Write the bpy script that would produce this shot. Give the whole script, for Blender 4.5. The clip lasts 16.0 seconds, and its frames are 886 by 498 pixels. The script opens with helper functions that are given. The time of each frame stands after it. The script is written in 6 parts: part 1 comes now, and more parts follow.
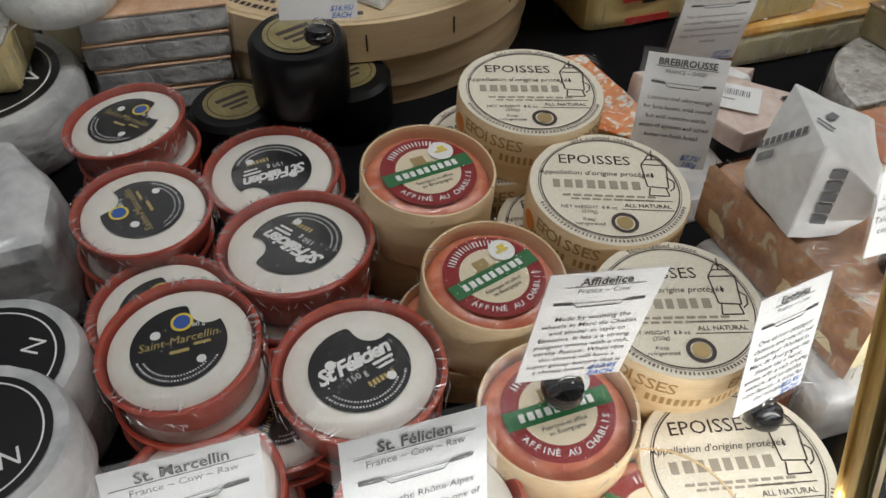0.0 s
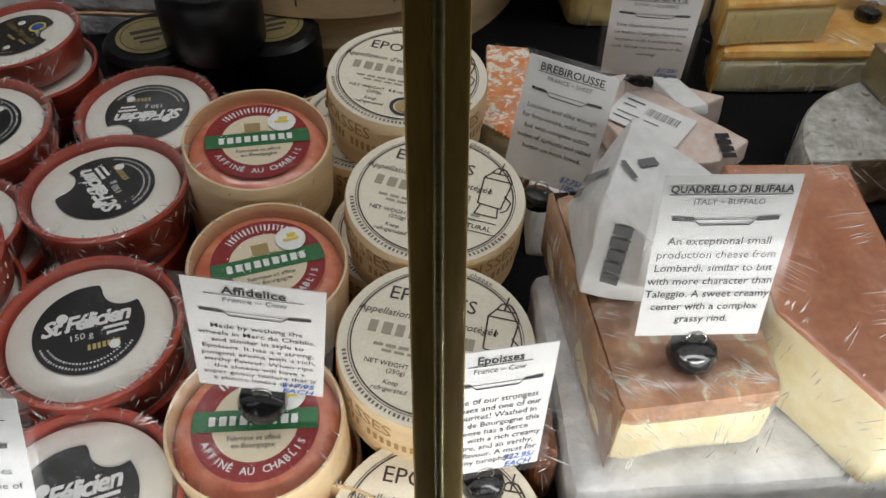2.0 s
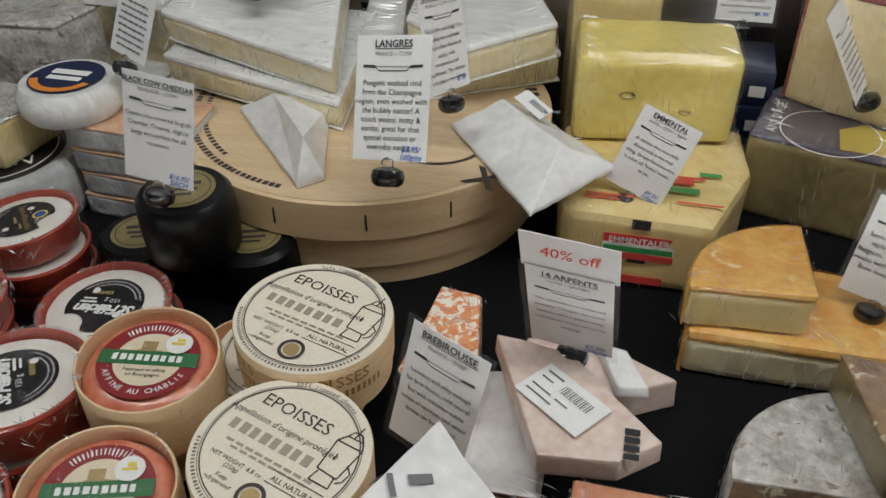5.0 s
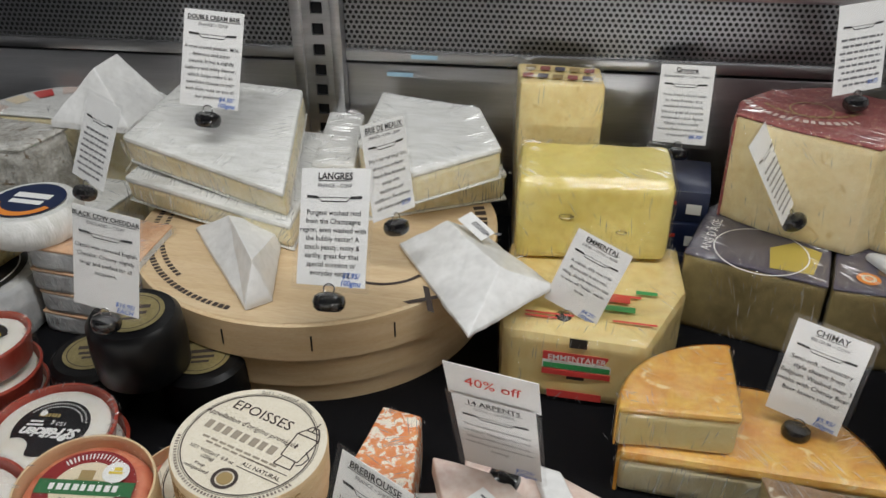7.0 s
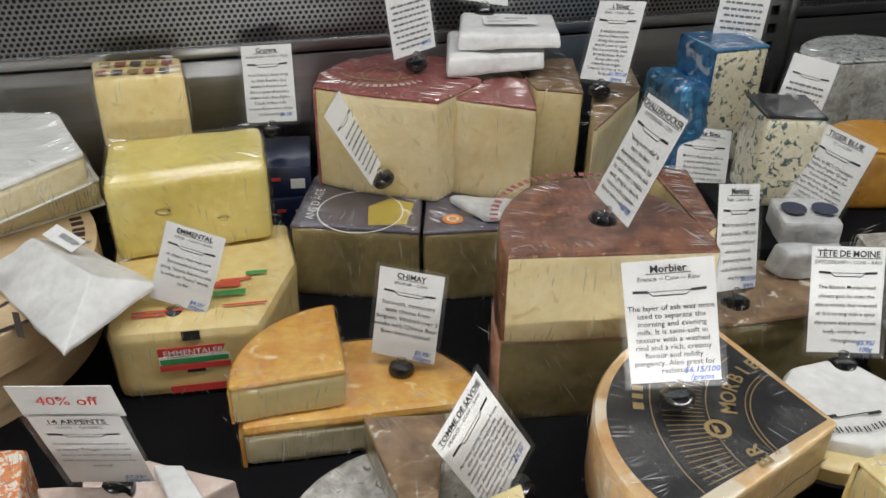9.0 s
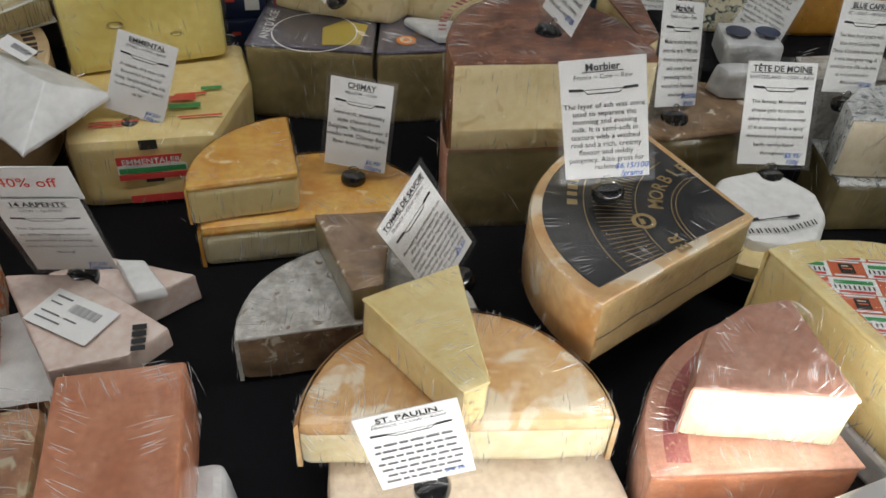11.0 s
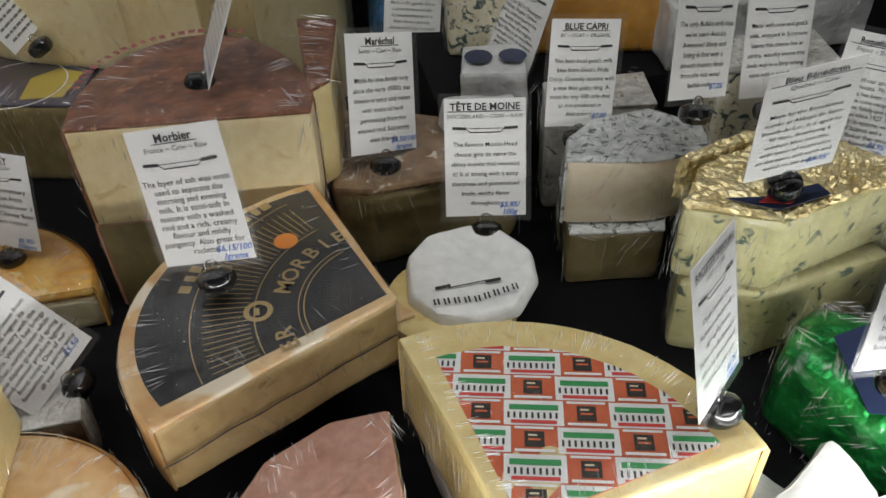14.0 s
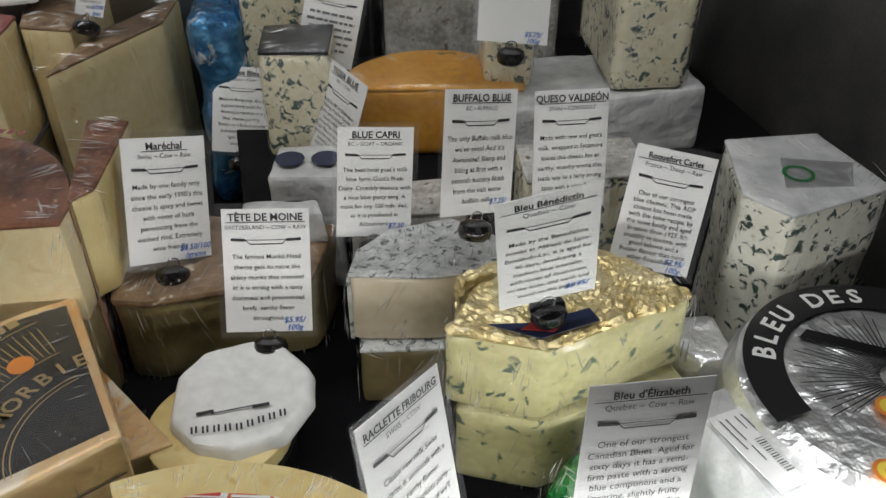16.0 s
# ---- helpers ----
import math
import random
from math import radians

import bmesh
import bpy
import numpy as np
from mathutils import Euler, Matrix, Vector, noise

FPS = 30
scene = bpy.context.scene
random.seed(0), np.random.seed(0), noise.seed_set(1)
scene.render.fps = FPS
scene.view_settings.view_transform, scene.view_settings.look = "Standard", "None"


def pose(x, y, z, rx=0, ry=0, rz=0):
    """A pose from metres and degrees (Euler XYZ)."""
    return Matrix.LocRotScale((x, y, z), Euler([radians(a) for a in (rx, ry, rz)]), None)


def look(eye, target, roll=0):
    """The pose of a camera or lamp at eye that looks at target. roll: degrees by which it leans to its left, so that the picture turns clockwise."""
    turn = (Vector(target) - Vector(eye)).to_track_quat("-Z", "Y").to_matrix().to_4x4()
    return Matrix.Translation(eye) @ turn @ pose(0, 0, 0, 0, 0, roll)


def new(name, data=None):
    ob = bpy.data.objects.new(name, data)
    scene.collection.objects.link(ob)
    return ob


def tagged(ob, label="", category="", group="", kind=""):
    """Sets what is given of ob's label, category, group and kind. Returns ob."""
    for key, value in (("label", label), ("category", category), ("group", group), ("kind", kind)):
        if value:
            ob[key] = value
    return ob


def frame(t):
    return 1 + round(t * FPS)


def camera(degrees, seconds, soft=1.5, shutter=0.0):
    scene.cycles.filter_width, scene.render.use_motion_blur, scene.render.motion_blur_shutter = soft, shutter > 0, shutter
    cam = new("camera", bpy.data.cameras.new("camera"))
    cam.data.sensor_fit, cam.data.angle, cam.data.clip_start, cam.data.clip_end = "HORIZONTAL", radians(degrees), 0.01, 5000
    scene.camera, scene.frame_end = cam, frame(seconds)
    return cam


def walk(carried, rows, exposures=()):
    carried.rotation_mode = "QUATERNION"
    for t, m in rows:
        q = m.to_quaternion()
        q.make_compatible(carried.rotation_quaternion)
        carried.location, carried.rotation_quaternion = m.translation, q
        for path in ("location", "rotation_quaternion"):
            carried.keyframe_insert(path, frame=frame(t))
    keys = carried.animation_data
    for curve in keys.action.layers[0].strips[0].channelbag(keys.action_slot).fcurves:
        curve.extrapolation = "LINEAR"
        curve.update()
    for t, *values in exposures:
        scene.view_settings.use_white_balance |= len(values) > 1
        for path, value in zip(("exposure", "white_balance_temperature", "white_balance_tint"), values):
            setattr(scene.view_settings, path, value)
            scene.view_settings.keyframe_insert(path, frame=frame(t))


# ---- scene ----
cam = camera(56.4, 16.0)
PATH = [
    (0, (-0.005, 0.198, 0.466), (0.394, 1.534, -0.967), -0.4),
    (0.5, (0.026, 0.22, 0.465), (0.365, 1.527, -1.011), -1.2),
    (1, (0.063, 0.217, 0.457), (0.325, 1.528, -1.031), -0.8),
    (1.5, (0.135, 0.206, 0.448), (0.279, 1.533, -1.041), -0.1),
    (2, (0.218, 0.208, 0.443), (0.263, 1.548, -1.041), 0.7),
    (2.5, (0.262, 0.214, 0.434), (0.256, 1.575, -1.03), 0.7),
    (3, (0.293, 0.213, 0.432), (0.228, 1.58, -1.027), -0.8),
    (3.5, (0.311, 0.243, 0.439), (0.161, 1.615, -1.008), -3.8),
    (4, (0.362, 0.263, 0.445), (0.134, 1.673, -0.955), -1.7),
    (4.5, (0.391, 0.273, 0.458), (0.085, 1.739, -0.869), -0.4),
    (4.7, (0.394, 0.279, 0.468), (0.047, 1.781, -0.806), -0.5),
    (6.8, (0.422, 0.282, 0.519), (-0.006, 1.953, -0.493), -0.2),
    (7, (0.436, 0.284, 0.521), (0.065, 1.96, -0.505), -0.2),
    (7.5, (0.472, 0.286, 0.523), (0.279, 1.98, -0.524), 0.1),
    (8, (0.517, 0.285, 0.528), (0.535, 1.994, -0.51), 0.5),
    (8.5, (0.538, 0.285, 0.528), (0.755, 1.987, -0.5), 1.1),
    (9, (0.531, 0.27, 0.522), (0.864, 1.942, -0.524), 1.0),
    (9.5, (0.515, 0.247, 0.508), (0.915, 1.859, -0.606), 1.6),
    (9.7, (0.506, 0.235, 0.506), (0.941, 1.795, -0.668), 2.0),
    (11.8, (0.612, 0.207, 0.494), (0.888, 1.678, -0.832), 1.4),
    (12, (0.637, 0.206, 0.497), (0.885, 1.673, -0.839), 0.6),
    (12.5, (0.693, 0.204, 0.493), (0.932, 1.675, -0.84), -0.4),
    (13, (0.761, 0.21, 0.494), (1.083, 1.685, -0.817), 0.0),
    (13.5, (0.791, 0.24, 0.497), (1.147, 1.709, -0.812), -0.8),
    (14, (0.849, 0.262, 0.487), (1.155, 1.742, -0.823), -1.7),
    (14.5, (0.928, 0.252, 0.478), (1.177, 1.742, -0.833), -1.6),
    (15, (0.983, 0.254, 0.48), (1.213, 1.765, -0.81), -2.1),
    (15.5, (0.998, 0.265, 0.484), (1.328, 1.804, -0.751), 0.0),
    (16, (1.003, 0.28, 0.49), (1.393, 1.845, -0.692), 0.2),
]
EXPOSURES = [(0, -0.12), (1, 0.05), (2.5, -0.4), (3.5, -0.4), (4, -0.05), (4.5, 0.05), (7, 0.36), (8, 0.36), (9, 0.34), (9.5, 0.36), (12, -0.66), (12.5, -0.82), (13, -1.1), (13.5, -0.75), (14, -0.38), (14.5, -0.32), (15, -0.42), (15.5, -0.38), (16, -0.2)]
walk(cam, [(t, look(eye, target, roll)) for t, eye, target, roll in PATH], EXPOSURES)

# ---------- world and light ----------
world = bpy.data.worlds.new("store")
scene.world = world
world.use_nodes = True
world.node_tree.nodes["Background"].inputs[0].default_value = (0.9, 0.95, 1.0, 1)
world.node_tree.nodes["Background"].inputs[1].default_value = 0.05


def area(name, loc, target, sx, sy, power, color):
    d = bpy.data.lights.new(name, "AREA")
    d.shape, d.size, d.size_y, d.energy, d.color = "RECTANGLE", sx, sy, power, color
    ob = new(name, d)
    ob.matrix_world = look(loc, target)
    return ob


area("canopy_strip_light", (0.63, 0.67, 0.95), (0.63, 0.82, 0.0), 2.1, 0.09, 8.5, (0.955, 0.965, 0.96))
for x0, y0, x1, y1, watts in ((-0.30, 0.25, 0.28, 0.30, 0.9), (0.28, 0.335, 0.90, 0.428, 1.5), (0.90, 0.43, 1.34, 0.47, 1.6)):
    strip = area("rail_strip_light", ((x0 + x1) / 2, (y0 + y1) / 2 - 0.012, 0.116), ((x0 + x1) / 2 - 0.03, (y0 + y1) / 2 + 0.2, 0.03), x1 - x0, 0.012, watts * (x1 - x0), (0.97, 0.98, 0.97))
    strip.rotation_euler.z += math.atan2(y1 - y0, x1 - x0)

# ---------- materials ----------


def nodes(name):
    m = bpy.data.materials.new(name)
    m.use_nodes = True
    t = m.node_tree
    return m, t, t.nodes["Principled BSDF"]


def add(t, kind, **values):
    n = t.nodes.new(kind)
    for k, v in values.items():
        n.inputs[k].default_value = v
    return n


def rgb(c):
    return (c[0], c[1], c[2], 1.0)


def creases(t, tc, scale):
    """Height of tight creases that run side by side in some places only; the rest lies smooth."""
    wm = add(t, "ShaderNodeMapping", Scale=(4.2, 0.6, 1.5), Rotation=(0.3, 0.2, 0.5))
    t.links.new(tc.outputs["Object"], wm.inputs["Vector"])
    w = add(t, "ShaderNodeTexNoise", Scale=scale, Detail=5.0, Roughness=0.65, Distortion=1.6)
    t.links.new(wm.outputs[0], w.inputs["Vector"])
    area_noise = add(t, "ShaderNodeTexNoise", Scale=17.0, Detail=2.0)
    t.links.new(tc.outputs["Object"], area_noise.inputs["Vector"])
    mask = t.nodes.new("ShaderNodeMapRange")
    mask.interpolation_type = "SMOOTHSTEP"
    mask.inputs["From Min"].default_value, mask.inputs["From Max"].default_value = 0.44, 0.64
    mask.inputs["To Min"].default_value, mask.inputs["To Max"].default_value = 0.12, 1.0
    t.links.new(area_noise.outputs["Fac"], mask.inputs["Value"])
    mul = t.nodes.new("ShaderNodeMath")
    mul.operation = "MULTIPLY"
    t.links.new(w.outputs["Fac"], mul.inputs[0])
    t.links.new(mask.outputs["Result"], mul.inputs[1])
    return mul.outputs[0]


def surf(name, c1, c2, scale=40.0, rough=0.5, bump=0.15, fine=300.0, coat=0.0, metal=0.0, specks=None, speck_scale=120.0, speck_at=0.62, stretch=(1, 1, 1), sss=0.0, wrinkle=25.0, spec=0.5, depth=0.002):
    """A surface of two colours that mingle at two scales, with fine relief, optional specks and a film of clear wrap (coat)."""
    m, t, p = nodes(name)
    tc = add(t, "ShaderNodeTexCoord")
    mp = add(t, "ShaderNodeMapping", Scale=stretch)
    t.links.new(tc.outputs["Object"], mp.inputs["Vector"])
    big = add(t, "ShaderNodeTexNoise", Scale=scale, Detail=4.0, Roughness=0.6)
    small = add(t, "ShaderNodeTexNoise", Scale=fine, Detail=3.0)
    for n in (big, small):
        t.links.new(mp.outputs[0], n.inputs["Vector"])
    ramp = t.nodes.new("ShaderNodeValToRGB")
    ramp.color_ramp.elements[0].position, ramp.color_ramp.elements[1].position = 0.32, 0.68
    ramp.color_ramp.elements[0].color, ramp.color_ramp.elements[1].color = rgb(c1), rgb(c2)
    t.links.new(big.outputs["Fac"], ramp.inputs[0])
    mix = t.nodes.new("ShaderNodeMix")
    mix.data_type, mix.blend_type = "RGBA", "OVERLAY"
    mix.inputs["Factor"].default_value = 0.35
    t.links.new(ramp.outputs[0], mix.inputs["A"])
    t.links.new(small.outputs["Fac"], mix.inputs["B"])
    colour = mix.outputs["Result"]
    if specks:
        sp = add(t, "ShaderNodeTexNoise", Scale=speck_scale, Detail=3.0, Roughness=0.55, Distortion=0.6)
        t.links.new(mp.outputs[0], sp.inputs["Vector"])
        sr = t.nodes.new("ShaderNodeValToRGB")
        sr.color_ramp.elements[0].position, sr.color_ramp.elements[1].position = speck_at - 0.02, speck_at + 0.05
        t.links.new(sp.outputs["Fac"], sr.inputs[0])
        sm = t.nodes.new("ShaderNodeMix")
        sm.data_type = "RGBA"
        t.links.new(sr.outputs[0], sm.inputs["Factor"])
        t.links.new(colour, sm.inputs["A"])
        sm.inputs["B"].default_value = rgb(specks)
        colour = sm.outputs["Result"]
    t.links.new(colour, p.inputs["Base Color"])
    p.inputs["Roughness"].default_value, p.inputs["Metallic"].default_value = rough, metal
    p.inputs["Specular IOR Level"].default_value = spec
    b = add(t, "ShaderNodeBump", Strength=bump, Distance=depth)
    t.links.new(small.outputs["Fac"], b.inputs["Height"])
    t.links.new(b.outputs[0], p.inputs["Normal"])
    if sss:
        p.inputs["Subsurface Weight"].default_value = sss
        p.inputs["Subsurface Radius"].default_value = (0.008, 0.005, 0.003)
    if coat:
        p.inputs["Coat Weight"].default_value, p.inputs["Coat Roughness"].default_value = coat, 0.1
        wb = add(t, "ShaderNodeBump", Strength=0.7, Distance=0.003)
        t.links.new(creases(t, tc, wrinkle), wb.inputs["Height"])
        t.links.new(wb.outputs[0], p.inputs["Coat Normal"])
    return m


def clear(name, gloss=0.04, rough=0.05, bump=0.0, scale=60.0, tint=(1, 1, 1), veil=0.0, rim=0.6):
    """Thin clear plastic or glass: passes light straight on, and mirrors by its Fresnel gloss."""
    m, t, p = nodes(name)
    out = t.nodes["Material Output"]
    tr = add(t, "ShaderNodeBsdfTransparent", Color=rgb(tint))
    gl = add(t, "ShaderNodeBsdfGlossy", Roughness=rough)
    fr = add(t, "ShaderNodeLayerWeight", Blend=0.5)
    pw = t.nodes.new("ShaderNodeMath")
    pw.operation = "POWER"
    pw.inputs[1].default_value = 4.0
    t.links.new(fr.outputs["Facing"], pw.inputs[0])
    ma = t.nodes.new("ShaderNodeMath")
    ma.operation = "MULTIPLY_ADD"
    ma.inputs[1].default_value, ma.inputs[2].default_value = rim, gloss
    t.links.new(pw.outputs[0], ma.inputs[0])
    mx = t.nodes.new("ShaderNodeMixShader")
    t.links.new(ma.outputs[0], mx.inputs[0])
    t.links.new(tr.outputs[0], mx.inputs[1])
    t.links.new(gl.outputs[0], mx.inputs[2])
    last = mx
    if veil:
        df = add(t, "ShaderNodeBsdfDiffuse", Color=(0.8, 0.8, 0.8, 1))
        mv = t.nodes.new("ShaderNodeMixShader")
        mv.inputs[0].default_value = veil
        t.links.new(mx.outputs[0], mv.inputs[1])
        t.links.new(df.outputs[0], mv.inputs[2])
        last = mv
    t.links.new(last.outputs[0], out.inputs[0])
    if bump:
        tc = add(t, "ShaderNodeTexCoord")
        b = add(t, "ShaderNodeBump", Strength=bump, Distance=0.003)
        t.links.new(creases(t, tc, scale), b.inputs["Height"])
        for s in (gl, fr):
            t.links.new(b.outputs[0], s.inputs["Normal"])
    t.nodes.remove(p)
    return m


def plain(name, c, rough=0.5, metal=0.0, coat=0.0):
    m, t, p = nodes(name)
    p.inputs["Base Color"].default_value = rgb(c)
    p.inputs["Roughness"].default_value, p.inputs["Metallic"].default_value = rough, metal
    p.inputs["Coat Weight"].default_value = coat
    return m


def glow(name, c, power):
    m, t, p = nodes(name)
    p.inputs["Base Color"].default_value = rgb(c)
    p.inputs["Emission Color"].default_value, p.inputs["Emission Strength"].default_value = rgb(c), power
    return m


M_MAT = surf("black_rubber_mat", (0.002, 0.002, 0.003), (0.006, 0.006, 0.008), 200, 0.6, 0.9, 900, spec=0.15)
M_STEEL = surf("brushed_steel", (0.42, 0.42, 0.43), (0.55, 0.55, 0.56), 8, 0.32, 0.05, 500, metal=1.0, stretch=(0.05, 1, 6))
M_STEEL_DK = surf("dull_steel", (0.25, 0.25, 0.26), (0.34, 0.34, 0.35), 10, 0.38, 0.05, 400, metal=1.0, stretch=(0.05, 1, 4))
M_CHROME = surf("satin_rail", (0.78, 0.78, 0.78), (0.88, 0.88, 0.88), 6, 0.34, 0.03, 300, metal=0.6, stretch=(0.1, 3, 3))
# near-black that stands in for the shade behind holes and slots
M_VOID = plain("cavity_shade", (0.012, 0.012, 0.013), 0.7)
M_BRASS = surf("worn_brass", (0.58, 0.38, 0.09), (0.72, 0.52, 0.17), 30, 0.42, 0.06, 500, metal=0.2, stretch=(1, 1, 0.15))
M_GLASS = clear("case_glass", 0.009, 0.01)
M_WALLS = surf("store_paint", (0.10, 0.10, 0.10), (0.14, 0.135, 0.13), 2, 0.8)
M_FLOORS = surf("store_floor", (0.16, 0.15, 0.14), (0.24, 0.23, 0.21), 3, 0.4)
M_LAMP = glow("lamp_lens", (1.0, 0.95, 0.86), 14.0)
M_PAPER = surf("white_paper", (0.76, 0.76, 0.75), (0.82, 0.82, 0.81), 60, 0.6, 0.03, 900)
M_PARCEL = surf("waxed_wrap_paper", (0.70, 0.70, 0.69), (0.82, 0.82, 0.81), 30, 0.42, 0.25, 120, coat=0.15)
M_BAG = surf("soft_white_wrap", (0.44, 0.45, 0.46), (0.70, 0.70, 0.69), 25, 0.4, 0.6, 60, coat=0.6, wrinkle=40, depth=0.006)
M_SLEEVE = clear("laminate_sleeve", 0.035, 0.22, veil=0.04)
M_FILM = clear("cling_film", 0.055, 0.08, bump=1.0, scale=75, rim=0.2)
# the white veil paints the film's bright glints onto its folds
M_CREASE = clear("folded_film_glint", 0.36, 0.24, veil=0.33)
M_INK = plain("black_ink", (0.02, 0.02, 0.022), 0.6)
M_GREYINK = plain("grey_ink", (0.16, 0.16, 0.17), 0.6)
M_BLUEINK = plain("blue_pen", (0.05, 0.16, 0.55), 0.6)
M_REDINK = plain("red_marker", (0.75, 0.08, 0.06), 0.6)
M_CLIP = plain("glossy_black_plastic", (0.008, 0.008, 0.009), 0.18, coat=0.6)
M_WIRE = plain("bright_wire", (0.6, 0.6, 0.6), 0.2, 1.0)
M_WIREBLK = plain("black_wire", (0.03, 0.03, 0.03), 0.3, 0.6)
M_VENEER = surf("poplar_veneer", (0.68, 0.49, 0.27), (0.76, 0.59, 0.37), 14, 0.6, 0.1, 260, stretch=(1, 1, 8))
M_BOXTOP = surf("poplar_lid_board", (0.62, 0.45, 0.26), (0.70, 0.54, 0.34), 12, 0.6, 0.08, 240, stretch=(0.4, 5, 1))
M_LIDPAPER = surf("cream_printed_lid", (0.74, 0.68, 0.55), (0.79, 0.73, 0.60), 50, 0.55, 0.06, 700)
M_BROWNINK = plain("dark_brown_print", (0.05, 0.035, 0.03), 0.6)
M_PRINTGREY = plain("soft_brown_print", (0.16, 0.12, 0.10), 0.6)
M_PALEPRT = plain("pale_brown_print", (0.36, 0.31, 0.24), 0.6)
M_SIDEINK = plain("ochre_print_ink", (0.40, 0.24, 0.09), 0.6)
M_ORANGEINK = plain("orange_print", (0.75, 0.25, 0.04), 0.5)
M_DISH = surf("terracotta_dish", (0.36, 0.045, 0.028), (0.48, 0.085, 0.05), 40, 0.3, 0.1, 400, coat=0.6, wrinkle=60)
M_WHITECHZ = surf("fresh_white_rind", (0.80, 0.77, 0.68), (0.86, 0.84, 0.78), 45, 0.5, 0.2, 250, coat=0.35, wrinkle=40, sss=0.1)
M_BLACKLBL = plain("black_label", (0.012, 0.012, 0.014), 0.35, coat=0.3)
M_WHITEPRT = plain("white_print", (0.82, 0.82, 0.80), 0.5)
M_GOLDPRT = plain("gold_print", (0.55, 0.42, 0.16), 0.4, 0.5)
M_SEALBLUE = plain("blue_seal", (0.03, 0.10, 0.38), 0.4)
M_SEALYEL = plain("yellow_seal", (0.80, 0.62, 0.08), 0.4)
M_AFFCHZ = surf("orange_washed_rind", (0.60, 0.15, 0.08), (0.78, 0.30, 0.18), 70, 0.35, 0.5, 160, coat=0.9, wrinkle=80, sss=0.1)
M_MAROON = plain("maroon_label", (0.26, 0.008, 0.010), 0.45)
M_GREEN = plain("green_band", (0.02, 0.15, 0.045), 0.45)
M_CREAM = plain("cream_print", (0.75, 0.65, 0.47), 0.5)
M_WAX = surf("black_wax", (0.003, 0.003, 0.004), (0.007, 0.007, 0.007), 20, 0.38, 0.15, 90, spec=0.3)
M_GOLDLBL = surf("gold_label", (0.26, 0.21, 0.09), (0.36, 0.30, 0.14), 60, 0.4, 0.1, 500, metal=0.4)
M_BRIERIND = surf("bloomy_white_rind", (0.66, 0.66, 0.62), (0.84, 0.84, 0.82), 35, 0.5, 0.5, 160, coat=0.7, stretch=(1, 4, 1))
M_BRIEPASTE = surf("brie_paste", (0.76, 0.66, 0.40), (0.82, 0.75, 0.53), 30, 0.4, 0.2, 120, coat=0.7, sss=0.1)
M_EMM = surf("emmental_paste", (0.74, 0.56, 0.22), (0.80, 0.65, 0.32), 12, 0.4, 0.12, 90, coat=0.7, sss=0.15)
M_YELLOW = surf("deep_yellow_paste", (0.70, 0.57, 0.14), (0.77, 0.65, 0.23), 12, 0.45, 0.12, 90, coat=0.45, sss=0.15)
M_PALE = surf("pale_yellow_paste", (0.74, 0.57, 0.24), (0.81, 0.68, 0.35), 20, 0.45, 0.15, 110, coat=0.5, sss=0.12, specks=(0.64, 0.46, 0.18), speck_scale=55, speck_at=0.68)
M_COMTE = surf("mountain_cheese_paste", (0.73, 0.59, 0.31), (0.80, 0.68, 0.41), 16, 0.45, 0.2, 110, coat=0.4, sss=0.1, specks=(0.64, 0.48, 0.23), speck_scale=48, speck_at=0.66)
# dull olive paste, darkened further to hold the shade on lower pieces
M_GREYPASTE = surf("wrapped_dull_shaded_paste", (0.17, 0.13, 0.055), (0.30, 0.24, 0.11), 20, 0.45, 0.3, 90, coat=1.0, wrinkle=40)
M_REDRIND = surf("red_printed_rind", (0.22, 0.05, 0.05), (0.34, 0.10, 0.09), 60, 0.5, 0.3, 300, coat=0.4, specks=(0.5, 0.3, 0.2), speck_scale=220, speck_at=0.6)
M_ORANGE = surf("orange_rind", (0.60, 0.27, 0.035), (0.74, 0.46, 0.11), 28, 0.45, 0.4, 150, coat=0.6, wrinkle=60, sss=0.1, specks=(0.76, 0.57, 0.26), speck_scale=45, speck_at=0.64)
M_TAN = surf("washed_tan_rind", (0.56, 0.28, 0.08), (0.72, 0.53, 0.30), 16, 0.5, 0.3, 140, coat=0.7, wrinkle=60, specks=(0.76, 0.66, 0.50), speck_scale=22, speck_at=0.55)
M_PINK = surf("pink_orange_rind", (0.46, 0.16, 0.075), (0.60, 0.27, 0.15), 26, 0.5, 0.3, 220, coat=0.9, wrinkle=90)
M_DUSTPINK = surf("dusty_pink_rind", (0.40, 0.18, 0.12), (0.52, 0.30, 0.22), 40, 0.6, 0.4, 240, coat=0.4)
M_QUADRIND = surf("mottled_brown_rind", (0.30, 0.14, 0.075), (0.52, 0.30, 0.17), 40, 0.5, 0.5, 180, coat=1.0, wrinkle=90, specks=(0.52, 0.44, 0.30), speck_scale=75, speck_at=0.6)
M_GREYRIND = surf("grey_mould_rind", (0.30, 0.28, 0.24), (0.62, 0.61, 0.57), 45, 0.7, 0.7, 180, coat=0.35, specks=(0.20, 0.15, 0.10), speck_scale=90, speck_at=0.64)
M_BROWNRIND = surf("brown_crusty_rind", (0.14, 0.08, 0.04), (0.34, 0.22, 0.12), 50, 0.6, 0.7, 160, coat=0.5, specks=(0.60, 0.54, 0.42), speck_scale=70, speck_at=0.62)
M_COPPER = surf("film_over_brown_rind", (0.09, 0.030, 0.014), (0.26, 0.10, 0.045), 55, 0.42, 0.8, 120, coat=0.4, wrinkle=120, specks=(0.46, 0.24, 0.13), speck_scale=230, speck_at=0.64)
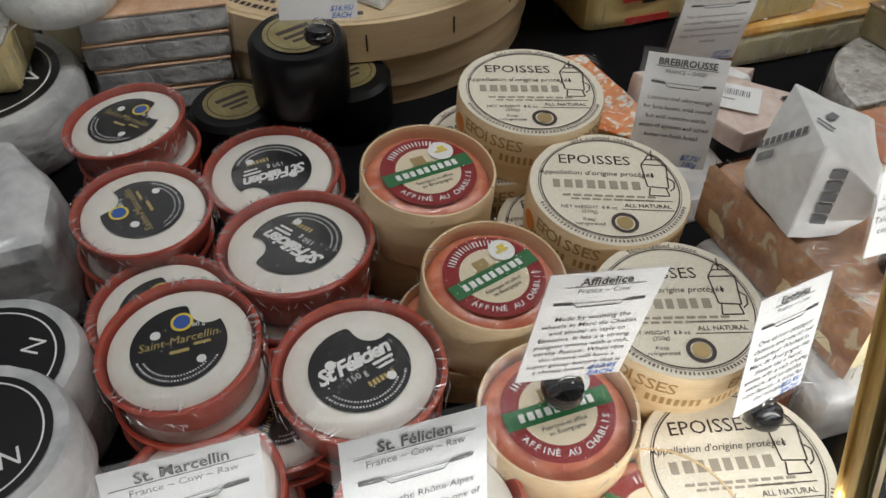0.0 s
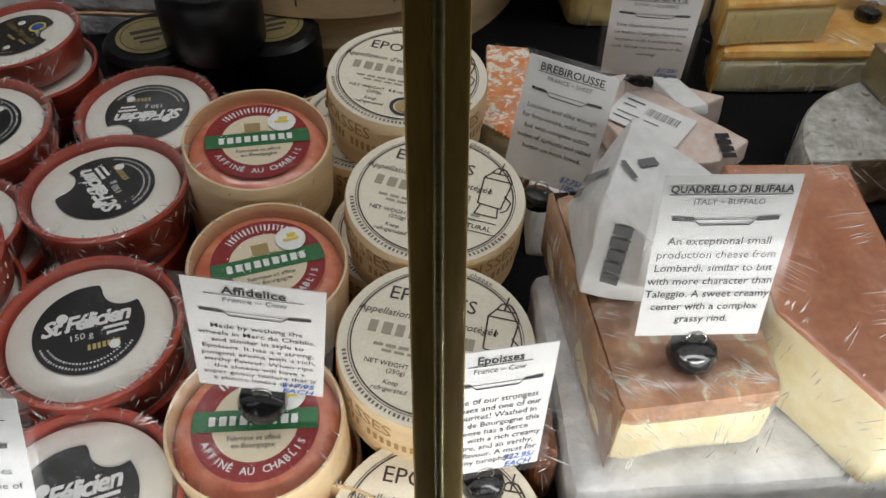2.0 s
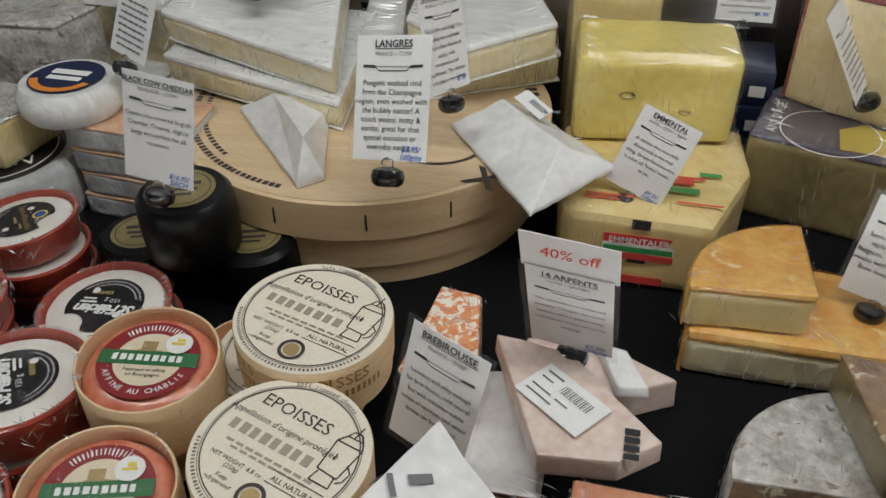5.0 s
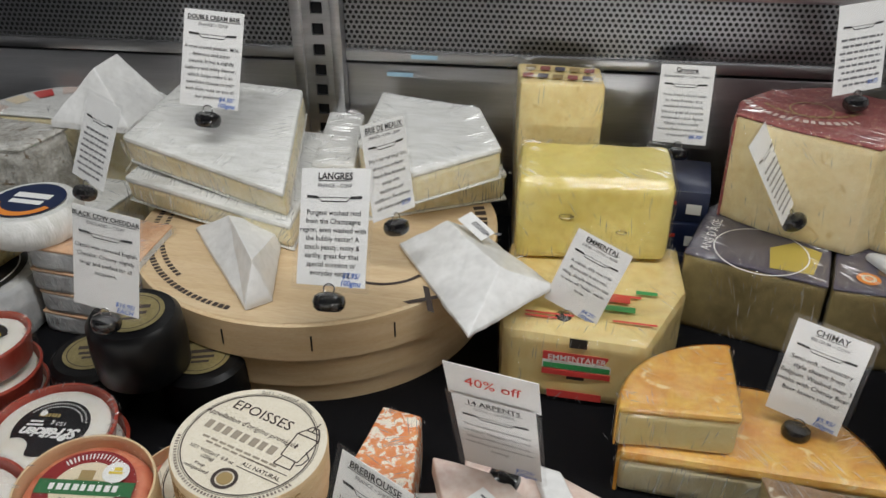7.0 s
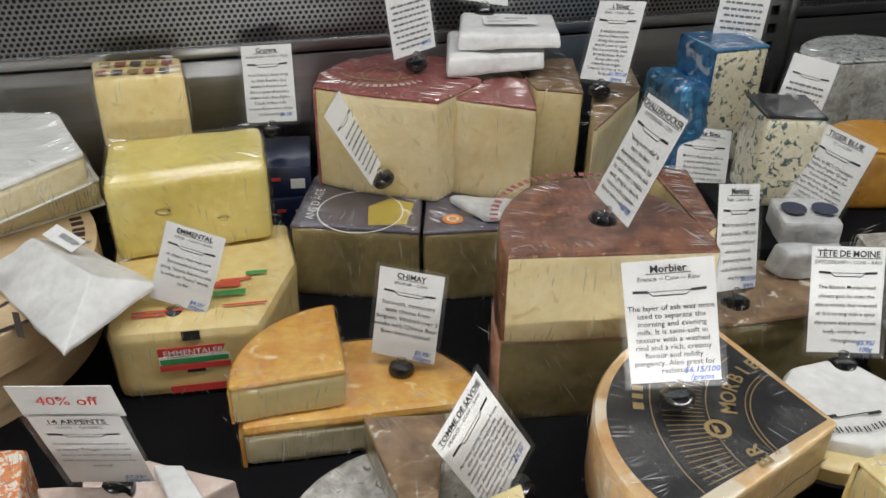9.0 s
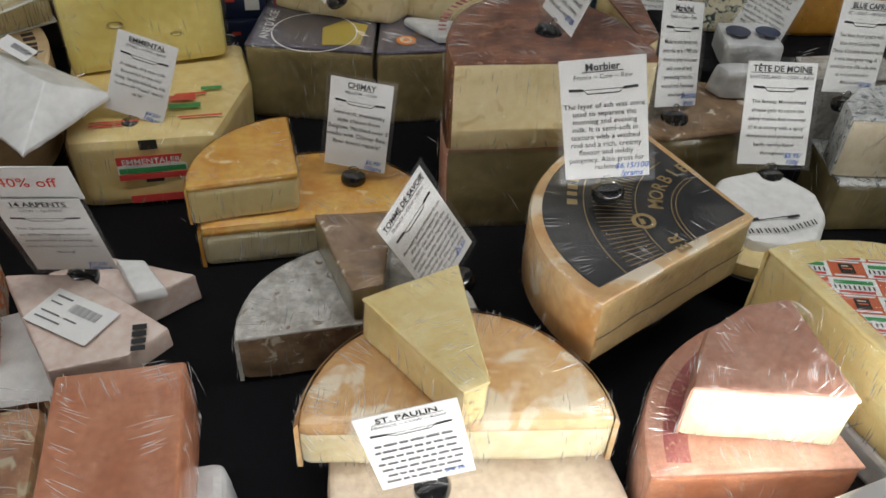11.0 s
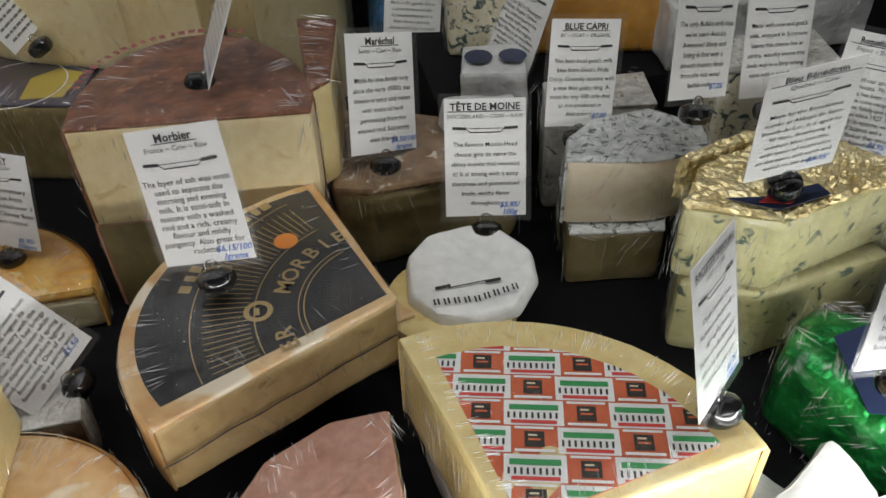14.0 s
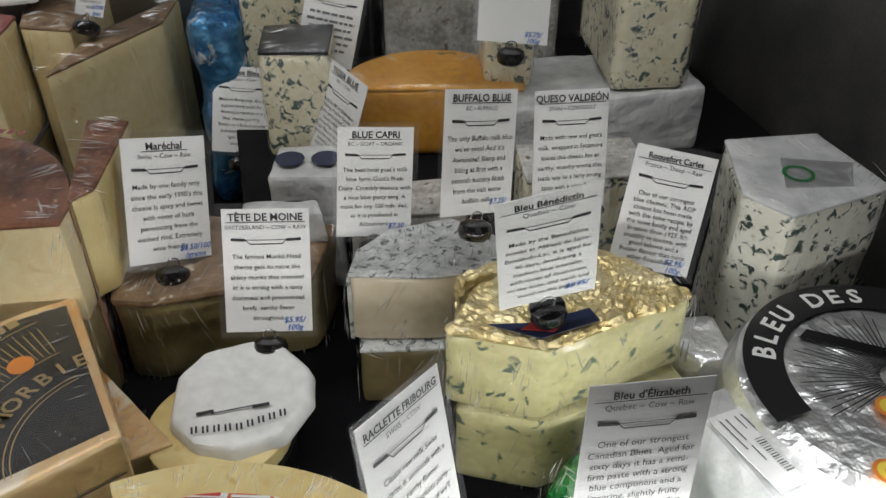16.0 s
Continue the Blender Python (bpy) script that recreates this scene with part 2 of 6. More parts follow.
M_MORBTOP = surf("dark_printed_rind", (0.014, 0.015, 0.018), (0.032, 0.031, 0.032), 30, 0.5, 0.3, 240, coat=0.6, wrinkle=45, spec=0.3)
M_MORBIER = surf("morbier_paste", (0.52, 0.37, 0.16), (0.64, 0.49, 0.25), 20, 0.45, 0.2, 110, coat=0.6, sss=0.1, specks=(0.40, 0.28, 0.12), speck_scale=70, speck_at=0.66)
M_ASH = plain("ash_line", (0.10, 0.09, 0.08), 0.8)
M_BLUECHZ = surf("blue_veined_paste", (0.68, 0.62, 0.43), (0.78, 0.73, 0.56), 30, 0.45, 0.3, 140, coat=0.6, specks=(0.06, 0.10, 0.09), speck_scale=115, speck_at=0.57)
M_BLUEGRN = surf("greenish_blue_paste", (0.50, 0.47, 0.22), (0.62, 0.58, 0.33), 30, 0.45, 0.3, 140, coat=0.8, specks=(0.09, 0.13, 0.10), speck_scale=85, speck_at=0.62)
M_ORANGEBLUE = surf("orange_blue_paste", (0.60, 0.27, 0.03), (0.70, 0.36, 0.06), 25, 0.45, 0.2, 140, coat=0.6, specks=(0.12, 0.12, 0.06), speck_scale=90, speck_at=0.66)
M_ROQ = surf("roquefort_paste", (0.76, 0.74, 0.62), (0.84, 0.83, 0.74), 25, 0.4, 0.3, 140, coat=0.6, specks=(0.03, 0.06, 0.045), speck_scale=130, speck_at=0.575)
M_CAPRIRIND = surf("mottled_blue_rind", (0.36, 0.37, 0.35), (0.66, 0.67, 0.66), 90, 0.6, 0.6, 260, coat=0.5, specks=(0.10, 0.12, 0.12), speck_scale=160, speck_at=0.58)
M_GOATPASTE = surf("ivory_paste", (0.68, 0.58, 0.42), (0.76, 0.68, 0.53), 15, 0.5, 0.2, 120, coat=0.5, specks=(0.36, 0.26, 0.12), speck_scale=60, speck_at=0.72)
M_GOLDFOIL = surf("gold_foil", (0.70, 0.56, 0.26), (0.92, 0.80, 0.48), 40, 0.42, 1.0, 70, metal=0.8, depth=0.006)
M_SILVERFOIL = surf("silver_foil", (0.76, 0.77, 0.78), (0.92, 0.92, 0.92), 40, 0.36, 1.0, 60, metal=0.85, depth=0.004)
M_GREENFOIL = surf("green_foil", (0.005, 0.16, 0.03), (0.03, 0.36, 0.08), 40, 0.32, 1.0, 60, metal=0.75, depth=0.006)
M_BLUEFOIL = surf("blue_foil", (0.02, 0.10, 0.30), (0.10, 0.34, 0.58), 30, 0.35, 1.0, 60, metal=0.6, coat=0.5, depth=0.006, specks=(0.7, 0.75, 0.8), speck_scale=35, speck_at=0.6)
M_NAVY = plain("navy_print", (0.015, 0.025, 0.07), 0.4, coat=0.4)
M_PURPLE = surf("purple_grey_label", (0.07, 0.06, 0.09), (0.11, 0.10, 0.13), 40, 0.4, 0.2, 300, coat=0.9)
M_PINKPAPER = surf("pink_flecked_rind", (0.66, 0.50, 0.44), (0.76, 0.64, 0.56), 35, 0.45, 0.2, 150, coat=0.7)
M_BREB = surf("orange_white_rind", (0.74, 0.19, 0.035), (0.80, 0.36, 0.14), 60, 0.5, 0.8, 160, coat=0.6, specks=(0.85, 0.78, 0.66), speck_scale=150, speck_at=0.52)
M_ORWHITE = surf("peach_bloom_rind", (0.60, 0.33, 0.18), (0.70, 0.46, 0.29), 30, 0.5, 0.4, 160, coat=0.4)
M_REDPRT = plain("red_print", (0.62, 0.06, 0.05), 0.5, coat=0.5)
M_ORANGEPRT = surf("orange_red_print", (0.62, 0.12, 0.05), (0.70, 0.17, 0.07), 60, 0.4, 0.1, 300, coat=0.8)
M_GREENPRT = plain("green_print", (0.04, 0.30, 0.09), 0.5, coat=0.5)
M_DARKPRT = plain("dark_print", (0.03, 0.025, 0.02), 0.5, coat=0.6)
M_GOLDLINE = plain("gold_line", (0.42, 0.30, 0.13), 0.45, 0.3, coat=0.6)
M_BEARYEL = plain("ochre_print", (0.55, 0.42, 0.08), 0.5, coat=0.6)

# ---------- building helpers ----------


def part(name, bm, material, parent, label=""):
    """Links a bmesh as one mesh object under a thing or a part."""
    me = bpy.data.meshes.new(name)
    bm.to_mesh(me)
    bm.free()
    return mesh_part(name, me, material, parent, label)


def mesh_part(name, me, material, parent, label=""):
    if material and not me.materials:
        me.materials.append(material)
    ob = new(name, me)
    ob.parent = parent
    if label:
        ob["label"] = label
    return ob


def thing(name, m, label, category, group="", kind=""):
    ob = tagged(new(name), label, category, group, kind)
    ob.empty_display_size = 0.02
    ob.matrix_world = m
    return ob


def structure(name, bm, material, m, label, category):
    me = bpy.data.meshes.new(name)
    bm.to_mesh(me)
    bm.free()
    me.materials.append(material)
    ob = tagged(new(name, me), label, category, kind="structure")
    ob.matrix_world = m
    return ob


def smooth(bm, angle=35):
    for fc in bm.faces:
        fc.smooth = True
    for e in bm.edges:
        if len(e.link_faces) == 2 and e.calc_face_angle(0) > radians(angle):
            e.smooth = False
    return bm


def prism(poly, z0, z1, bevel=0.0, seg=2, wobble=0.0, taper=1.0):
    """A block on a polygon from z0 to z1, its edges rounded and its faces a little uneven."""
    bm = bmesh.new()
    cx, cy = sum(p[0] for p in poly) / len(poly), sum(p[1] for p in poly) / len(poly)
    low = [bm.verts.new((x, y, z0)) for x, y in poly]
    top = [bm.verts.new((cx + (x - cx) * taper, cy + (y - cy) * taper, z1)) for x, y in poly]
    n = len(poly)
    bm.faces.new(top)
    bm.faces.new(low[::-1])
    for i in range(n):
        bm.faces.new((low[i], low[(i + 1) % n], top[(i + 1) % n], top[i]))
    bmesh.ops.recalc_face_normals(bm, faces=bm.faces)
    if bevel:
        bmesh.ops.bevel(bm, geom=bm.edges[:], offset=bevel, segments=seg, profile=0.5, affect="EDGES", clamp_overlap=True)
    if wobble:
        bmesh.ops.triangulate(bm, faces=bm.faces[:])
        for _ in range(4):
            long = [e for e in bm.edges if e.calc_length() > 0.011]
            if not long:
                break
            bmesh.ops.subdivide_edges(bm, edges=long, cuts=1)
            bmesh.ops.triangulate(bm, faces=[f for f in bm.faces if len(f.verts) > 3])
        bm.normal_update()
        off = Vector((cx * 7, cy * 5, z1 * 9))
        for v in bm.verts:
            d = noise.noise(v.co * 22 + off) * wobble + noise.noise(v.co * 70 + off) * wobble * 0.4
            v.co += v.normal * d
    bm.normal_update()
    return smooth(bm)


def crumple(bm, amount, size, seed=0.0):
    """Foil or paper pressed into small flat facets."""
    bmesh.ops.triangulate(bm, faces=bm.faces[:])
    for _ in range(5):
        long = [e for e in bm.edges if e.calc_length() > size]
        if not long:
            break
        bmesh.ops.subdivide_edges(bm, edges=long, cuts=1)
        bmesh.ops.triangulate(bm, faces=[f for f in bm.faces if len(f.verts) > 3])
    bm.normal_update()
    off = Vector((seed, seed * 2, 0))
    for v in bm.verts:
        v.co += v.normal * amount * (noise.noise(v.co * 60 + off) * 0.8 + noise.noise(v.co * 310 + off)) + noise.noise_vector(v.co * 210 + off) * amount * 0.5
    bm.normal_update()
    for fc in bm.faces:
        fc.smooth = False
    return bm


def box(sx, sy, sz, bevel=0.0, at=(0, 0, 0)):
    x, y, z = at
    return prism([(x - sx / 2, y - sy / 2), (x + sx / 2, y - sy / 2), (x + sx / 2, y + sy / 2), (x - sx / 2, y + sy / 2)], z, z + sz, bevel)


def lathe(profile, n=48):
    """A turned body from (radius, height) pairs; a radius of 0 closes it."""
    bm = bmesh.new()
    rings = []
    for r, z in profile:
        if r <= 1e-6:
            rings.append([bm.verts.new((0, 0, z))])
        else:
            rings.append([bm.verts.new((r * math.cos(2 * math.pi * i / n), r * math.sin(2 * math.pi * i / n), z)) for i in range(n)])
    for a, b in zip(rings, rings[1:]):
        for i in range(n):
            j = (i + 1) % n
            if len(a) == 1 and len(b) > 1:
                bm.faces.new((a[0], b[i], b[j]))
            elif len(b) == 1 and len(a) > 1:
                bm.faces.new((a[i], b[0], a[j]))
            elif len(a) > 1:
                bm.faces.new((a[i], b[i], b[j], a[j]))
    bmesh.ops.recalc_face_normals(bm, faces=bm.faces)
    return smooth(bm, 40)


def ring(r0, r1, z, n=48, a0=0.0, a1=360.0, h=0.0002):
    """A flat ring or arc band, a hair thick."""
    bm = bmesh.new()
    full = a1 - a0 >= 359.9
    k = n if full else n + 1
    pts = [[bm.verts.new((r * math.cos(radians(a0 + (a1 - a0) * i / n)), r * math.sin(radians(a0 + (a1 - a0) * i / n)), z + h)) for i in range(k)] for r in (max(r0, 1e-5), r1)]
    for i in range(n):
        j = (i + 1) % k
        bm.faces.new((pts[0][i], pts[1][i], pts[1][j], pts[0][j]))
    return bm


def flat(poly, z):
    bm = bmesh.new()
    bm.faces.new([bm.verts.new((x, y, z)) for x, y in poly])
    return bm


def bars(rows, z):
    """Plain bars for writing that cannot be read: rows of (x, y, length, height)."""
    bm = bmesh.new()
    for x, y, w, h in rows:
        bm.faces.new([bm.verts.new(p) for p in ((x, y, z), (x + w, y, z), (x + w, y + h, z), (x, y + h, z))])
    return bm


def name_bars(x, y, w, h, count, z):
    """One plain bar a letter, for a maker's name that is not spelled out."""
    step = w / count
    return bars([(x + k * step, y + h * 0.08, step * (0.62 + 0.1 * (k % 2)), h * 0.8) for k in range(count)], z)


def arc_bars(r, z, a0, a1, step, h, duty=0.65, rnd=None):
    """Short bars along an arc, for small print that runs round a label."""
    bm = bmesh.new()
    a = a0
    while a < a1:
        d = step * duty * (0.7 + 0.5 * (rnd or random).random())
        vs = [bm.verts.new((q * math.cos(radians(b)), q * math.sin(radians(b)), z)) for q, b in ((r, a), (r, a + d), (r + h, a + d), (r + h, a))]
        bm.faces.new(vs)
        a += step
    return bm


def sector(cx, cy, r, a0, a1, n=18, sx=1.0, sy=1.0):
    pts = [(cx + r * sx * math.cos(radians(a0 + (a1 - a0) * i / n)), cy + r * sy * math.sin(radians(a0 + (a1 - a0) * i / n))) for i in range(n + 1)]
    return pts if a1 - a0 > 170 else [(cx, cy)] + pts


def grow(poly, d):
    """The polygon pushed outward by d metres (from its centre)."""
    cx, cy = sum(p[0] for p in poly) / len(poly), sum(p[1] for p in poly) / len(poly)
    out = []
    for x, y in poly:
        l = math.hypot(x - cx, y - cy) or 1
        out.append((cx + (x - cx) * (1 + d / l), cy + (y - cy) * (1 + d / l)))
    return out


def text_mesh(body, size, thick=0.0, align="CENTER", space=1.0, line=1.0, shear=0.0):
    c = bpy.data.curves.new("writing", "FONT")
    c.body, c.size, c.align_x, c.resolution_u, c.offset = body, size, align, 2, thick
    c.space_character, c.space_line, c.shear = space, line, shear
    ob = bpy.data.objects.new("writing", c)
    me = bpy.data.meshes.new_from_object(ob)
    bpy.data.objects.remove(ob)
    bpy.data.curves.remove(c)
    me.materials.clear()
    return me


def write(name, body, size, material, parent, m, **kw):
    me = text_mesh(body, size, **kw)
    me.transform(m)
    return mesh_part(name, me, material, parent)


def arc_write(name, body, r, z, mid, size, material, parent, outward=True, thick=0.0, spread=1.0):
    """Letters set round a circle, joined into one mesh."""
    bm = bmesh.new()
    step = math.degrees(size * 0.62 * spread / r) * (-1 if outward else 1)
    for i, ch in enumerate(body):
        if ch == " ":
            continue
        a = mid + step * (i - (len(body) - 1) / 2)
        me = text_mesh(ch, size, thick)
        turn = a - 90 if outward else a + 90
        rr = r if outward else r + size * 0.7
        me.transform(Matrix.Translation((rr * math.cos(radians(a)), rr * math.sin(radians(a)), z)) @ Matrix.Rotation(radians(turn), 4, "Z"))
        bm.from_mesh(me)
        bpy.data.meshes.remove(me)
    return part(name, bm, material, parent)


def crease(bm, a, d, up, length, width):
    """One fold of film that carries a painted glint: a slim ridge from a along d, raised in its middle."""
    side = d.cross(up).normalized() * width
    m = a + d * length * 0.45
    e = bm.verts.new(a), bm.verts.new(m + side), bm.verts.new(a + d * length), bm.verts.new(m - side), bm.verts.new(m + up * width * 1.2)
    for i in range(4):
        bm.faces.new((e[i], e[(i + 1) % 4], e[4]))


def film_creases(loc, h, dense=1.0, off=0.0036):
    """Folds of tight film, whitened as glints, that run in from the edges of a block, in uneven bundles."""
    rnd = random.Random(int(abs(loc[0][0]) * 1e6) + int(abs(loc[-1][1]) * 1e6) + int(h * 1e5))
    bm = bmesh.new()
    out = grow(loc, off)
    up = Vector((0, 0, 1))
    n = len(loc)
    ccw = sum(loc[i][0] * loc[(i + 1) % n][1] - loc[(i + 1) % n][0] * loc[i][1] for i in range(n)) > 0
    inner = min(math.hypot(x, y) for x, y in loc)
    for i in range(n):
        a, b = Vector((*out[i], 0)), Vector((*out[(i + 1) % n], 0))
        l = (b - a).length
        if l < 0.006:
            continue
        along_edge = (b - a) / l
        outward = Vector((along_edge.y, -along_edge.x, 0)) * (1 if ccw else -1)
        k = 0.0
        lean = min(1.0, l / 0.05)
        slant, slant2 = rnd.uniform(-0.7, 0.7) * lean, rnd.uniform(-0.9, 0.9) * lean
        while k < l:
            k += rnd.expovariate(1.0) * 0.0042 / dense
            p = a + along_edge * min(k, l)
            g = noise.noise(p * 45 + Vector((h * 90, loc[0][0] * 50, 0)))
            if k >= l or g < -0.12:
                continue
            size = 0.35 + min(1.0, max(0.0, g + 0.15) * 2.2)
            d = (-outward + along_edge * (slant + rnd.uniform(-0.18, 0.18))).normalized()
            crease(bm, p + up * (h + off * 0.85) + d * rnd.uniform(0.003, 0.014), d, up, min(rnd.uniform(0.005, 0.028) * size, inner * 0.65), rnd.uniform(0.00014, 0.00046))
            d = (-up + along_edge * (slant2 + rnd.uniform(-0.2, 0.2)) * (1 if slant2 * (k - l / 2) < 0 else 0.15)).normalized()
            start = rnd.uniform(0.001, 0.3) * h if rnd.random() < 0.7 else rnd.uniform(0.3, 0.75) * h
            crease(bm, p + up * (h - start), d, outward, min(rnd.uniform(0.005, 0.028) * size, (h - start) * 0.8), rnd.uniform(0.00014, 0.00046))
            if rnd.random() < 0.5:
                d = (up + along_edge * rnd.uniform(-0.7, 0.7) * lean * (1 if 0.2 * l < k < 0.8 * l else 0)).normalized()
                crease(bm, p + up * 0.002, d, outward, min(rnd.uniform(0.004, 0.02), h * 0.6), rnd.uniform(0.00014, 0.0005))
    return bm


def rim_creases(r, h, x, count=190):
    """Short folds of film, whitened as glints, gathered over a round rim."""
    rnd = random.Random(int(abs(x) * 1e5) + 7)
    bm = bmesh.new()
    for _ in range(count):
        a = rnd.uniform(0, 2 * math.pi)
        if noise.noise(Vector((math.cos(a) * 2.2, math.sin(a) * 2.2, x * 60))) < -0.1:
            continue
        o = Vector((math.cos(a), math.sin(a), 0))
        t = Vector((-o.y, o.x, 0))
        if rnd.random() < 0.5:
            crease(bm, o * r * 1.02 + Vector((0, 0, h * 1.045)), (-o + t * rnd.uniform(-0.9, 0.9)).normalized(), Vector((0, 0, 1)), rnd.uniform(0.003, 0.011), rnd.uniform(0.00018, 0.0006))
        else:
            crease(bm, o * r * 1.032 + Vector((0, 0, h * rnd.uniform(0.6, 1.0))), (Vector((0, 0, -1)) + t * rnd.uniform(-1.2, 1.2)).normalized(), o, rnd.uniform(0.003, 0.012), rnd.uniform(0.00018, 0.00055))
    return bm


def P(x, y, z=0.0, rz=0.0, rx=0.0, ry=0.0):
    return pose(x, y, z, rx, ry, rz)

# ---------- the case ----------
structure("floor", prism([(-4, -4), (5, -4), (5, 4), (-4, 4)], -0.06, 0.0), M_FLOORS, P(0, 0, -0.9), "worn beige store floor round the display case", "floor")
structure("ceiling", prism([(-4, -4), (5, -4), (5, 4), (-4, 4)], 0, 0.06), M_WALLS, P(0, 0, 2.1), "plain store ceiling with round lamps", "ceiling")
for nm, pl in (("wall_south", [(-4, -4.1), (5, -4.1), (5, -4), (-4, -4)]), ("wall_north", [(-4, 4), (5, 4), (5, 4.1), (-4, 4.1)]), ("wall_west", [(-4.1, -4), (-4, -4), (-4, 4), (-4.1, 4)]), ("wall_east", [(5, -4), (5.1, -4), (5.1, 4), (5, 4)])):
    structure(nm, prism(pl, 0, 3.0), M_WALLS, P(0, 0, -0.9), "plain painted store wall", "wall")
for x, y in ((-1.5, -1.2), (-0.2, -0.5), (0.9, -0.9), (2.2, -0.4), (0.3, -2.2), (1.8, -2.0)):
    lamp = thing("ceiling_lamp", P(x, y, 2.1), "round recessed ceiling lamp in a white ring", "lamp", "ceiling lamps")
    part("trim_ring", lathe([(0.075, 0.0), (0.09, 0.0), (0.09, -0.008), (0.072, -0.012), (0.07, -0.004)], 32), M_PAPER, lamp)
    part("lens", lathe([(0.0, -0.006), (0.07, -0.006), (0.07, -0.001)], 32), M_LAMP, lamp)

AXIS = radians(4.57)  # the case stands a little askew


def along(x, y, z=0.0):
    """A pose in the case's own axes: x along the back wall from x = 0.5, y out of it."""
    return Matrix.Translation((0.5, 1.25, 0)) @ Matrix.Rotation(AXIS, 4, "Z") @ Matrix.Translation((x - 0.5, y, z))


structure("display_deck", prism([(-1.0, -1.01), (1.7, -1.01), (1.7, 0.05), (-1.0, 0.05)], -0.03, 0.0), M_MAT, along(0, 0), "black rubber mat on the display deck", "deck")
structure("case_base", prism([(-1.0, -1.0), (1.7, -1.0), (1.7, 0.1), (-1.0, 0.1)], -0.87, 0.0), M_STEEL_DK, along(0, 0, -0.031), "steel base cabinet of the cheese case", "case base")
structure("wall_panel_lower", prism([(-1.0, 0.0), (1.7, 0.0), (1.7, 0.02), (-1.0, 0.02)], 0.0, 0.2, 0.003), M_STEEL, along(0, 0), "brushed steel lower back panel", "back panel")
structure("wall_panel_fold", prism([(-1.0, -0.004), (1.7, -0.004), (1.7, 0.02), (-1.0, 0.02)], 0.203, 0.217, 0.002), M_STEEL, along(0, 0), "folded steel strip above the lower panel", "trim")
# solid sheet whose black is the shade seen through the holes
structure("wall_cavity_shade", prism([(-1.0, 0.012), (1.7, 0.012), (1.7, 0.03), (-1.0, 0.03)], 0.2, 0.9), M_VOID, along(0, 0), "near-black sheet standing in for the shade behind the perforated panel", "back wall")
structure("wall_panel_upper", prism([(-1.0, -0.006), (1.7, -0.006), (1.7, 0.01), (-1.0, 0.01)], 0.287, 0.9, 0.003), M_STEEL, along(0, 0), "bright steel upper back panel", "back panel")


def perforated(x0, x1, z0, rows, pitch=0.0068, hole=0.0023):
    """A sheet of staggered round holes."""
    bm = bmesh.new()
    for r in range(rows):
        x = x0 + (pitch / 2 if r % 2 else 0)
        z = z0 + (r + 0.5) * pitch * 0.866
        hz = pitch * 0.866 / 2
        while x + pitch / 2 < x1:
            outer = [(1, 0), (1, 1), (0, 1), (-1, 1), (-1, 0), (-1, -1), (0, -1), (1, -1)]
            o = [bm.verts.new((x + a * pitch / 2, 0, z + b * hz)) for a, b in outer]
            i = [bm.verts.new((x + hole * math.cos(k * math.pi / 4), 0, z + hole * math.sin(k * math.pi / 4))) for k in range(8)]
            for k in range(8):
                bm.faces.new((o[k], o[(k + 1) % 8], i[(k + 1) % 8], i[k]))
            x += pitch
    return bm


sheet = structure("wall_panel_perforated", perforated(-0.9, 1.65, 0.217, 12), M_STEEL_DK, along(0, 0.0), "dark steel sheet with rows of round holes", "perforated panel")

for ux in (0.079, 1.19):
    up = thing("slotted_upright", along(ux, 0), "steel shelf upright with square slots", "upright", "shelf uprights")
    part("channel_side", box(0.012, 0.02, 0.5, 0.001, (-0.024, -0.012, 0.0)), M_STEEL, up)
    part("channel_side", box(0.012, 0.02, 0.5, 0.001, (0.024, -0.012, 0.0)), M_STEEL, up)
    zc = 0.0
    web = bmesh.new()
    for k in range(20):
        b2 = box(0.036, 0.004, 0.011, 0, (0, -0.012, zc))
        me = bpy.data.meshes.new("x")
        b2.to_mesh(me)
        b2.free()
        web.from_mesh(me)
        for sx in (-0.0125, 0.0125):
            b2 = box(0.011, 0.004, 0.014, 0, (sx, -0.012, zc + 0.011))
            me2 = bpy.data.meshes.new("x")
            b2.to_mesh(me2)
            b2.free()
            web.from_mesh(me2)
        zc += 0.025
    part("slotted_web", web, M_STEEL, up)
    # black strip painted as the shade inside the slots
    part("slot_shade_strip", box(0.036, 0.004, 0.5, 0, (0, -0.003, 0)), M_VOID, up)

for lx, lz in ((0.205, 0.2085), (0.175, 0.186)):
    st = thing("blue_sticker", along(lx, -0.005, lz), "small pale blue sticker on the steel panel", "sticker", "stickers")
    part("film", box(0.032, 0.0006, 0.005, 0, (0, 0, 0)), plain("sticker_blue", (0.35, 0.55, 0.68), 0.4), st)

structure("case_end_right", prism([(1.5, -1.0), (1.52, -1.0), (1.52, 0.05), (1.5, 0.05)], 0.0, 0.85), surf("dark_end_panel", (0.05, 0.05, 0.05), (0.09, 0.085, 0.08), 14, 0.3, 0.03), along(0, 0), "dark glossy end panel of the case", "end panel")
structure("case_end_left", prism([(-0.72, -1.0), (-0.7, -1.0), (-0.7, 0.05), (-0.72, 0.05)], 0.0, 0.85), M_STEEL_DK, along(0, 0), "steel end panel of the case", "end panel")
structure("case_canopy", prism([(-0.72, -0.5), (1.52, -0.5), (1.52, 0.05), (-0.72, 0.05)], 0.98, 1.02, 0.004), M_STEEL, along(0, 0), "steel canopy over the case that carries the strip light", "canopy")

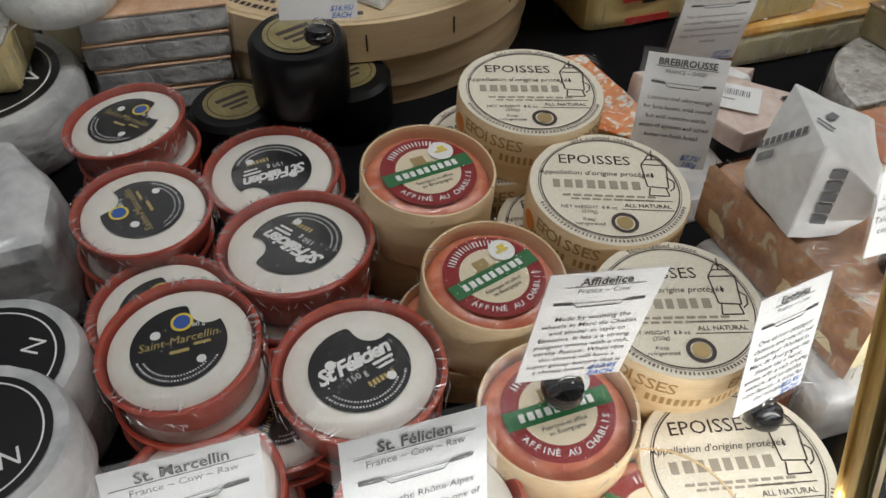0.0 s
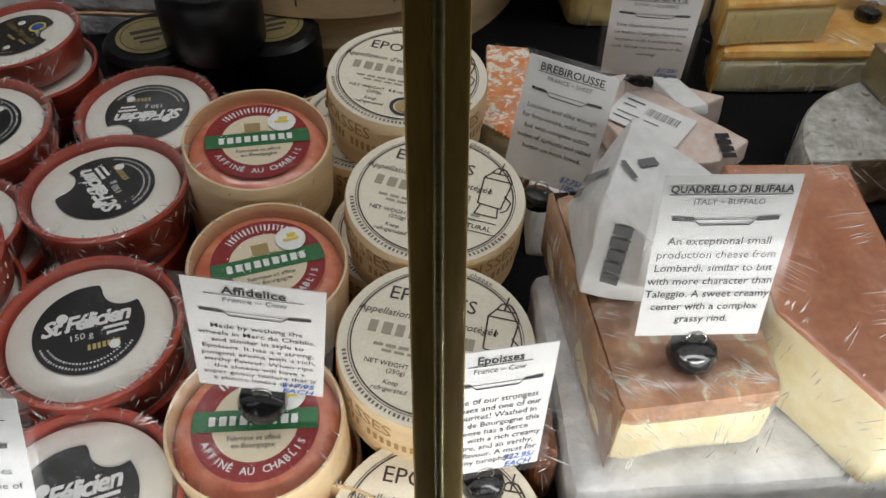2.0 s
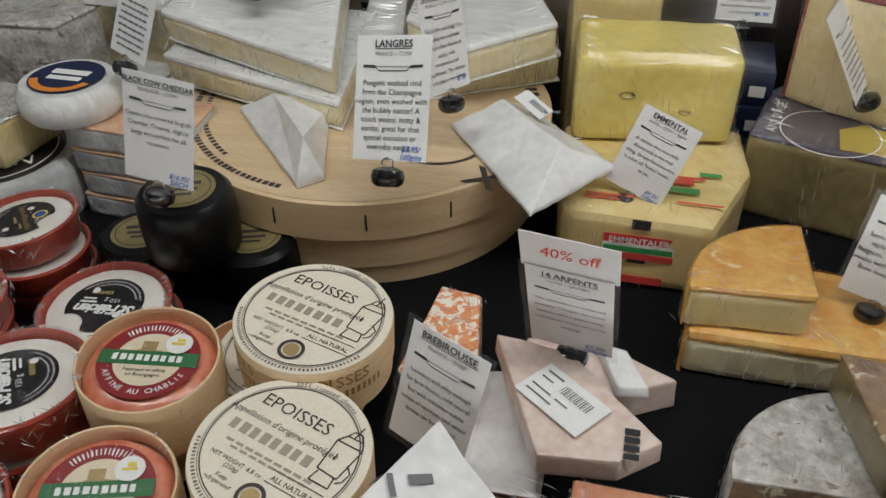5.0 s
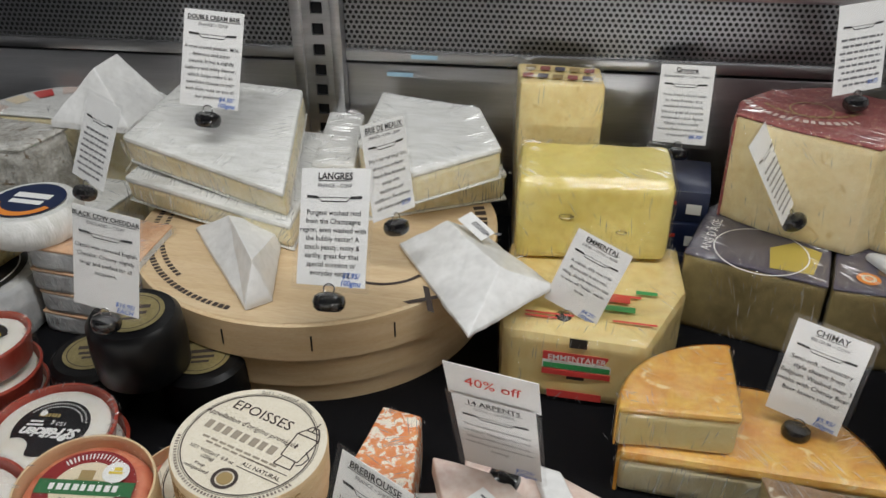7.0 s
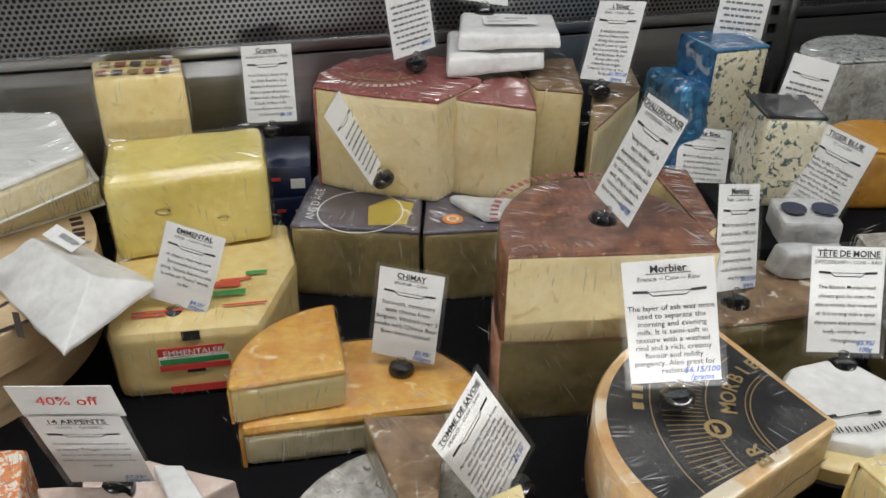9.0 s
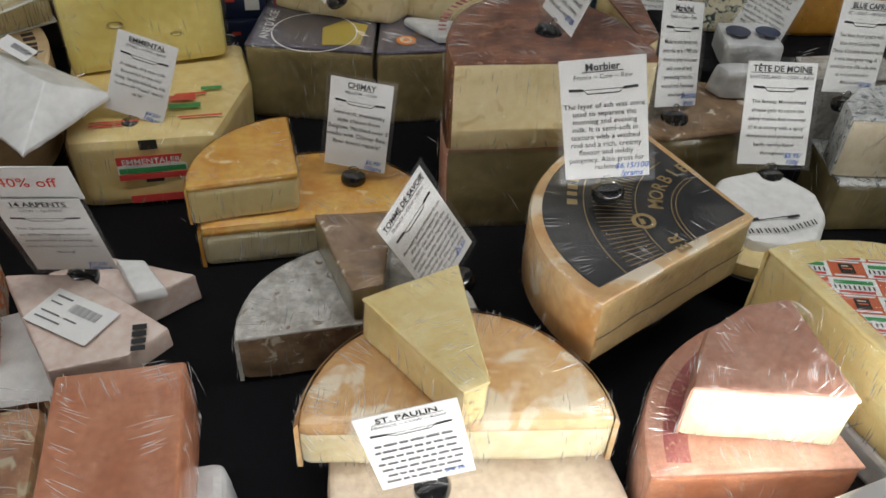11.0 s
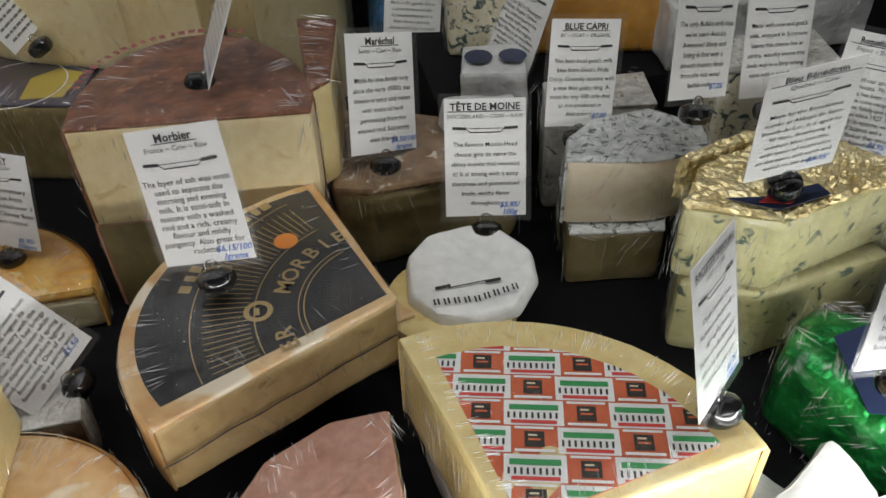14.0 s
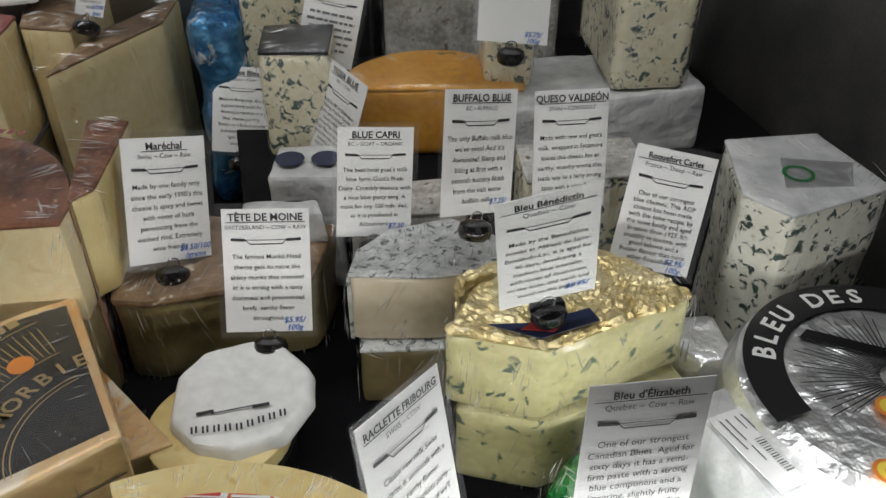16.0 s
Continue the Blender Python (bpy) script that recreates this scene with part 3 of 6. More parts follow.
# front rail, brass post, glass
structure("front_rail", prism([(-0.7, 0.19), (1.45, 0.365), (1.45, 0.478), (1.2, 0.462), (0.9, 0.434), (0.5, 0.365), (0.25, 0.318), (-0.7, 0.25)], -0.03, 0.094, 0.006), M_CHROME, P(0, 0, 0), "polished metal rail along the front of the case", "rail")
LEANF = math.degrees(math.atan2(0.263, 0.965))
post = thing("brass_post", pose(0.222, 0.284, 0.0, -LEANF) @ pose(0, 0, 0, 0, 0, 4.57), "worn brass post that joins the front glass panes", "post")
part("cover_strip", box(0.0156, 0.004, 1.0, 0.0012, (-0.001, -0.006, 0.09)), M_BRASS, post)
part("web", box(0.005, 0.008, 1.0, 0.0008, (-0.001, 0.0, 0.09)), M_BRASS, post)
part("cover_strip", box(0.008, 0.003, 1.0, 0.0012, (-0.001, 0.0045, 0.09)), M_BRASS, post)
# raised bead, coloured darker to stand in for the post's shaded groove
part("groove_bead", lathe([(0.0, 0.09), (0.0016, 0.09), (0.0016, 1.08), (0.0, 1.08)], 10), M_GOLDLBL, post, "dull bead that stands in for the dark middle groove").location = (-0.001, -0.0085, 0)
for gx0, gx1, nm in ((-0.9, -0.004, "glass_pane_1"), (0.004, 1.3, "glass_pane_2")):
    gl = bmesh.new()
    gl.faces.new([gl.verts.new(q) for q in ((gx0, 0, 0.09), (gx1, 0, 0.09), (gx1, 0, 0.95), (gx0, 0, 0.95))])
    pane = structure(nm, gl, M_GLASS, pose(0.222, 0.284, 0.0, -LEANF) @ pose(0, 0, 0, 0, 0, 4.57), "clear sloping front glass of the cheese case", "glass")
    pane.visible_shadow = False

# ---------- price cards ----------


def price_card(m, head, origin, lines, price, style=0, s=1.0, support=None, big=1.0, wire=M_WIRE):
    """A laminated card in a wire clip on a round black foot. lines: the text, or numbers for lines of bars."""
    ob = thing("price_card", m @ Matrix.Scale(s, 4), "laminated white price card held upright by a black clip", "price card", "price cards")
    card = part("card", box(0.060, 0.0005, 0.087, 0, (0, 0, 0.004)), M_PAPER, ob)
    lam = bmesh.new()
    lam.faces.new([lam.verts.new(q) for q in ((-0.034, -0.0011, 0), (0.034, -0.0011, 0), (0.034, -0.0011, 0.095), (-0.034, -0.0011, 0.095))])
    part("sleeve", lam, M_SLEEVE, ob, "clear laminate sleeve").visible_shadow = False
    up = pose(0, -0.0007, 0, 90, 0, 0)
    if head:
        hs = min(0.0072 * big, 0.056 / (0.60 * len(head)))
        write("heading", head, hs, M_INK, card, up @ Matrix.Translation((0, 0.0828, 0)), thick=0.00014)
        w = hs * 0.58 * len(head)
        part("underline", bars([(-w / 2, 0, w, 0.0005)], 0), M_INK, card).matrix_basis = up @ Matrix.Translation((0, 0.0815, 0))
        write("origin", origin, 0.0040 if style else 0.0047, M_GREYINK, card, up @ Matrix.Translation((0, 0.0768, 0)), thick=0.00003)
    bm = bmesh.new()
    for xa, xb, ya, yb in ((-0.024, -0.014, 0.0005, 0.0), (0.014, 0.024, 0.0, 0.0005)):
        bm.faces.new([bm.verts.new(p) for p in ((xa, ya - 0.0009, 0), (xb, yb - 0.0009, 0), (xb, yb + 0.0011, 0), (xa, ya + 0.0011, 0))])
    bl = [(-0.014, 0.0), (-0.011, -0.0028), (0.011, -0.0028), (0.014, 0.0)]
    for (xa, ya), (xb, yb) in zip(bl, bl[1:]):
        bm.faces.new([bm.verts.new(p) for p in ((xa, ya - 0.0003, 0), (xb, yb - 0.0003, 0), (xb, yb + 0.0004, 0), (xa, ya + 0.0004, 0))])
    bm.faces.new([bm.verts.new(p) for p in ((-0.014, -0.0001, 0), (0.014, -0.0001, 0), (0.014, 0.0003, 0), (-0.014, 0.0003, 0))])
    part("knife_drawing", bm, M_INK, card).matrix_basis = up @ Matrix.Translation((0, 0.0692, 0))
    n = len(lines)
    if n and isinstance(lines[0], str):
        pitch = min(0.0073, 0.051 / n)
        size = min(pitch * 0.95, 0.058 / (0.43 * max(len(q) for q in lines)))
        write("description", "\n".join(lines), size, M_INK, card, up @ Matrix.Translation((0, 0.0562, 0)), line=pitch / size, thick=0.00001)
    elif n:
        pitch = min(0.0073, 0.051 / n)
        rows = []
        rr = random.Random(int(n * 7 + lines[0]))
        for i, w in enumerate(lines):
            x = -w / 2000
            while x < w / 2000:
                l = rr.uniform(0.003, 0.009)
                l = min(l, w / 2000 - x)
                rows.append((x, -i * pitch, l, pitch * 0.36))
                x += l + 0.0014
        part("description", bars(rows, 0), M_GREYINK, card).matrix_basis = up @ Matrix.Translation((0, 0.0562, 0))
    if price:
        write("price", price, 0.0058, M_BLUEINK, card, up @ Matrix.Translation((0.0175, 0.0105, 0)), shear=0.25, thick=0.00008, line=0.95)
    foot = part("foot", lathe([(0.0, -0.0145), (0.0085, -0.0145), (0.0115, -0.012), (0.0125, -0.0075), (0.0112, -0.003), (0.0065, -0.0005), (0.0, 0.0)], 24), M_CLIP, ob, "glossy black round foot")
    loop = bmesh.new()
    for i in range(24):
        for k in range(6):
            a, b = 2 * math.pi * i / 24, 2 * math.pi * k / 6
            r = 0.0048 + 0.0006 * math.cos(b)
            loop.verts.new((r * math.cos(a), 0.0006 * math.sin(b) - 0.0012, 0.002 + r * math.sin(a) * 0.8))
    loop.verts.ensure_lookup_table()
    for i in range(24):
        for k in range(6):
            loop.faces.new([loop.verts[(i % 24) * 6 + k], loop.verts[((i + 1) % 24) * 6 + k], loop.verts[((i + 1) % 24) * 6 + (k + 1) % 6], loop.verts[i * 6 + (k + 1) % 6]])
    part("wire_loop", smooth(loop), wire, ob, "thin bent wire loop")
    return ob


CARDS = [
    ((-0.0636, 0.3569, 0.1019, -15.7, 7.7, 5.5), 1.001, "St. Marcellin", "France ~ Cow ~ Raw", (52, 50, 54, 48, 50, 40), "", 0),
    ((0.0277, 0.3419, 0.0918, -19.2, 5.9, 3.5), 1.045, "St. Félicien", "France ~ Cow ~ Raw", ("Made in the Rhône-Alpes", "region, this cheese is one of", "the softest in our case", "and becomes quite"), "", 0),
    ((0.1358, 0.4338, 0.0868, 2.7, 7.1, -4.5), 1.017, "Affidelice", "France ~ Cow", ("Made by washing the", "wheels in Marc de Chablis,", "and similar in style to", "Epoisses. It has a a strong,", "pungent aroma with a rich,", "earthy flavour. When ripe", "the cheese will have a", "super gooey texture that is", "a cheese lovers dream."), "$17.95\nEACH", 0),
    ((0.2461, 0.3981, 0.0656, -11.9, 6.7, 12.9), 0.912, "Epoisses", "France ~ Cow", ("One of our strongest", "cheeses and one of our", "favourites! Washed in", "Marc de Bourgogne this", "cheese has a fierce", "aroma with a rich creamy", "texture, and an earthy,", "nutty flavour. A must for", "any turophile!"), "$22.95/\nEACH", 0),
    ((0.2991, 0.6186, 0.0487, -16.8, 3.3, -24.7), 0.988, "BREBIROUSSE", "FRANCE ~ SHEEP", ("Luscious and silky enough", "for brie-lovers, mild overall", "but with complex subtle", "notes of apricots and salted", "butter on fresh bread."), "$7.75/\n100g", 1),
    ((0.3483, 0.4402, 0.1172, -14.1, 1.6, 1.6), 1.004, "QUADRELLO DI BUFALA", "ITALY ~ BUFFALO", ("An exceptional small", "production cheese from", "Lombardi, similar to but", "with more character than", "Taleggio. A sweet creamy", "center with a complex", "grassy rind."), "", 1),
    ((0.064, 0.744, 0.146, -11, 5.8, -3.4), 0.95, "BLACK COW CHEDDAR", "ENGLAND ~ COW", ("Classic wax covered English", "Cheddar. Creamy, slightly", "tangy and perfect for all", "occasions."), "$16.95/\nEACH", 1),
    ((0.2232, 0.8146, 0.1436, -29.5, -10.3, -11.4), 1.113, "LANGRES", "FRANCE ~ COW", ("Pungent washed rind", "from the Champagne", "region, even washed with", "the bubbly nectar! A", "touch yeasty, nutty &", "earthy, great for that", "special occasion or", "everyday eating."), "$7.95/\n100gms", 1),
    ((0.2457, 0.9373, 0.1482, -14, 8.3, 65.7), 1.016, "BRIE DE MEAUX", "FRANCE ~ COW ~ RAW", ("This is the real thing! One", "of only two authentic", "French Brie. Intense &", "earthy, with", "mushrooms and", "cauliflower. The ultimate", "soft cheese experience"), "$7.50", 1),
    ((0.0292, 1.0122, 0.2086, -20.8, 1.6, -2.8), 1.098, "DOUBLE CREAM BRIE", "FRANCE ~ COW", ("A true crowd pleaser. Mild,", "delicious and super", "creamy. It has a slightly", "buttery and milky flavour,", "which helps make it an", "excellent cheese to pair", "with fruit, nuts or any of", "our preserves."), "$4.50/\n100gms", 1),
    ((-0.066, 0.924, 0.157, -24, 3, -28), 0.955, "", "", (40, 46, 44, 48, 46, 44, 48, 40), "", 1),
    ((0.4137, 0.9178, 0.077, -11, 17.2, -15), 0.89, "EMMENTAL", "SWISS ~ COW ~ RAW", ("A classic, this raw milk", "Emmental is the real", "thing. Simply fabulous this", "is what all \"Swiss\" wants", "to be."), "$4.25/\n100gms", 1),
    ((0.5089, 1.17, 0.1451, -19.8, -6.2, -17.1), 0.984, "Gruyere", "Switzerland ~ Cow ~ Raw", ("From French Onion soup", "to, Swiss Fondue, to a", "weekend cheese board,", "this is a great all purpose", "cheese and a true Alpine", "Classic. It has a mild", "buttery flavour with a finish", "of nuts and fruit."), "$6.30/", 0),
    ((0.6187, 1.0665, 0.1258, -30.2, -4.8, 70.5), 1.013, "", "", (40, 46, 44, 48, 46, 44, 48, 40), "", 1),
    ((0.6709, 1.1454, 0.2263, -9.4, -2.4, 31.6), 0.999, "", "", (50, 46, 52, 48, 52, 44, 50, 38), "$5.75", 1),
    ((0.7627, 1.2118, 0.2603, -26.4, 11.9, 7.9), 0.998, "", "", (50, 46, 52, 48, 52, 44), "$6.95", 1),
    ((0.8629, 1.0772, 0.2089, -27.7, -10.4, -57.5), 0.999, "L'Etivaz", "Swiss ~ Cow ~ Raw", ("A small production", "Alpine cheese made", "during the summer", "months over an open", "fire. It is aromatic, with", "an herbaceous, fruity", "flavour that only", "intensifies as it ages.", "Great on its own or in a", "fondue."), "$6.70/100\n/grams", 0),
    ((0.79, 0.8501, 0.18, -24.2, -2.1, -86.7), 1.121, "CHALLERHOCKER", "SWITZERLAND ~ COW", ("\"Sitting in the cellar\" it", "takes the basic", "Appenzeller formula, but", "leaves in more of the milk", "fat, and a more complex", "wash, giving it a smooth", "texture with a buttery", "flavour and a nutty finish."), "$7.25", 1),
    ((0.6086, 0.8352, 0.0547, -13, 3.4, -22.9), 0.946, "CHIMAY", "BELGIUM ~ COW", ("Semi-soft, monastery", "style cheese from", "Belgium. Washed over 3", "weeks with Chimay Beer.", "Beer lovers rejoice!"), "$5.95/\n100gms", 1),
    ((0.6705, 0.6828, 0.0526, -22.4, -20, 48.5), 1.044, "TOMME DE SAVOIE", "FRANCE ~ COW ~ RAW", ("An easy going cheese from", "the Savoie region its", "flavour can vary with the", "seasons. Winter hay brings", "richer, earthy notes while", "the Alpine grasses of spring", "and summer produce lighter,", "floral notes. One of our", "favourites for pairing wine", "all year round."), "$5.50", 1),
    ((0.6086, 0.485, 0.0733, 6.4, -11.9, -4), 0.937, "ST. PAULIN", "FRANCE ~ COW ~ RAW", (48, 50, 46, 52, 50, 46, 50), "$4.25", 1),
    ((0.7843, 0.6808, 0.1325, -17.1, -11.1, -17.9), 1.038, "Morbier", "France ~ Cow ~ Raw", ("The layer of ash was once", "used to separate the", "morning and evening", "milk. It is semi-soft in", "texture with a washed", "rind and a rich, creamy", "flavour and mildly", "pungency. Also great for", "raclette."), "$6.15/100\n/grams", 0),
    ((0.9887, 0.7626, 0.0663, -27.3, 0.9, -10.7), 1.072, "TÊTE DE MOINE", "SWITZERLAND ~ COW ~ RAW", ("The famous Monks-Head", "cheese gets its name the", "abbey monks that invented", "it! It is strong with a spicy", "sharpness and pronounced", "beefy, earthy flavor", "throughout."), "$5.95/\n100g", 1),
    ((0.9206, 0.8375, 0.0902, -21.1, 16.1, 24.8), 1.118, "Maréchal", "Swiss ~ Cow ~ Raw", ("Made by one family only", "since the early 1990's this", "cheese is spicy and sweet", "with notes of herb", "permeating from the", "washed rind. Extremely", "wine friendly."), "$6.50/100\n/grams", 0),
    ((0.9806, 1.0373, 0.0706, -26.1, 3.4, -15.1), 0.977, "Bresse Bleu", "France ~ Cow", ("Made in Burgundy, this is", "a great entry point for", "those just starting on a", "blue cheese journey.", "Similar to a brie, it is mild", "and super creamy with", "light blue veins", "throughout."), "$5.30/\n100g", 0),
    ((1.056, 0.95, 0.0969, -16.1, 6, -65.9), 1.063, "TIGER BLUE", "BC ~ COW", ("Made in BC's Okanagan", "Valley, Poplar Grove", "farm, and named to be", "burnt with wine,", "wines from the region,", "Tiger Blue is an excellent", "example with its buttery", "texture, and strong", "and slightly salty blue", "flavouring."), "$7.50", 1),
    ((1.0777, 0.8053, 0.1112, -18.3, 7.5, 0.4), 0.981, "BLUE CAPRI", "BC ~ GOAT ~ ORGANIC", ("The best local goat's milk", "blue form Goat's Pride", "Dairy. Crumbly texture with", "a nice blue goaty tang. A", "must for any 100 mile diet,", "as it is produced in", "Abbotsford."), "$7.50", 1),
    ((1.1402, 0.7371, 0.1662, -16.8, 12.9, 16.2), 0.985, "BUFFALO BLUE", "BC ~ BUFFALO", ("The only Buffalo milk blue", "we've seen! And it's", "Awesome! Sharp and", "biting at first with a", "smooth buttery finish", "from the rich water", "buffalo milk."), "$7.25/", 1),
    ((1.2215, 0.7645, 0.1401, -18.5, 6.6, 6), 1.028, "QUESO VALDEÓN", "SPAIN ~ COW/GOAT", ("Made with cow and goat's", "milk, wrapped in Sycamore", "leaves this cheese has an", "earthy, woodsy aroma that", "leads way to a fairly strong", "taste with a spicy finish."), "$7.", 1),
    ((1.1608, 0.6455, 0.1609, 8.9, -7, -1.7), 1.02, "Bleu Bénédictin", "Quebec ~ Cow", ("Made by the Benedictine", "monks at Abbaye de Saint-", "Benoît-du-Lac, it is aged for", "90 days, developing a", "medium blue intensity,", "with notes of mushroom", "on the nose, and earth and", "wood on the palate."), "$5.95/", 0),
    ((1.2649, 0.7111, 0.1135, -24.3, 12.7, -14.4), 1.028, "Roquefort Carles", "France ~ Sheep ~ Raw", ("One of our strongest", "blue cheeses. This AOP", "cheese has been made", "with the same recipe, by", "the same family and aged", "in caves since 1927. It's", "crumbly in texture, with", "good balance and a", "fruitier flavour than most", "other Roqueforts."), "$7.95/\n100g", 0),
    ((1.0555, 0.5146, 0.1209, -16.4, 8.2, 41.6), 1.047, "RACLETTE FRIBOURG", "SWISS ~ COW", ("Classic raw milk Swiss", "Raclette is semi-soft with a", "slight earthy flavour.", "Perfect for a Raclette party -", "ask us for details and we'll", "hook you up with a grill."), "$5.75/\n100gms", 1),
    ((1.1499, 0.4961, 0.1375, -9.1, 3.9, -3.3), 1.002, "Bleu d'Élizabeth", "Quebec ~ Cow ~ Raw", ("One of our strongest", "Canadian Blues. Aged for", "sixty days it has a semi-", "firm paste with a strong", "blue component and a", "lingering, slightly fruity", "finish. Great pairing for", "Canadian icewine."), "$6.95/\n100g", 0),
    ((1.052, 1.146, 0.212, -8, 6, -7), 1.0, "GORGONZOLA", "ITALY ~ COW", (46, 50, 44, 50, 46, 40), "$4.50", 1),
    ((1.07, 1.03, 0.16, -12, 14, -10), 0.9, "", "", (46, 50, 44, 50, 46, 40), "", 1),
    ((1.222, 0.919, 0.211, -8, 0, -25), 1.0, "", "", ("an ingredient for cooking", "By all means an excellent", "cheese."), "$5.75/\n100g", 0),
]
for v, s, head, origin, lines, price, style in CARDS:
    price_card(pose(*v), head, origin, lines, price, style, s)
# the reduced card carries a second slip with the discount
v = (0.384, 0.724, 0.063, 15.2, -1.5, -10.9)
red = price_card(pose(*v), "14 ARPENTS", "COW ~ QUEBEC", ("This Quebecois counterpart", "to Italian Taleggio, has a rich", "texture with a yeasty nutty", "rind. Great on its own or for", "melting!"), "$7.25/\n100gms", 1, 1.0)
slip = part("discount_slip", box(0.066, 0.0006, 0.034, 0, (0, 0.002, 0.088)), M_PAPER, red, "white slip with a handwritten discount")
write("discount", "40% off", 0.013, M_REDINK, slip, pose(0, 0.0012, 0.102, 90, 0, 0), shear=0.1)

# ---------- small soft cheeses ----------


def notch_label(r, z, bite=0.42):
    """A round label with a round bite out of its upper right edge."""
    bx, by, br = r * 0.72, r * 0.80, r * bite
    pts = [(r * math.cos(radians(a)), r * math.sin(radians(a))) for a in range(0, 360, 5)]
    keep = [p for p in pts if math.hypot(p[0] - bx, p[1] - by) >= br]
    cut = next(i for i, p in enumerate(pts) if math.hypot(p[0] - bx, p[1] - by) < br)
    order = [p for p in pts[cut:] + pts[:cut] if math.hypot(p[0] - bx, p[1] - by) >= br]
    first, last = order[0], order[-1]
    a1 = math.atan2(first[1] - by, first[0] - bx)
    a0 = math.atan2(last[1] - by, last[0] - bx)
    if a0 < 0:
        a0 += 2 * math.pi
    if a1 < 0:
        a1 += 2 * math.pi
    if a1 > a0:
        a0 += 2 * math.pi
    arc = [(bx + br * math.cos(a0 + (a1 - a0) * k / 10), by + br * math.sin(a0 + (a1 - a0) * k / 10)) for k in range(1, 10)]
    return flat(order + arc, z)


def dish_cheese(x, y, top, turn, r, h, words, seal, tilt=(0, 0), count=1):
    """A white cheese in a shallow terracotta dish with a black label; the ones under it are plain."""
    for k in range(count):
        z = top - h * (k + 1)
        dx, dy = (0, 0) if k == 0 else (random.uniform(-0.007, 0.009), random.uniform(-0.006, 0.006))
        ob = thing("dish_cheese", pose(x + dx, y + dy, z, tilt[0] if k == 0 else 0, tilt[1] if k == 0 else 0, turn + 40 * k), "white soft cheese in a red-brown dish with a black label" if k == 0 else "white soft cheese in a red-brown dish under another", "cheese", "dish cheeses")
        part("dish", lathe([(0, 0), (r * 0.84, 0), (r * 0.88, 0.002), (r * 0.97, h * 0.82), (r, h * 0.95), (r * 0.985, h), (r * 0.945, h), (r * 0.93, h * 0.9), (r * 0.90, h * 0.55)], 56), M_DISH, ob)
        cz = h * 0.90
        ch = lathe([(0, cz), (r * 0.5, cz + 0.0004), (r * 0.80, cz), (r * 0.87, cz - 0.002), (r * 0.905, h * 0.55)], 56)
        for vv in ch.verts:
            vv.co.z += noise.noise(vv.co * 60 + Vector((x * 50, y * 40, 0))) * 0.0006
        part("cheese", ch, M_WHITECHZ, ob)
        if k:
            continue
        lr = r * 0.585
        lz = cz + 0.0012
        lab = part("label", notch_label(lr, lz), M_BLACKLBL, ob, "round black label with a bite out of its edge")
        z2 = lz + 0.0003
        if seal:
            part("seal", ring(0, lr * 0.24, z2, 24), M_SEALYEL, lab).location = (lr * 0.12, lr * 0.55, 0)
            part("seal", ring(0, lr * 0.18, z2 + 0.0002, 24), M_SEALBLUE, lab).location = (lr * 0.12, lr * 0.55, 0)
            write("name", words, lr * 0.28, M_GOLDPRT, lab, Matrix.Translation((0, lr * 0.02, z2)), shear=0.2)
            write("weight", "80 g", lr * 0.16, M_WHITEPRT, lab, Matrix.Translation((lr * 0.45, lr * 0.36, z2)))
            part("small_print", bars([(-lr * 0.2, -lr * 0.22, lr * 0.4, lr * 0.08), (lr * 0.3, -lr * 0.12, lr * 0.35, lr * 0.07)], z2), M_GOLDPRT, lab)
        else:
            write("name", words, lr * 0.47, M_WHITEPRT, lab, Matrix.Translation((-lr * 0.05, lr * 0.02, z2)), shear=0.3, thick=lr * 0.016, space=0.86)
            write("weight", "150 g", lr * 0.2, M_WHITEPRT, lab, Matrix.Translation((-lr * 0.15, -lr * 0.22, z2)))
            part("maker_bars", name_bars(-lr * 0.05, -lr * 0.52, lr * 0.6, lr * 0.16, 7, z2), M_GOLDPRT, lab)
            part("small_print", bars([(lr * 0.25, -lr * 0.12, lr * 0.45, lr * 0.07), (lr * 0.3, -lr * 0.24, lr * 0.35, lr * 0.06)], z2), M_WHITEPRT, lab)
        part("dot", ring(0, lr * 0.11, z2, 16), M_WHITEPRT, lab).location = (-lr * 0.45, lr * 0.35, 0)
        part("dot", ring(0, lr * 0.10, z2, 16), M_WHITEPRT, lab).location = (lr * 0.42, -lr * 0.5, 0)
        part("small_print", arc_bars(lr * 0.87, z2, 195, 325, 4, lr * 0.045, 0.5), M_WHITEPRT, lab)
        part("small_print", arc_bars(lr * 0.76, z2, 200, 310, 4.5, lr * 0.04, 0.5), M_WHITEPRT, lab)
        fl = lathe([(r * 1.012, h * 0.25), (r * 1.02, h * 0.8), (r * 1.015, h * 1.02), (r * 0.96, h * 1.03), (r * 0.8, h * 1.0), (0, h * 0.985)], 56)
        for vv in fl.verts:
            rr = math.hypot(vv.co.x, vv.co.y)
            if rr > r * 0.7:
                a = math.atan2(vv.co.y, vv.co.x)
                vv.co *= 1 + 0.012 * noise.noise(Vector((math.cos(a) * 9, math.sin(a) * 9, vv.co.z * 60 + x * 30)))
        film = part("film", fl, M_FILM, ob, "clear cling film pulled over the dish")
        part("film_fold_glint", rim_creases(r, h, x + y), M_CREASE, film)


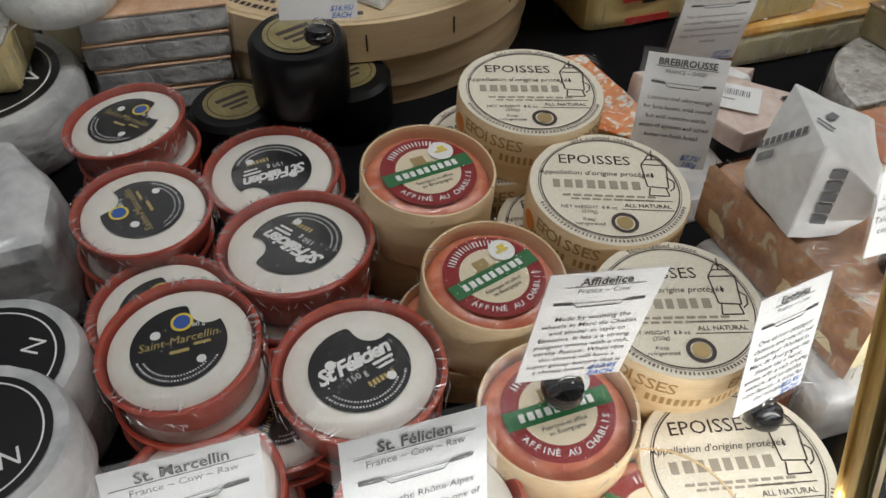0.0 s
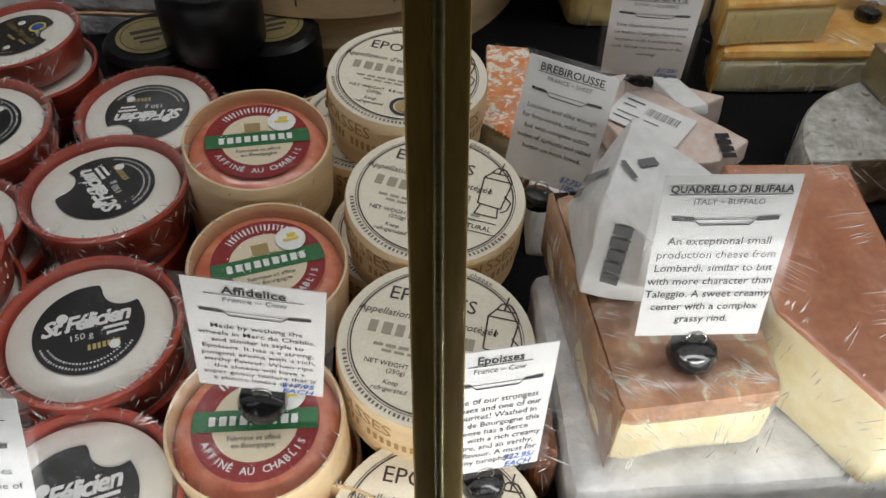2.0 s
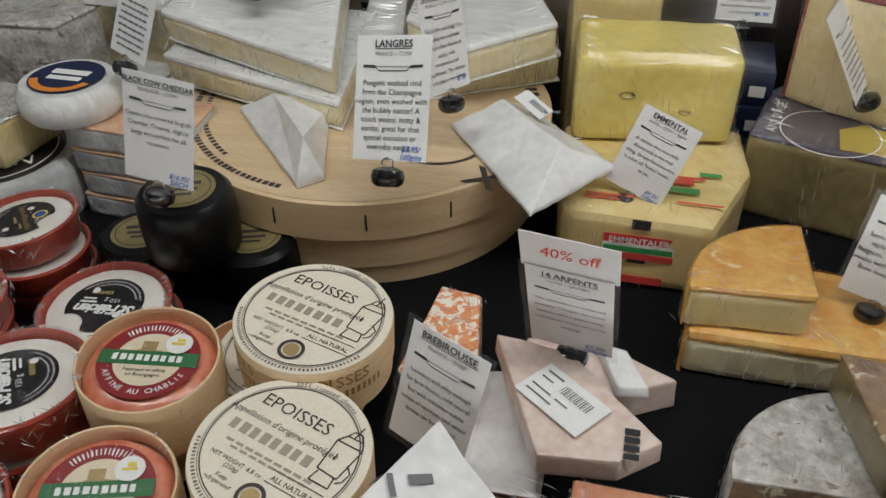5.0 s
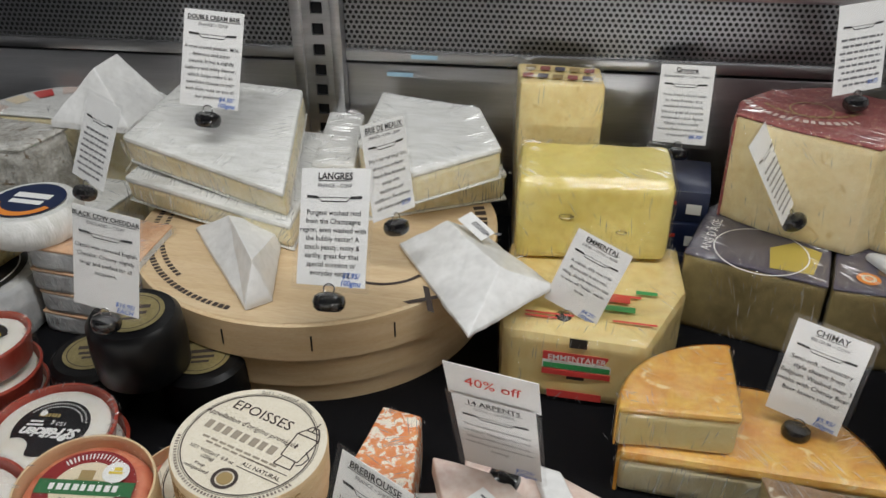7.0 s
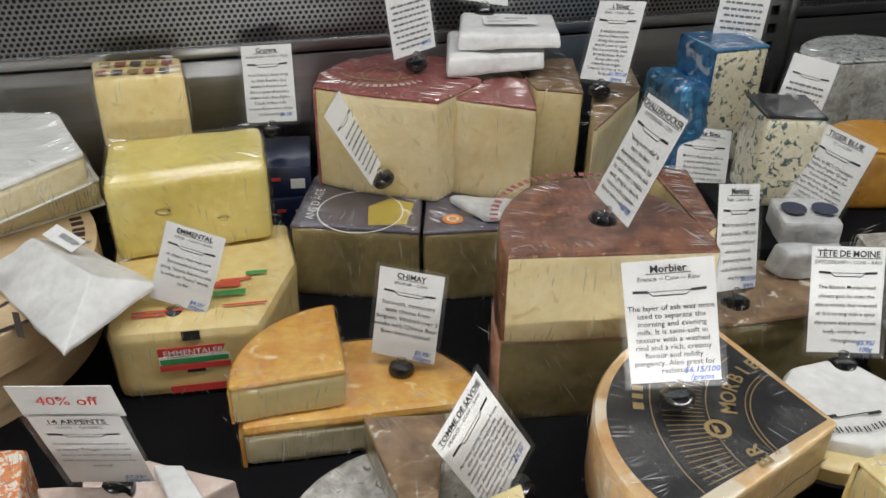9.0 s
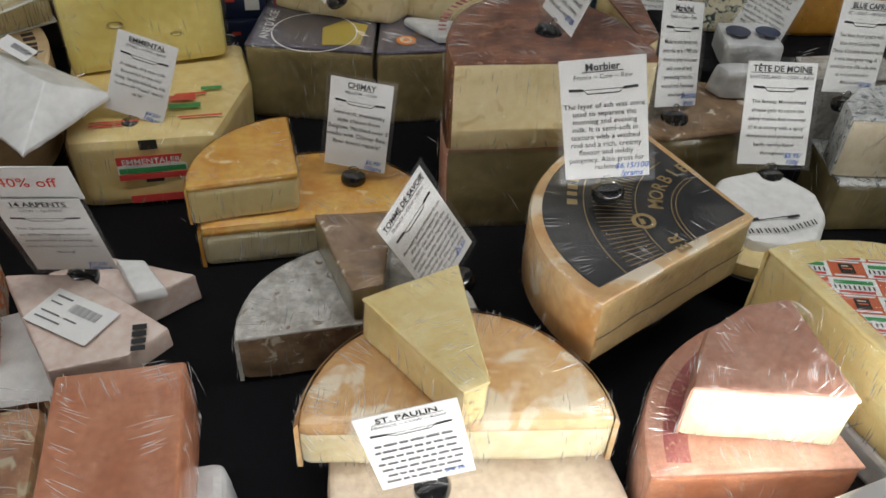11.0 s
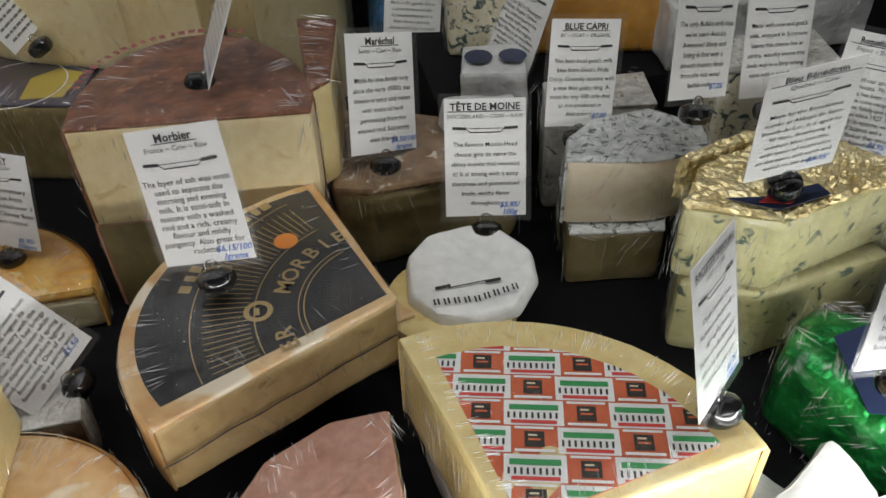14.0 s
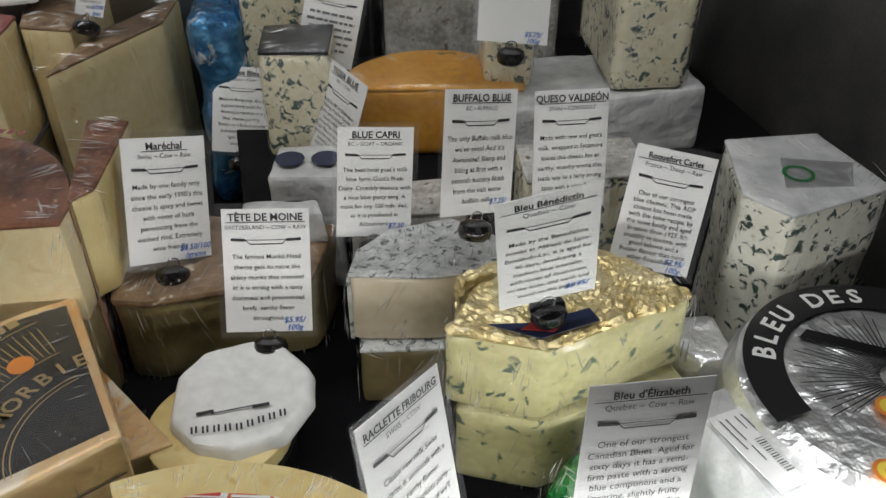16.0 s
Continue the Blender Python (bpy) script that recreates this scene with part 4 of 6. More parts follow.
random.seed(4)
dish_cheese(-0.090, 0.7627, 0.0817, -47, 0.0474, 0.0272, "Saint-Marcellin", True, (3, -4), 3)
dish_cheese(-0.084, 0.6542, 0.0841, 107, 0.0471, 0.028, "Saint-Marcellin", True, (2, -3), 3)
dish_cheese(-0.0776, 0.5684, 0.0724, 12, 0.0464, 0.024, "Saint-Marcellin", True, (0, 0), 3)
dish_cheese(-0.0658, 0.5215, 0.0923, 0, 0.0471, 0.0307, "Saint-Marcellin", True, (3, -2), 3)
dish_cheese(-0.0693, 0.4456, 0.0545, 20, 0.046, 0.0181, "Saint-Marcellin", True, (2, 0), 3)
dish_cheese(-0.02, 0.497, 0.040, 60, 0.046, 0.020, "Saint-Marcellin", True, (0, 0), 2)
dish_cheese(0.0086, 0.7136, 0.046, 188, 0.0534, 0.023, "St Félicien", False, (-3, 0), 2)
dish_cheese(0.0122, 0.5993, 0.0744, 128, 0.053, 0.0372, "St Félicien", False, (2, 2), 2)
dish_cheese(0.0299, 0.4901, 0.0719, 18, 0.0518, 0.036, "St Félicien", False, (2, 0), 2)
dish_cheese(0.045, 0.392, 0.060, 20, 0.053, 0.030, "St Félicien", False, (0, 0), 2)


def wood_tub(x, y, top, turn, tilt=(0, 0), r=0.046, h=0.05, labelled=True):
    ob = thing("wooden_tub_cheese", pose(x, y, top - h, tilt[0], tilt[1], turn), "orange washed-rind cheese in a thin wooden tub with a maroon label", "cheese", "tub cheeses")
    part("tub", lathe([(0, 0), (r, 0), (r * 1.0, h * 0.97), (r * 0.985, h), (r * 0.955, h), (r * 0.95, h * 0.7)], 64), M_VENEER, ob, "thin bent poplar tub")
    c = lathe([(0, h * 0.91), (r * 0.6, h * 0.905), (r * 0.74, h * 0.89), (r * 0.86, h * 0.85), (r * 0.945, h * 0.72)], 64)
    for vv in c.verts:
        vv.co.z += noise.noise(vv.co * 90) * 0.0008
    part("cheese", c, M_AFFCHZ, ob)
    lr, lz = r * 0.71, h * 0.945
    lab = part("label", ring(0, lr, lz, 48), M_MAROON, ob, "round maroon label with a green band")
    part("face", ring(0, lr * 0.68, lz + 0.0003, 40), M_CREAM, lab)
    part("band", bars([(-lr * 0.98, -lr * 0.16, lr * 1.96, lr * 0.36)], lz + 0.0008), M_GREEN, lab)
    part("brand_bars", name_bars(-lr * 0.72, -lr * 0.08, lr * 1.44, lr * 0.20, 9, lz + 0.0012), M_WHITEPRT, lab)
    part("maker_bar", arc_bars(lr * 0.77, lz + 0.0006, 44, 136, 5.2, lr * 0.14, 0.42), M_WHITEPRT, lab)
    arc_write("motto", "AFFINÉ AU CHABLIS", lr * 0.76, lz + 0.0006, 270, lr * 0.17, M_WHITEPRT, lab, outward=False, thick=0.00008)
    part("drawing", bars([(-lr * 0.22, lr * 0.22, lr * 0.3, lr * 0.24), (-lr * 0.28, lr * 0.2, lr * 0.5, lr * 0.03)], lz + 0.0009), M_GOLDLINE, lab)
    write("origin", "Fabriqué et affiné\nen Bourgogne", lr * 0.12, M_BROWNINK, lab, Matrix.Translation((0, -lr * 0.32, lz + 0.0009)))
    part("medal", ring(0, lr * 0.27, lz + 0.0016, 32), M_WHITEPRT, lab).location = (lr * 0.5, lr * 0.42, 0)
    part("medal_mark", bars([(-lr * 0.14, -lr * 0.05, lr * 0.28, lr * 0.06), (-lr * 0.05, lr * 0.03, lr * 0.16, lr * 0.09)], lz + 0.0022), M_SEALYEL, lab).location = (lr * 0.5, lr * 0.42, 0)
    fl = lathe([(r * 1.01, h * 0.3), (r * 1.012, h * 0.9), (r * 0.99, h * 1.012), (r * 0.9, h * 1.0), (0, h * 0.985)], 48)
    for vv in fl.verts:
        a = math.atan2(vv.co.y, vv.co.x)
        if vv.co.length > r * 0.5:
            vv.co *= 1 + 0.01 * noise.noise(Vector((math.cos(a) * 8, math.sin(a) * 8, x * 30 + vv.co.z * 70)))
    film = part("film", fl, M_FILM, ob, "clear cling film")
    part("film_fold_glint", rim_creases(r, h, x + y, 40), M_CREASE, film)
    return ob


wood_tub(0.108, 0.6235, 0.096, 11, (4, 3), r=0.0475)
wood_tub(0.099, 0.632, 0.046, 40, h=0.046)
wood_tub(0.1235, 0.529, 0.082, 19, (4, 3), r=0.0466)
wood_tub(0.109, 0.535, 0.032, -20, h=0.032)
wood_tub(0.1304, 0.4313, 0.0721, 2, (4, 0))
wood_tub(0.135, 0.434, 0.022, 30, h=0.022)
wood_tub(0.165, 0.36, 0.045, -40, h=0.045)
wood_tub(0.155, 0.68, 0.052, 30)


def printed_box(x, y, top, turn, tilt=(0, 0), r=0.0555, h=0.046):
    """A flat round veneer box with a printed cream lid."""
    ob = thing("round_cheese_box", pose(x, y, top - h, tilt[0], tilt[1], turn), "round wooden cheese box with a printed cream lid", "cheese box", "printed cheese boxes")
    part("box", lathe([(0, 0), (r * 0.975, 0), (r * 0.975, h * 0.5), (r * 0.94, h * 0.5)], 64), M_VENEER, ob)
    lid = part("lid", lathe([(r * 0.98, h * 0.34), (r * 1.0, h * 0.34), (r, h - 0.0015), (r * 0.985, h), (r * 0.4, h), (0, h)], 64), M_VENEER, ob)
    part("lid_face", ring(0, r * 0.985, h, 64, h=0.0003), M_LIDPAPER, lid, "cream printed lid face")
    z = h + 0.0006
    for a, b in ((0.845, 0.86), (0.875, 0.882)):
        part("line", ring(r * a, r * b, z, 72), M_BROWNINK, lid)
    write("name", "EPOISSES", r * 0.235, M_BROWNINK, lid, Matrix.Translation((-r * 0.14, r * 0.40, z)), thick=0.00002)
    write("appellation", "Appellation d'origine protégée", r * 0.118, M_BROWNINK, lid, Matrix.Translation((-r * 0.14, r * 0.19, z)), shear=0.2)
    hb = r * 0.17
    part("maker_bars", name_bars(-r * 0.70, -r * 0.06, r * 1.12, hb * 1.05, 8, z), M_PALEPRT, lid)
    part("small_print", bars([(-r * 0.6 + i * r * 0.13, -r * 0.19 - (i % 2) * 0.0, r * 0.1, r * 0.035) for i in range(9)] + [(-r * 0.5 + i * r * 0.13, -r * 0.25, r * 0.1, r * 0.03) for i in range(8)], z), M_PALEPRT, lid)
    write("weight", "NET WEIGHT  8.8 oz\n(250g)", r * 0.075, M_BROWNINK, lid, Matrix.Translation((-r * 0.3, -r * 0.40, z)))
    write("keep", "Keep\nrefrigerated", r * 0.075, M_BROWNINK, lid, Matrix.Translation((-r * 0.32, -r * 0.60, z)), shear=0.2)
    write("claim", "ALL NATURAL", r * 0.088, M_BROWNINK, lid, Matrix.Translation((r * 0.42, -r * 0.355, z)), thick=0.00005)
    part("frame", bars([(r * 0.1, -r * 0.40, r * 0.64, r * 0.012), (r * 0.1, -r * 0.24, r * 0.64, r * 0.012)], z), M_BROWNINK, lid)
    part("seal", ring(r * 0.12, r * 0.165, z, 32), M_BROWNINK, lid).location = (r * 0.1, -r * 0.62, 0)
    part("seal", ring(0, r * 0.10, z, 24), M_GOLDLINE, lid).location = (r * 0.1, -r * 0.62, 0)
    # drawing of a jar with a pointed cover
    bm = bmesh.new()
    lines = [((0.47, 0.02), (0.45, 0.42)), ((0.45, 0.42), (0.52, 0.52)), ((0.52, 0.52), (0.72, 0.52)), ((0.72, 0.52), (0.77, 0.42)), ((0.77, 0.42), (0.73, 0.0)), ((0.47, 0.02), (0.73, 0.0)), ((0.45, 0.42), (0.77, 0.42)), ((0.60, 0.52), (0.62, 0.70)), ((0.5, 0.0), (0.47, -0.14)), ((0.7, 0.0), (0.72, -0.14)), ((0.47, -0.14), (0.72, -0.14)), ((0.73, 0.2), (0.82, 0.12)), ((0.82, 0.12), (0.80, 0.0)), ((0.80, 0.0), (0.74, -0.05)), ((0.56, 0.18), (0.56, 0.27)), ((0.52, 0.52), (0.56, 0.6)), ((0.56, 0.6), (0.66, 0.6)), ((0.66, 0.6), (0.72, 0.52))]
    for (xa, ya), (xb, yb) in lines:
        d = Vector((yb - ya, xa - xb)).normalized() * 0.009
        bm.faces.new([bm.verts.new((px * r, py * r, z)) for px, py in ((xa + d.x, ya + d.y), (xb + d.x, yb + d.y), (xb - d.x, yb - d.y), (xa - d.x, ya - d.y))])
    part("drawing", bm, M_BROWNINK, lid)
    arc_write("kind", "Soft ripened cheese", r * 0.89, z, 90, r * 0.085, M_BROWNINK, lid, spread=0.85)
    part("small_print", arc_bars(r * 0.90, z, 200, 340, 3.0, r * 0.04, 0.5), M_PRINTGREY, lid)
    # printing on the side
    for word, mid in (("EPOISSES", 232), ("EPOISSES", 318)):
        side = bmesh.new()
        for k, ch in enumerate(word):
            me = text_mesh(ch, h * 0.30, 0.0001)
            a = radians(mid + (k - 3.5) * 6.6)
            me.transform(Matrix.Translation((r * 1.004 * math.cos(a), r * 1.004 * math.sin(a), h * 0.66)) @ Matrix.Rotation(a + math.pi / 2, 4, "Z") @ Matrix.Rotation(math.pi / 2, 4, "X"))
            side.from_mesh(me)
            bpy.data.meshes.remove(me)
        part("side_print", side, M_SIDEINK, lid)
    side = bmesh.new()
    for k in range(34):
        if k % 9 == 8:
            continue
        a0 = 200 + k * 4.6
        side.faces.new([side.verts.new((r * 1.004 * math.cos(radians(q)), r * 1.004 * math.sin(radians(q)), zz)) for q, zz in ((a0, h * 0.42), (a0 + 2.6, h * 0.42), (a0 + 2.6, h * 0.56), (a0, h * 0.56))])
    part("side_print", side, M_SIDEINK, lid)
    part("side_seal", lathe([(0, 0), (h * 0.16, 0), (h * 0.16, 0.0004), (0, 0.0004)], 20), M_ORANGEINK, lid).matrix_basis = Matrix.Rotation(radians(196), 4, "Z") @ Matrix.Translation((r * 1.001, 0, h * 0.6)) @ Matrix.Rotation(math.pi / 2, 4, "Y")
    return ob


printed_box(0.206, 0.678, 0.103, -14, (1, 3))
printed_box(0.182, 0.684, 0.056, 10)
printed_box(0.2235, 0.573, 0.091, -17, (2, 3))
printed_box(0.210, 0.587, 0.043, -10, h=0.043)
printed_box(0.2225, 0.469, 0.083, -14, (2, 2), r=0.0535)
printed_box(0.234, 0.476, 0.0365, 10, h=0.0365)
printed_box(0.222, 0.378, 0.044, -12, h=0.042)


def wax_cheese(x, y, z, tilt=(0, 0), r=0.04, h=0.052):
    ob = thing("wax_cheddar", pose(x, y, z, tilt[0], tilt[1], 20), "small round cheddar in black wax with a gold label", "cheese", "wax cheddars")
    b = lathe([(0, 0), (r * 0.9, 0), (r * 0.98, 0.004), (r * 1.0, h * 0.5), (r * 0.97, h * 0.9), (r * 0.86, h * 0.985), (r * 0.6, h), (0, h * 0.99)], 48)
    for vv in b.verts:
        vv.co *= 1 + 0.012 * noise.noise(vv.co * 45 + Vector((x * 40, 0, 0)))
    part("wax_coat", b, M_WAX, ob)
    lab = part("label", ring(0, r * 0.66, h + 0.0008, 40), M_GOLDLBL, ob, "round dull gold label")
    part("line", ring(r * 0.55, r * 0.57, h + 0.0011, 40), M_BROWNINK, lab)
    part("small_print", bars([(-r * 0.35, r * 0.1, r * 0.7, r * 0.12), (-r * 0.3, -r * 0.1, r * 0.6, r * 0.1), (-r * 0.2, -r * 0.26, r * 0.4, r * 0.08)], h + 0.0011), M_BROWNINK, lab)


wax_cheese(0.050, 0.795, 0.0525, (3, 0), 0.041, 0.060)
wax_cheese(-0.008, 0.803, 0.0)
wax_cheese(0.092, 0.818, 0.0)

# ---------- cut cheeses ----------


def cut_cheese(name, poly, z0, z1, paste, rind, label, category="cheese", edge=None, top=0.0016, bevel=0.003, wobble=0.0009, group="", foot=False, tilt=(0, 0), wrap=True, dense=1.0):
    """A cut piece: the paste with a skin of rind on its top and along the rim edges (indices into poly)."""
    cx, cy = sum(p[0] for p in poly) / len(poly), sum(p[1] for p in poly) / len(poly)
    loc = [(x - cx, y - cy) for x, y in poly]
    h = z1 - z0
    ob = thing(name, pose(cx, cy, z0, tilt[0], tilt[1], 0), label, category, group)
    part("paste", prism(loc, 0.0, h - top * 0.6, bevel, 2, wobble), paste, ob)
    if rind:
        part("rind", prism(grow(loc, 0.0003), h - top - 0.0015, h + 0.0003, min(bevel, (top + 0.0018) * 0.45), 2, wobble * 0.6), rind, ob)
        if foot:
            part("rind_foot", prism(grow(loc, 0.0006), -0.0003, 0.0022, 0.001, 1), rind, ob)
    if wrap:
        fl = prism(grow(loc, 0.0022), 0.0005, h + 0.0022, max(bevel, 0.003), 1, 0.0012)
        for vv in fl.verts:
            vv.co += vv.normal * 0.0005 * noise.noise(vv.co * 160 + Vector((cx * 9, cy * 9, 0)))
        fl.normal_update()
        film = part("film", fl, M_FILM, ob, "tight clear cling film")
        film.visible_shadow = False
        part("film_fold_glint", film_creases(loc, h, dense), M_CREASE, film, "fine folds in the film, whitened to stand in for its glints").visible_shadow = False
    if rind and edge:
        bm = bmesh.new()
        a, b = edge
        idx = list(range(a, b + 1))
        outer = grow(loc, 0.0014)
        inner = grow(loc, -0.002)
        rows = []
        for i in idx:
            o, n_ = outer[i % len(loc)], inner[i % len(loc)]
            rows.append([bm.verts.new((n_[0], n_[1], h + 0.0002)), bm.verts.new((o[0], o[1], h - 0.003)), bm.verts.new((o[0], o[1], 0.0028)), bm.verts.new((n_[0], n_[1], 0.0))])
        for p_, q_ in zip(rows, rows[1:]):
            for k in range(3):
                bm.faces.new((p_[k], p_[k + 1], q_[k + 1], q_[k]))
        for r_ in (rows[0], rows[-1]):
            bm.faces.new(r_)
        bmesh.ops.recalc_face_normals(bm, faces=bm.faces)
        part("rim", smooth(bm, 50), rind, ob)
    return ob


# the round wooden brie boxes
brie = thing("brie_box", P(0.14, 1.012, 0.0), "large round poplar brie box with black print on top", "cheese box")
RB = 0.190
part("lower_box", lathe([(0, 0), (RB * 0.955, 0), (RB * 0.955, 0.030), (RB * 0.9, 0.030)], 96), M_VENEER, brie)
part("lower_lid", lathe([(RB * 0.94, 0.022), (RB * 0.975, 0.022), (RB * 0.975, 0.054), (RB * 0.94, 0.056)], 96), M_VENEER, brie)
lidb = part("upper_lid", lathe([(RB * 0.96, 0.055), (RB, 0.055), (RB, 0.092), (RB * 0.985, 0.0935), (0, 0.0935)], 96), M_VENEER, brie)
part("lid_board", ring(0, RB * 0.982, 0.0938, 72), M_BOXTOP, brie)
part("rim_print", arc_bars(RB * 0.90, 0.0944, 170, 262, 2.1, 0.006, 0.7), M_BROWNINK, lidb)
part("rim_print", arc_bars(RB * 0.84, 0.0944, 175, 235, 2.4, 0.005, 0.7), M_BROWNINK, lidb)
part("rim_print", arc_bars(RB * 0.88, 0.0944, -12, 38, 4.0, 0.012, 0.7), M_BROWNINK, lidb)
write("mark", "X", 0.045, M_BROWNINK, lidb, pose(0.142, -0.135, 0.0944, 0, 0, -20), thick=0.0006)
write("mark", "B", 0.05, M_BROWNINK, lidb, pose(-0.005, 0.11, 0.0944, 0, 0, 10), thick=0.0006)
part("swirl", ring(0.045, 0.049, 0.0944, 30, 150, 330), M_BROWNINK, lidb).location = (0.09, -0.06, 0)
for a in (235, 262, 287, 310):
    part("staple", box(0.0012, 0.0012, 0.016, 0, (RB * 1.001 * math.cos(radians(a)), RB * 1.001 * math.sin(radians(a)), 0.066)), M_WIREBLK, lidb)

cut_cheese("brie_wedge", [(-0.075, 1.0), (0.137, 0.944), (0.12, 1.13), (-0.06, 1.13)], 0.106, 0.137, M_BRIEPASTE, M_BRIERIND, "wrapped wedge of white brie under another", foot=True, tilt=(6, 0), dense=1.8, top=0.006, bevel=0.007, group="brie wedges")
cut_cheese("brie_wedge", [(-0.075, 1.015), (0.132, 0.950), (0.090, 1.128), (-0.055, 1.14)], 0.150, 0.184, M_BRIEPASTE, M_BRIERIND, "large wrapped wedge of double cream brie", foot=True, tilt=(13, 0), dense=1.8, top=0.006, bevel=0.006, group="brie wedges")
cut_cheese("brie_wedge", [(0.12, 1.05), (0.168, 1.055), (0.135, 1.2), (0.09, 1.2)], 0.0945, 0.142, M_BRIEPASTE, M_BRIERIND, "narrow wrapped wedge of white brie", foot=True, dense=1.8, top=0.006, bevel=0.006, group="brie wedges")
cut_cheese("brie_wedge", [(0.19, 1.02), (0.328, 1.10), (0.29, 1.185), (0.185, 1.19)], 0.0945, 0.128, M_BRIEPASTE, M_BRIERIND, "wrapped wedge of raw milk brie under another", foot=True, dense=1.8, top=0.006, bevel=0.008, group="brie wedges")
cut_cheese("brie_wedge", [(0.245, 1.008), (0.325, 1.075), (0.285, 1.165), (0.165, 1.185), (0.172, 1.06)], 0.134, 0.172, M_BRIEPASTE, M_BRIERIND, "wrapped wedge of raw milk brie with a wrinkled white rind", foot=True, tilt=(5, 0), dense=1.8, top=0.006, bevel=0.007, group="brie wedges")


def folded(base, h, ridge, wobble):
    """Folded paper: a four-cornered base that rises to a sharp ridge between two points (x, y, share of the height)."""
    bm = bmesh.new()
    b = [bm.verts.new((x, y, 0)) for x, y in base]
    l = [bm.verts.new((x * 1.0, y * 1.0, h * 0.12)) for x, y in base]
    t = [bm.verts.new((x, y, h * f)) for x, y, f in ridge]
    bm.faces.new(b[::-1])
    for i in range(4):
        bm.faces.new((b[i], b[(i + 1) % 4], l[(i + 1) % 4], l[i]))
    bm.faces.new((l[0], l[1], t[0]))
    bm.faces.new((l[1], l[2], t[1], t[0]))
    bm.faces.new((l[2], l[3], t[1]))
    bm.faces.new((l[3], l[0], t[0], t[1]))
    bmesh.ops.recalc_face_normals(bm, faces=bm.faces)
    bmesh.ops.bevel(bm, geom=bm.edges[:], offset=0.0008, segments=1, affect="EDGES", clamp_overlap=True)
    bmesh.ops.triangulate(bm, faces=bm.faces[:])
    for _ in range(4):
        long = [e for e in bm.edges if e.calc_length() > 0.009]
        if long:
            bmesh.ops.subdivide_edges(bm, edges=long, cuts=1)
            bmesh.ops.triangulate(bm, faces=[f for f in bm.faces if len(f.verts) > 3])
    bm.normal_update()
    for v in bm.verts:
        v.co += v.normal * (noise.noise(v.co * 40) * wobble * 0.5 + noise.noise(v.co * 110) * wobble * 0.3)
    bm.normal_update()
    return smooth(bm, 22)


def parcel(name, poly, z0, z1, label, material=M_PARCEL, bevel=0.004, wobble=0.0025, tilt=(0, 0), taper=0.9, print_rows=(), sticker=None, ridge=None):
    """A piece of cheese folded in paper; print_rows are bars of maker's print, sticker a white till label (x, y, turn)."""
    cx, cy = sum(p[0] for p in poly) / len(poly), sum(p[1] for p in poly) / len(poly)
    ob = thing(name, pose(cx, cy, z0, tilt[0], tilt[1], 0), label, "wrapped cheese", "paper parcels")
    h = z1 - z0
    loc = [(x - cx, y - cy) for x, y in poly]
    part("paper", folded(loc, h, ridge, wobble) if ridge else prism(loc, 0, h, bevel, 2, wobble, taper), material, ob)
    if print_rows:
        part("maker_print", bars(print_rows, h + wobble + 0.0006), M_INK, ob)
    if sticker:
        sx, sy, turn, w, d = sticker
        st = part("till_label", box(w, d, 0.0006, 0, (0, 0, 0)), M_PAPER, ob, "white printed till label with a barcode")
        st.matrix_basis = pose(sx, sy, h + wobble + 0.0008, 0, 0, turn)
        part("barcode", bars([(-w * 0.1 + i * w * 0.03, d * 0.05, w * (0.008 + 0.005 * (i % 3)), d * 0.24) for i in range(15)], 0.0009), M_GREYINK, st)
        part("small_print", bars([(-w * 0.42, d * 0.3, w * 0.25, d * 0.05), (-w * 0.42, d * 0.12, w * 0.18, d * 0.04), (-w * 0.42, -d * 0.15, w * 0.3, d * 0.04), (-w * 0.05, -d * 0.15, w * 0.2, d * 0.04), (-w * 0.42, -d * 0.32, w * 0.4, d * 0.04)], 0.0009), M_GREYINK, st)
    return ob


parcel("langres_parcel", [(0.022, 0.962), (0.110, 0.985), (0.150, 0.857), (0.132, 0.838)], 0.0945, 0.135, "small paper-wrapped wedge with a till label on the brie box", wobble=0.002, ridge=((-0.035, 0.04, 0.75), (0.03, -0.05, 1.0)))
fp = parcel("folded_parcel", [(0.238, 0.975), (0.31, 1.02), (0.398, 0.93), (0.335, 0.838)], 0.0955, 0.128, "white paper parcel with black print lying on the brie box", wobble=0.003, ridge=((-0.035, 0.045, 0.9), (0.03, -0.035, 1.0)))
st = part("till_label", box(0.036, 0.017, 0.0006, 0, (0, 0, 0)), M_PAPER, fp, "white printed till label")
st.matrix_basis = pose(-0.004, 0.034, 0.0325, 10, 14, -38)
part("barcode", bars([(-0.005 + i * 0.0013, -0.002, 0.0007, 0.006) for i in range(15)], 0.0009), M_GREYINK, st)
part("small_print", bars([(-0.045, 0.028, 0.02, 0.002), (-0.045, 0.023, 0.014, 0.002), (-0.02, 0.03, 0.008, 0.004)], 0), M_GREYINK, fp).matrix_basis = pose(0.012, -0.015, 0.0335, 10, -16, -40)
part("maker_print", bars([(-0.056 + i * 0.007, 0.0, 0.005, 0.007) for i in range(5)], 0), M_GREYINK, fp).matrix_basis = pose(0.012, -0.015, 0.0335, 10, -16, -40)

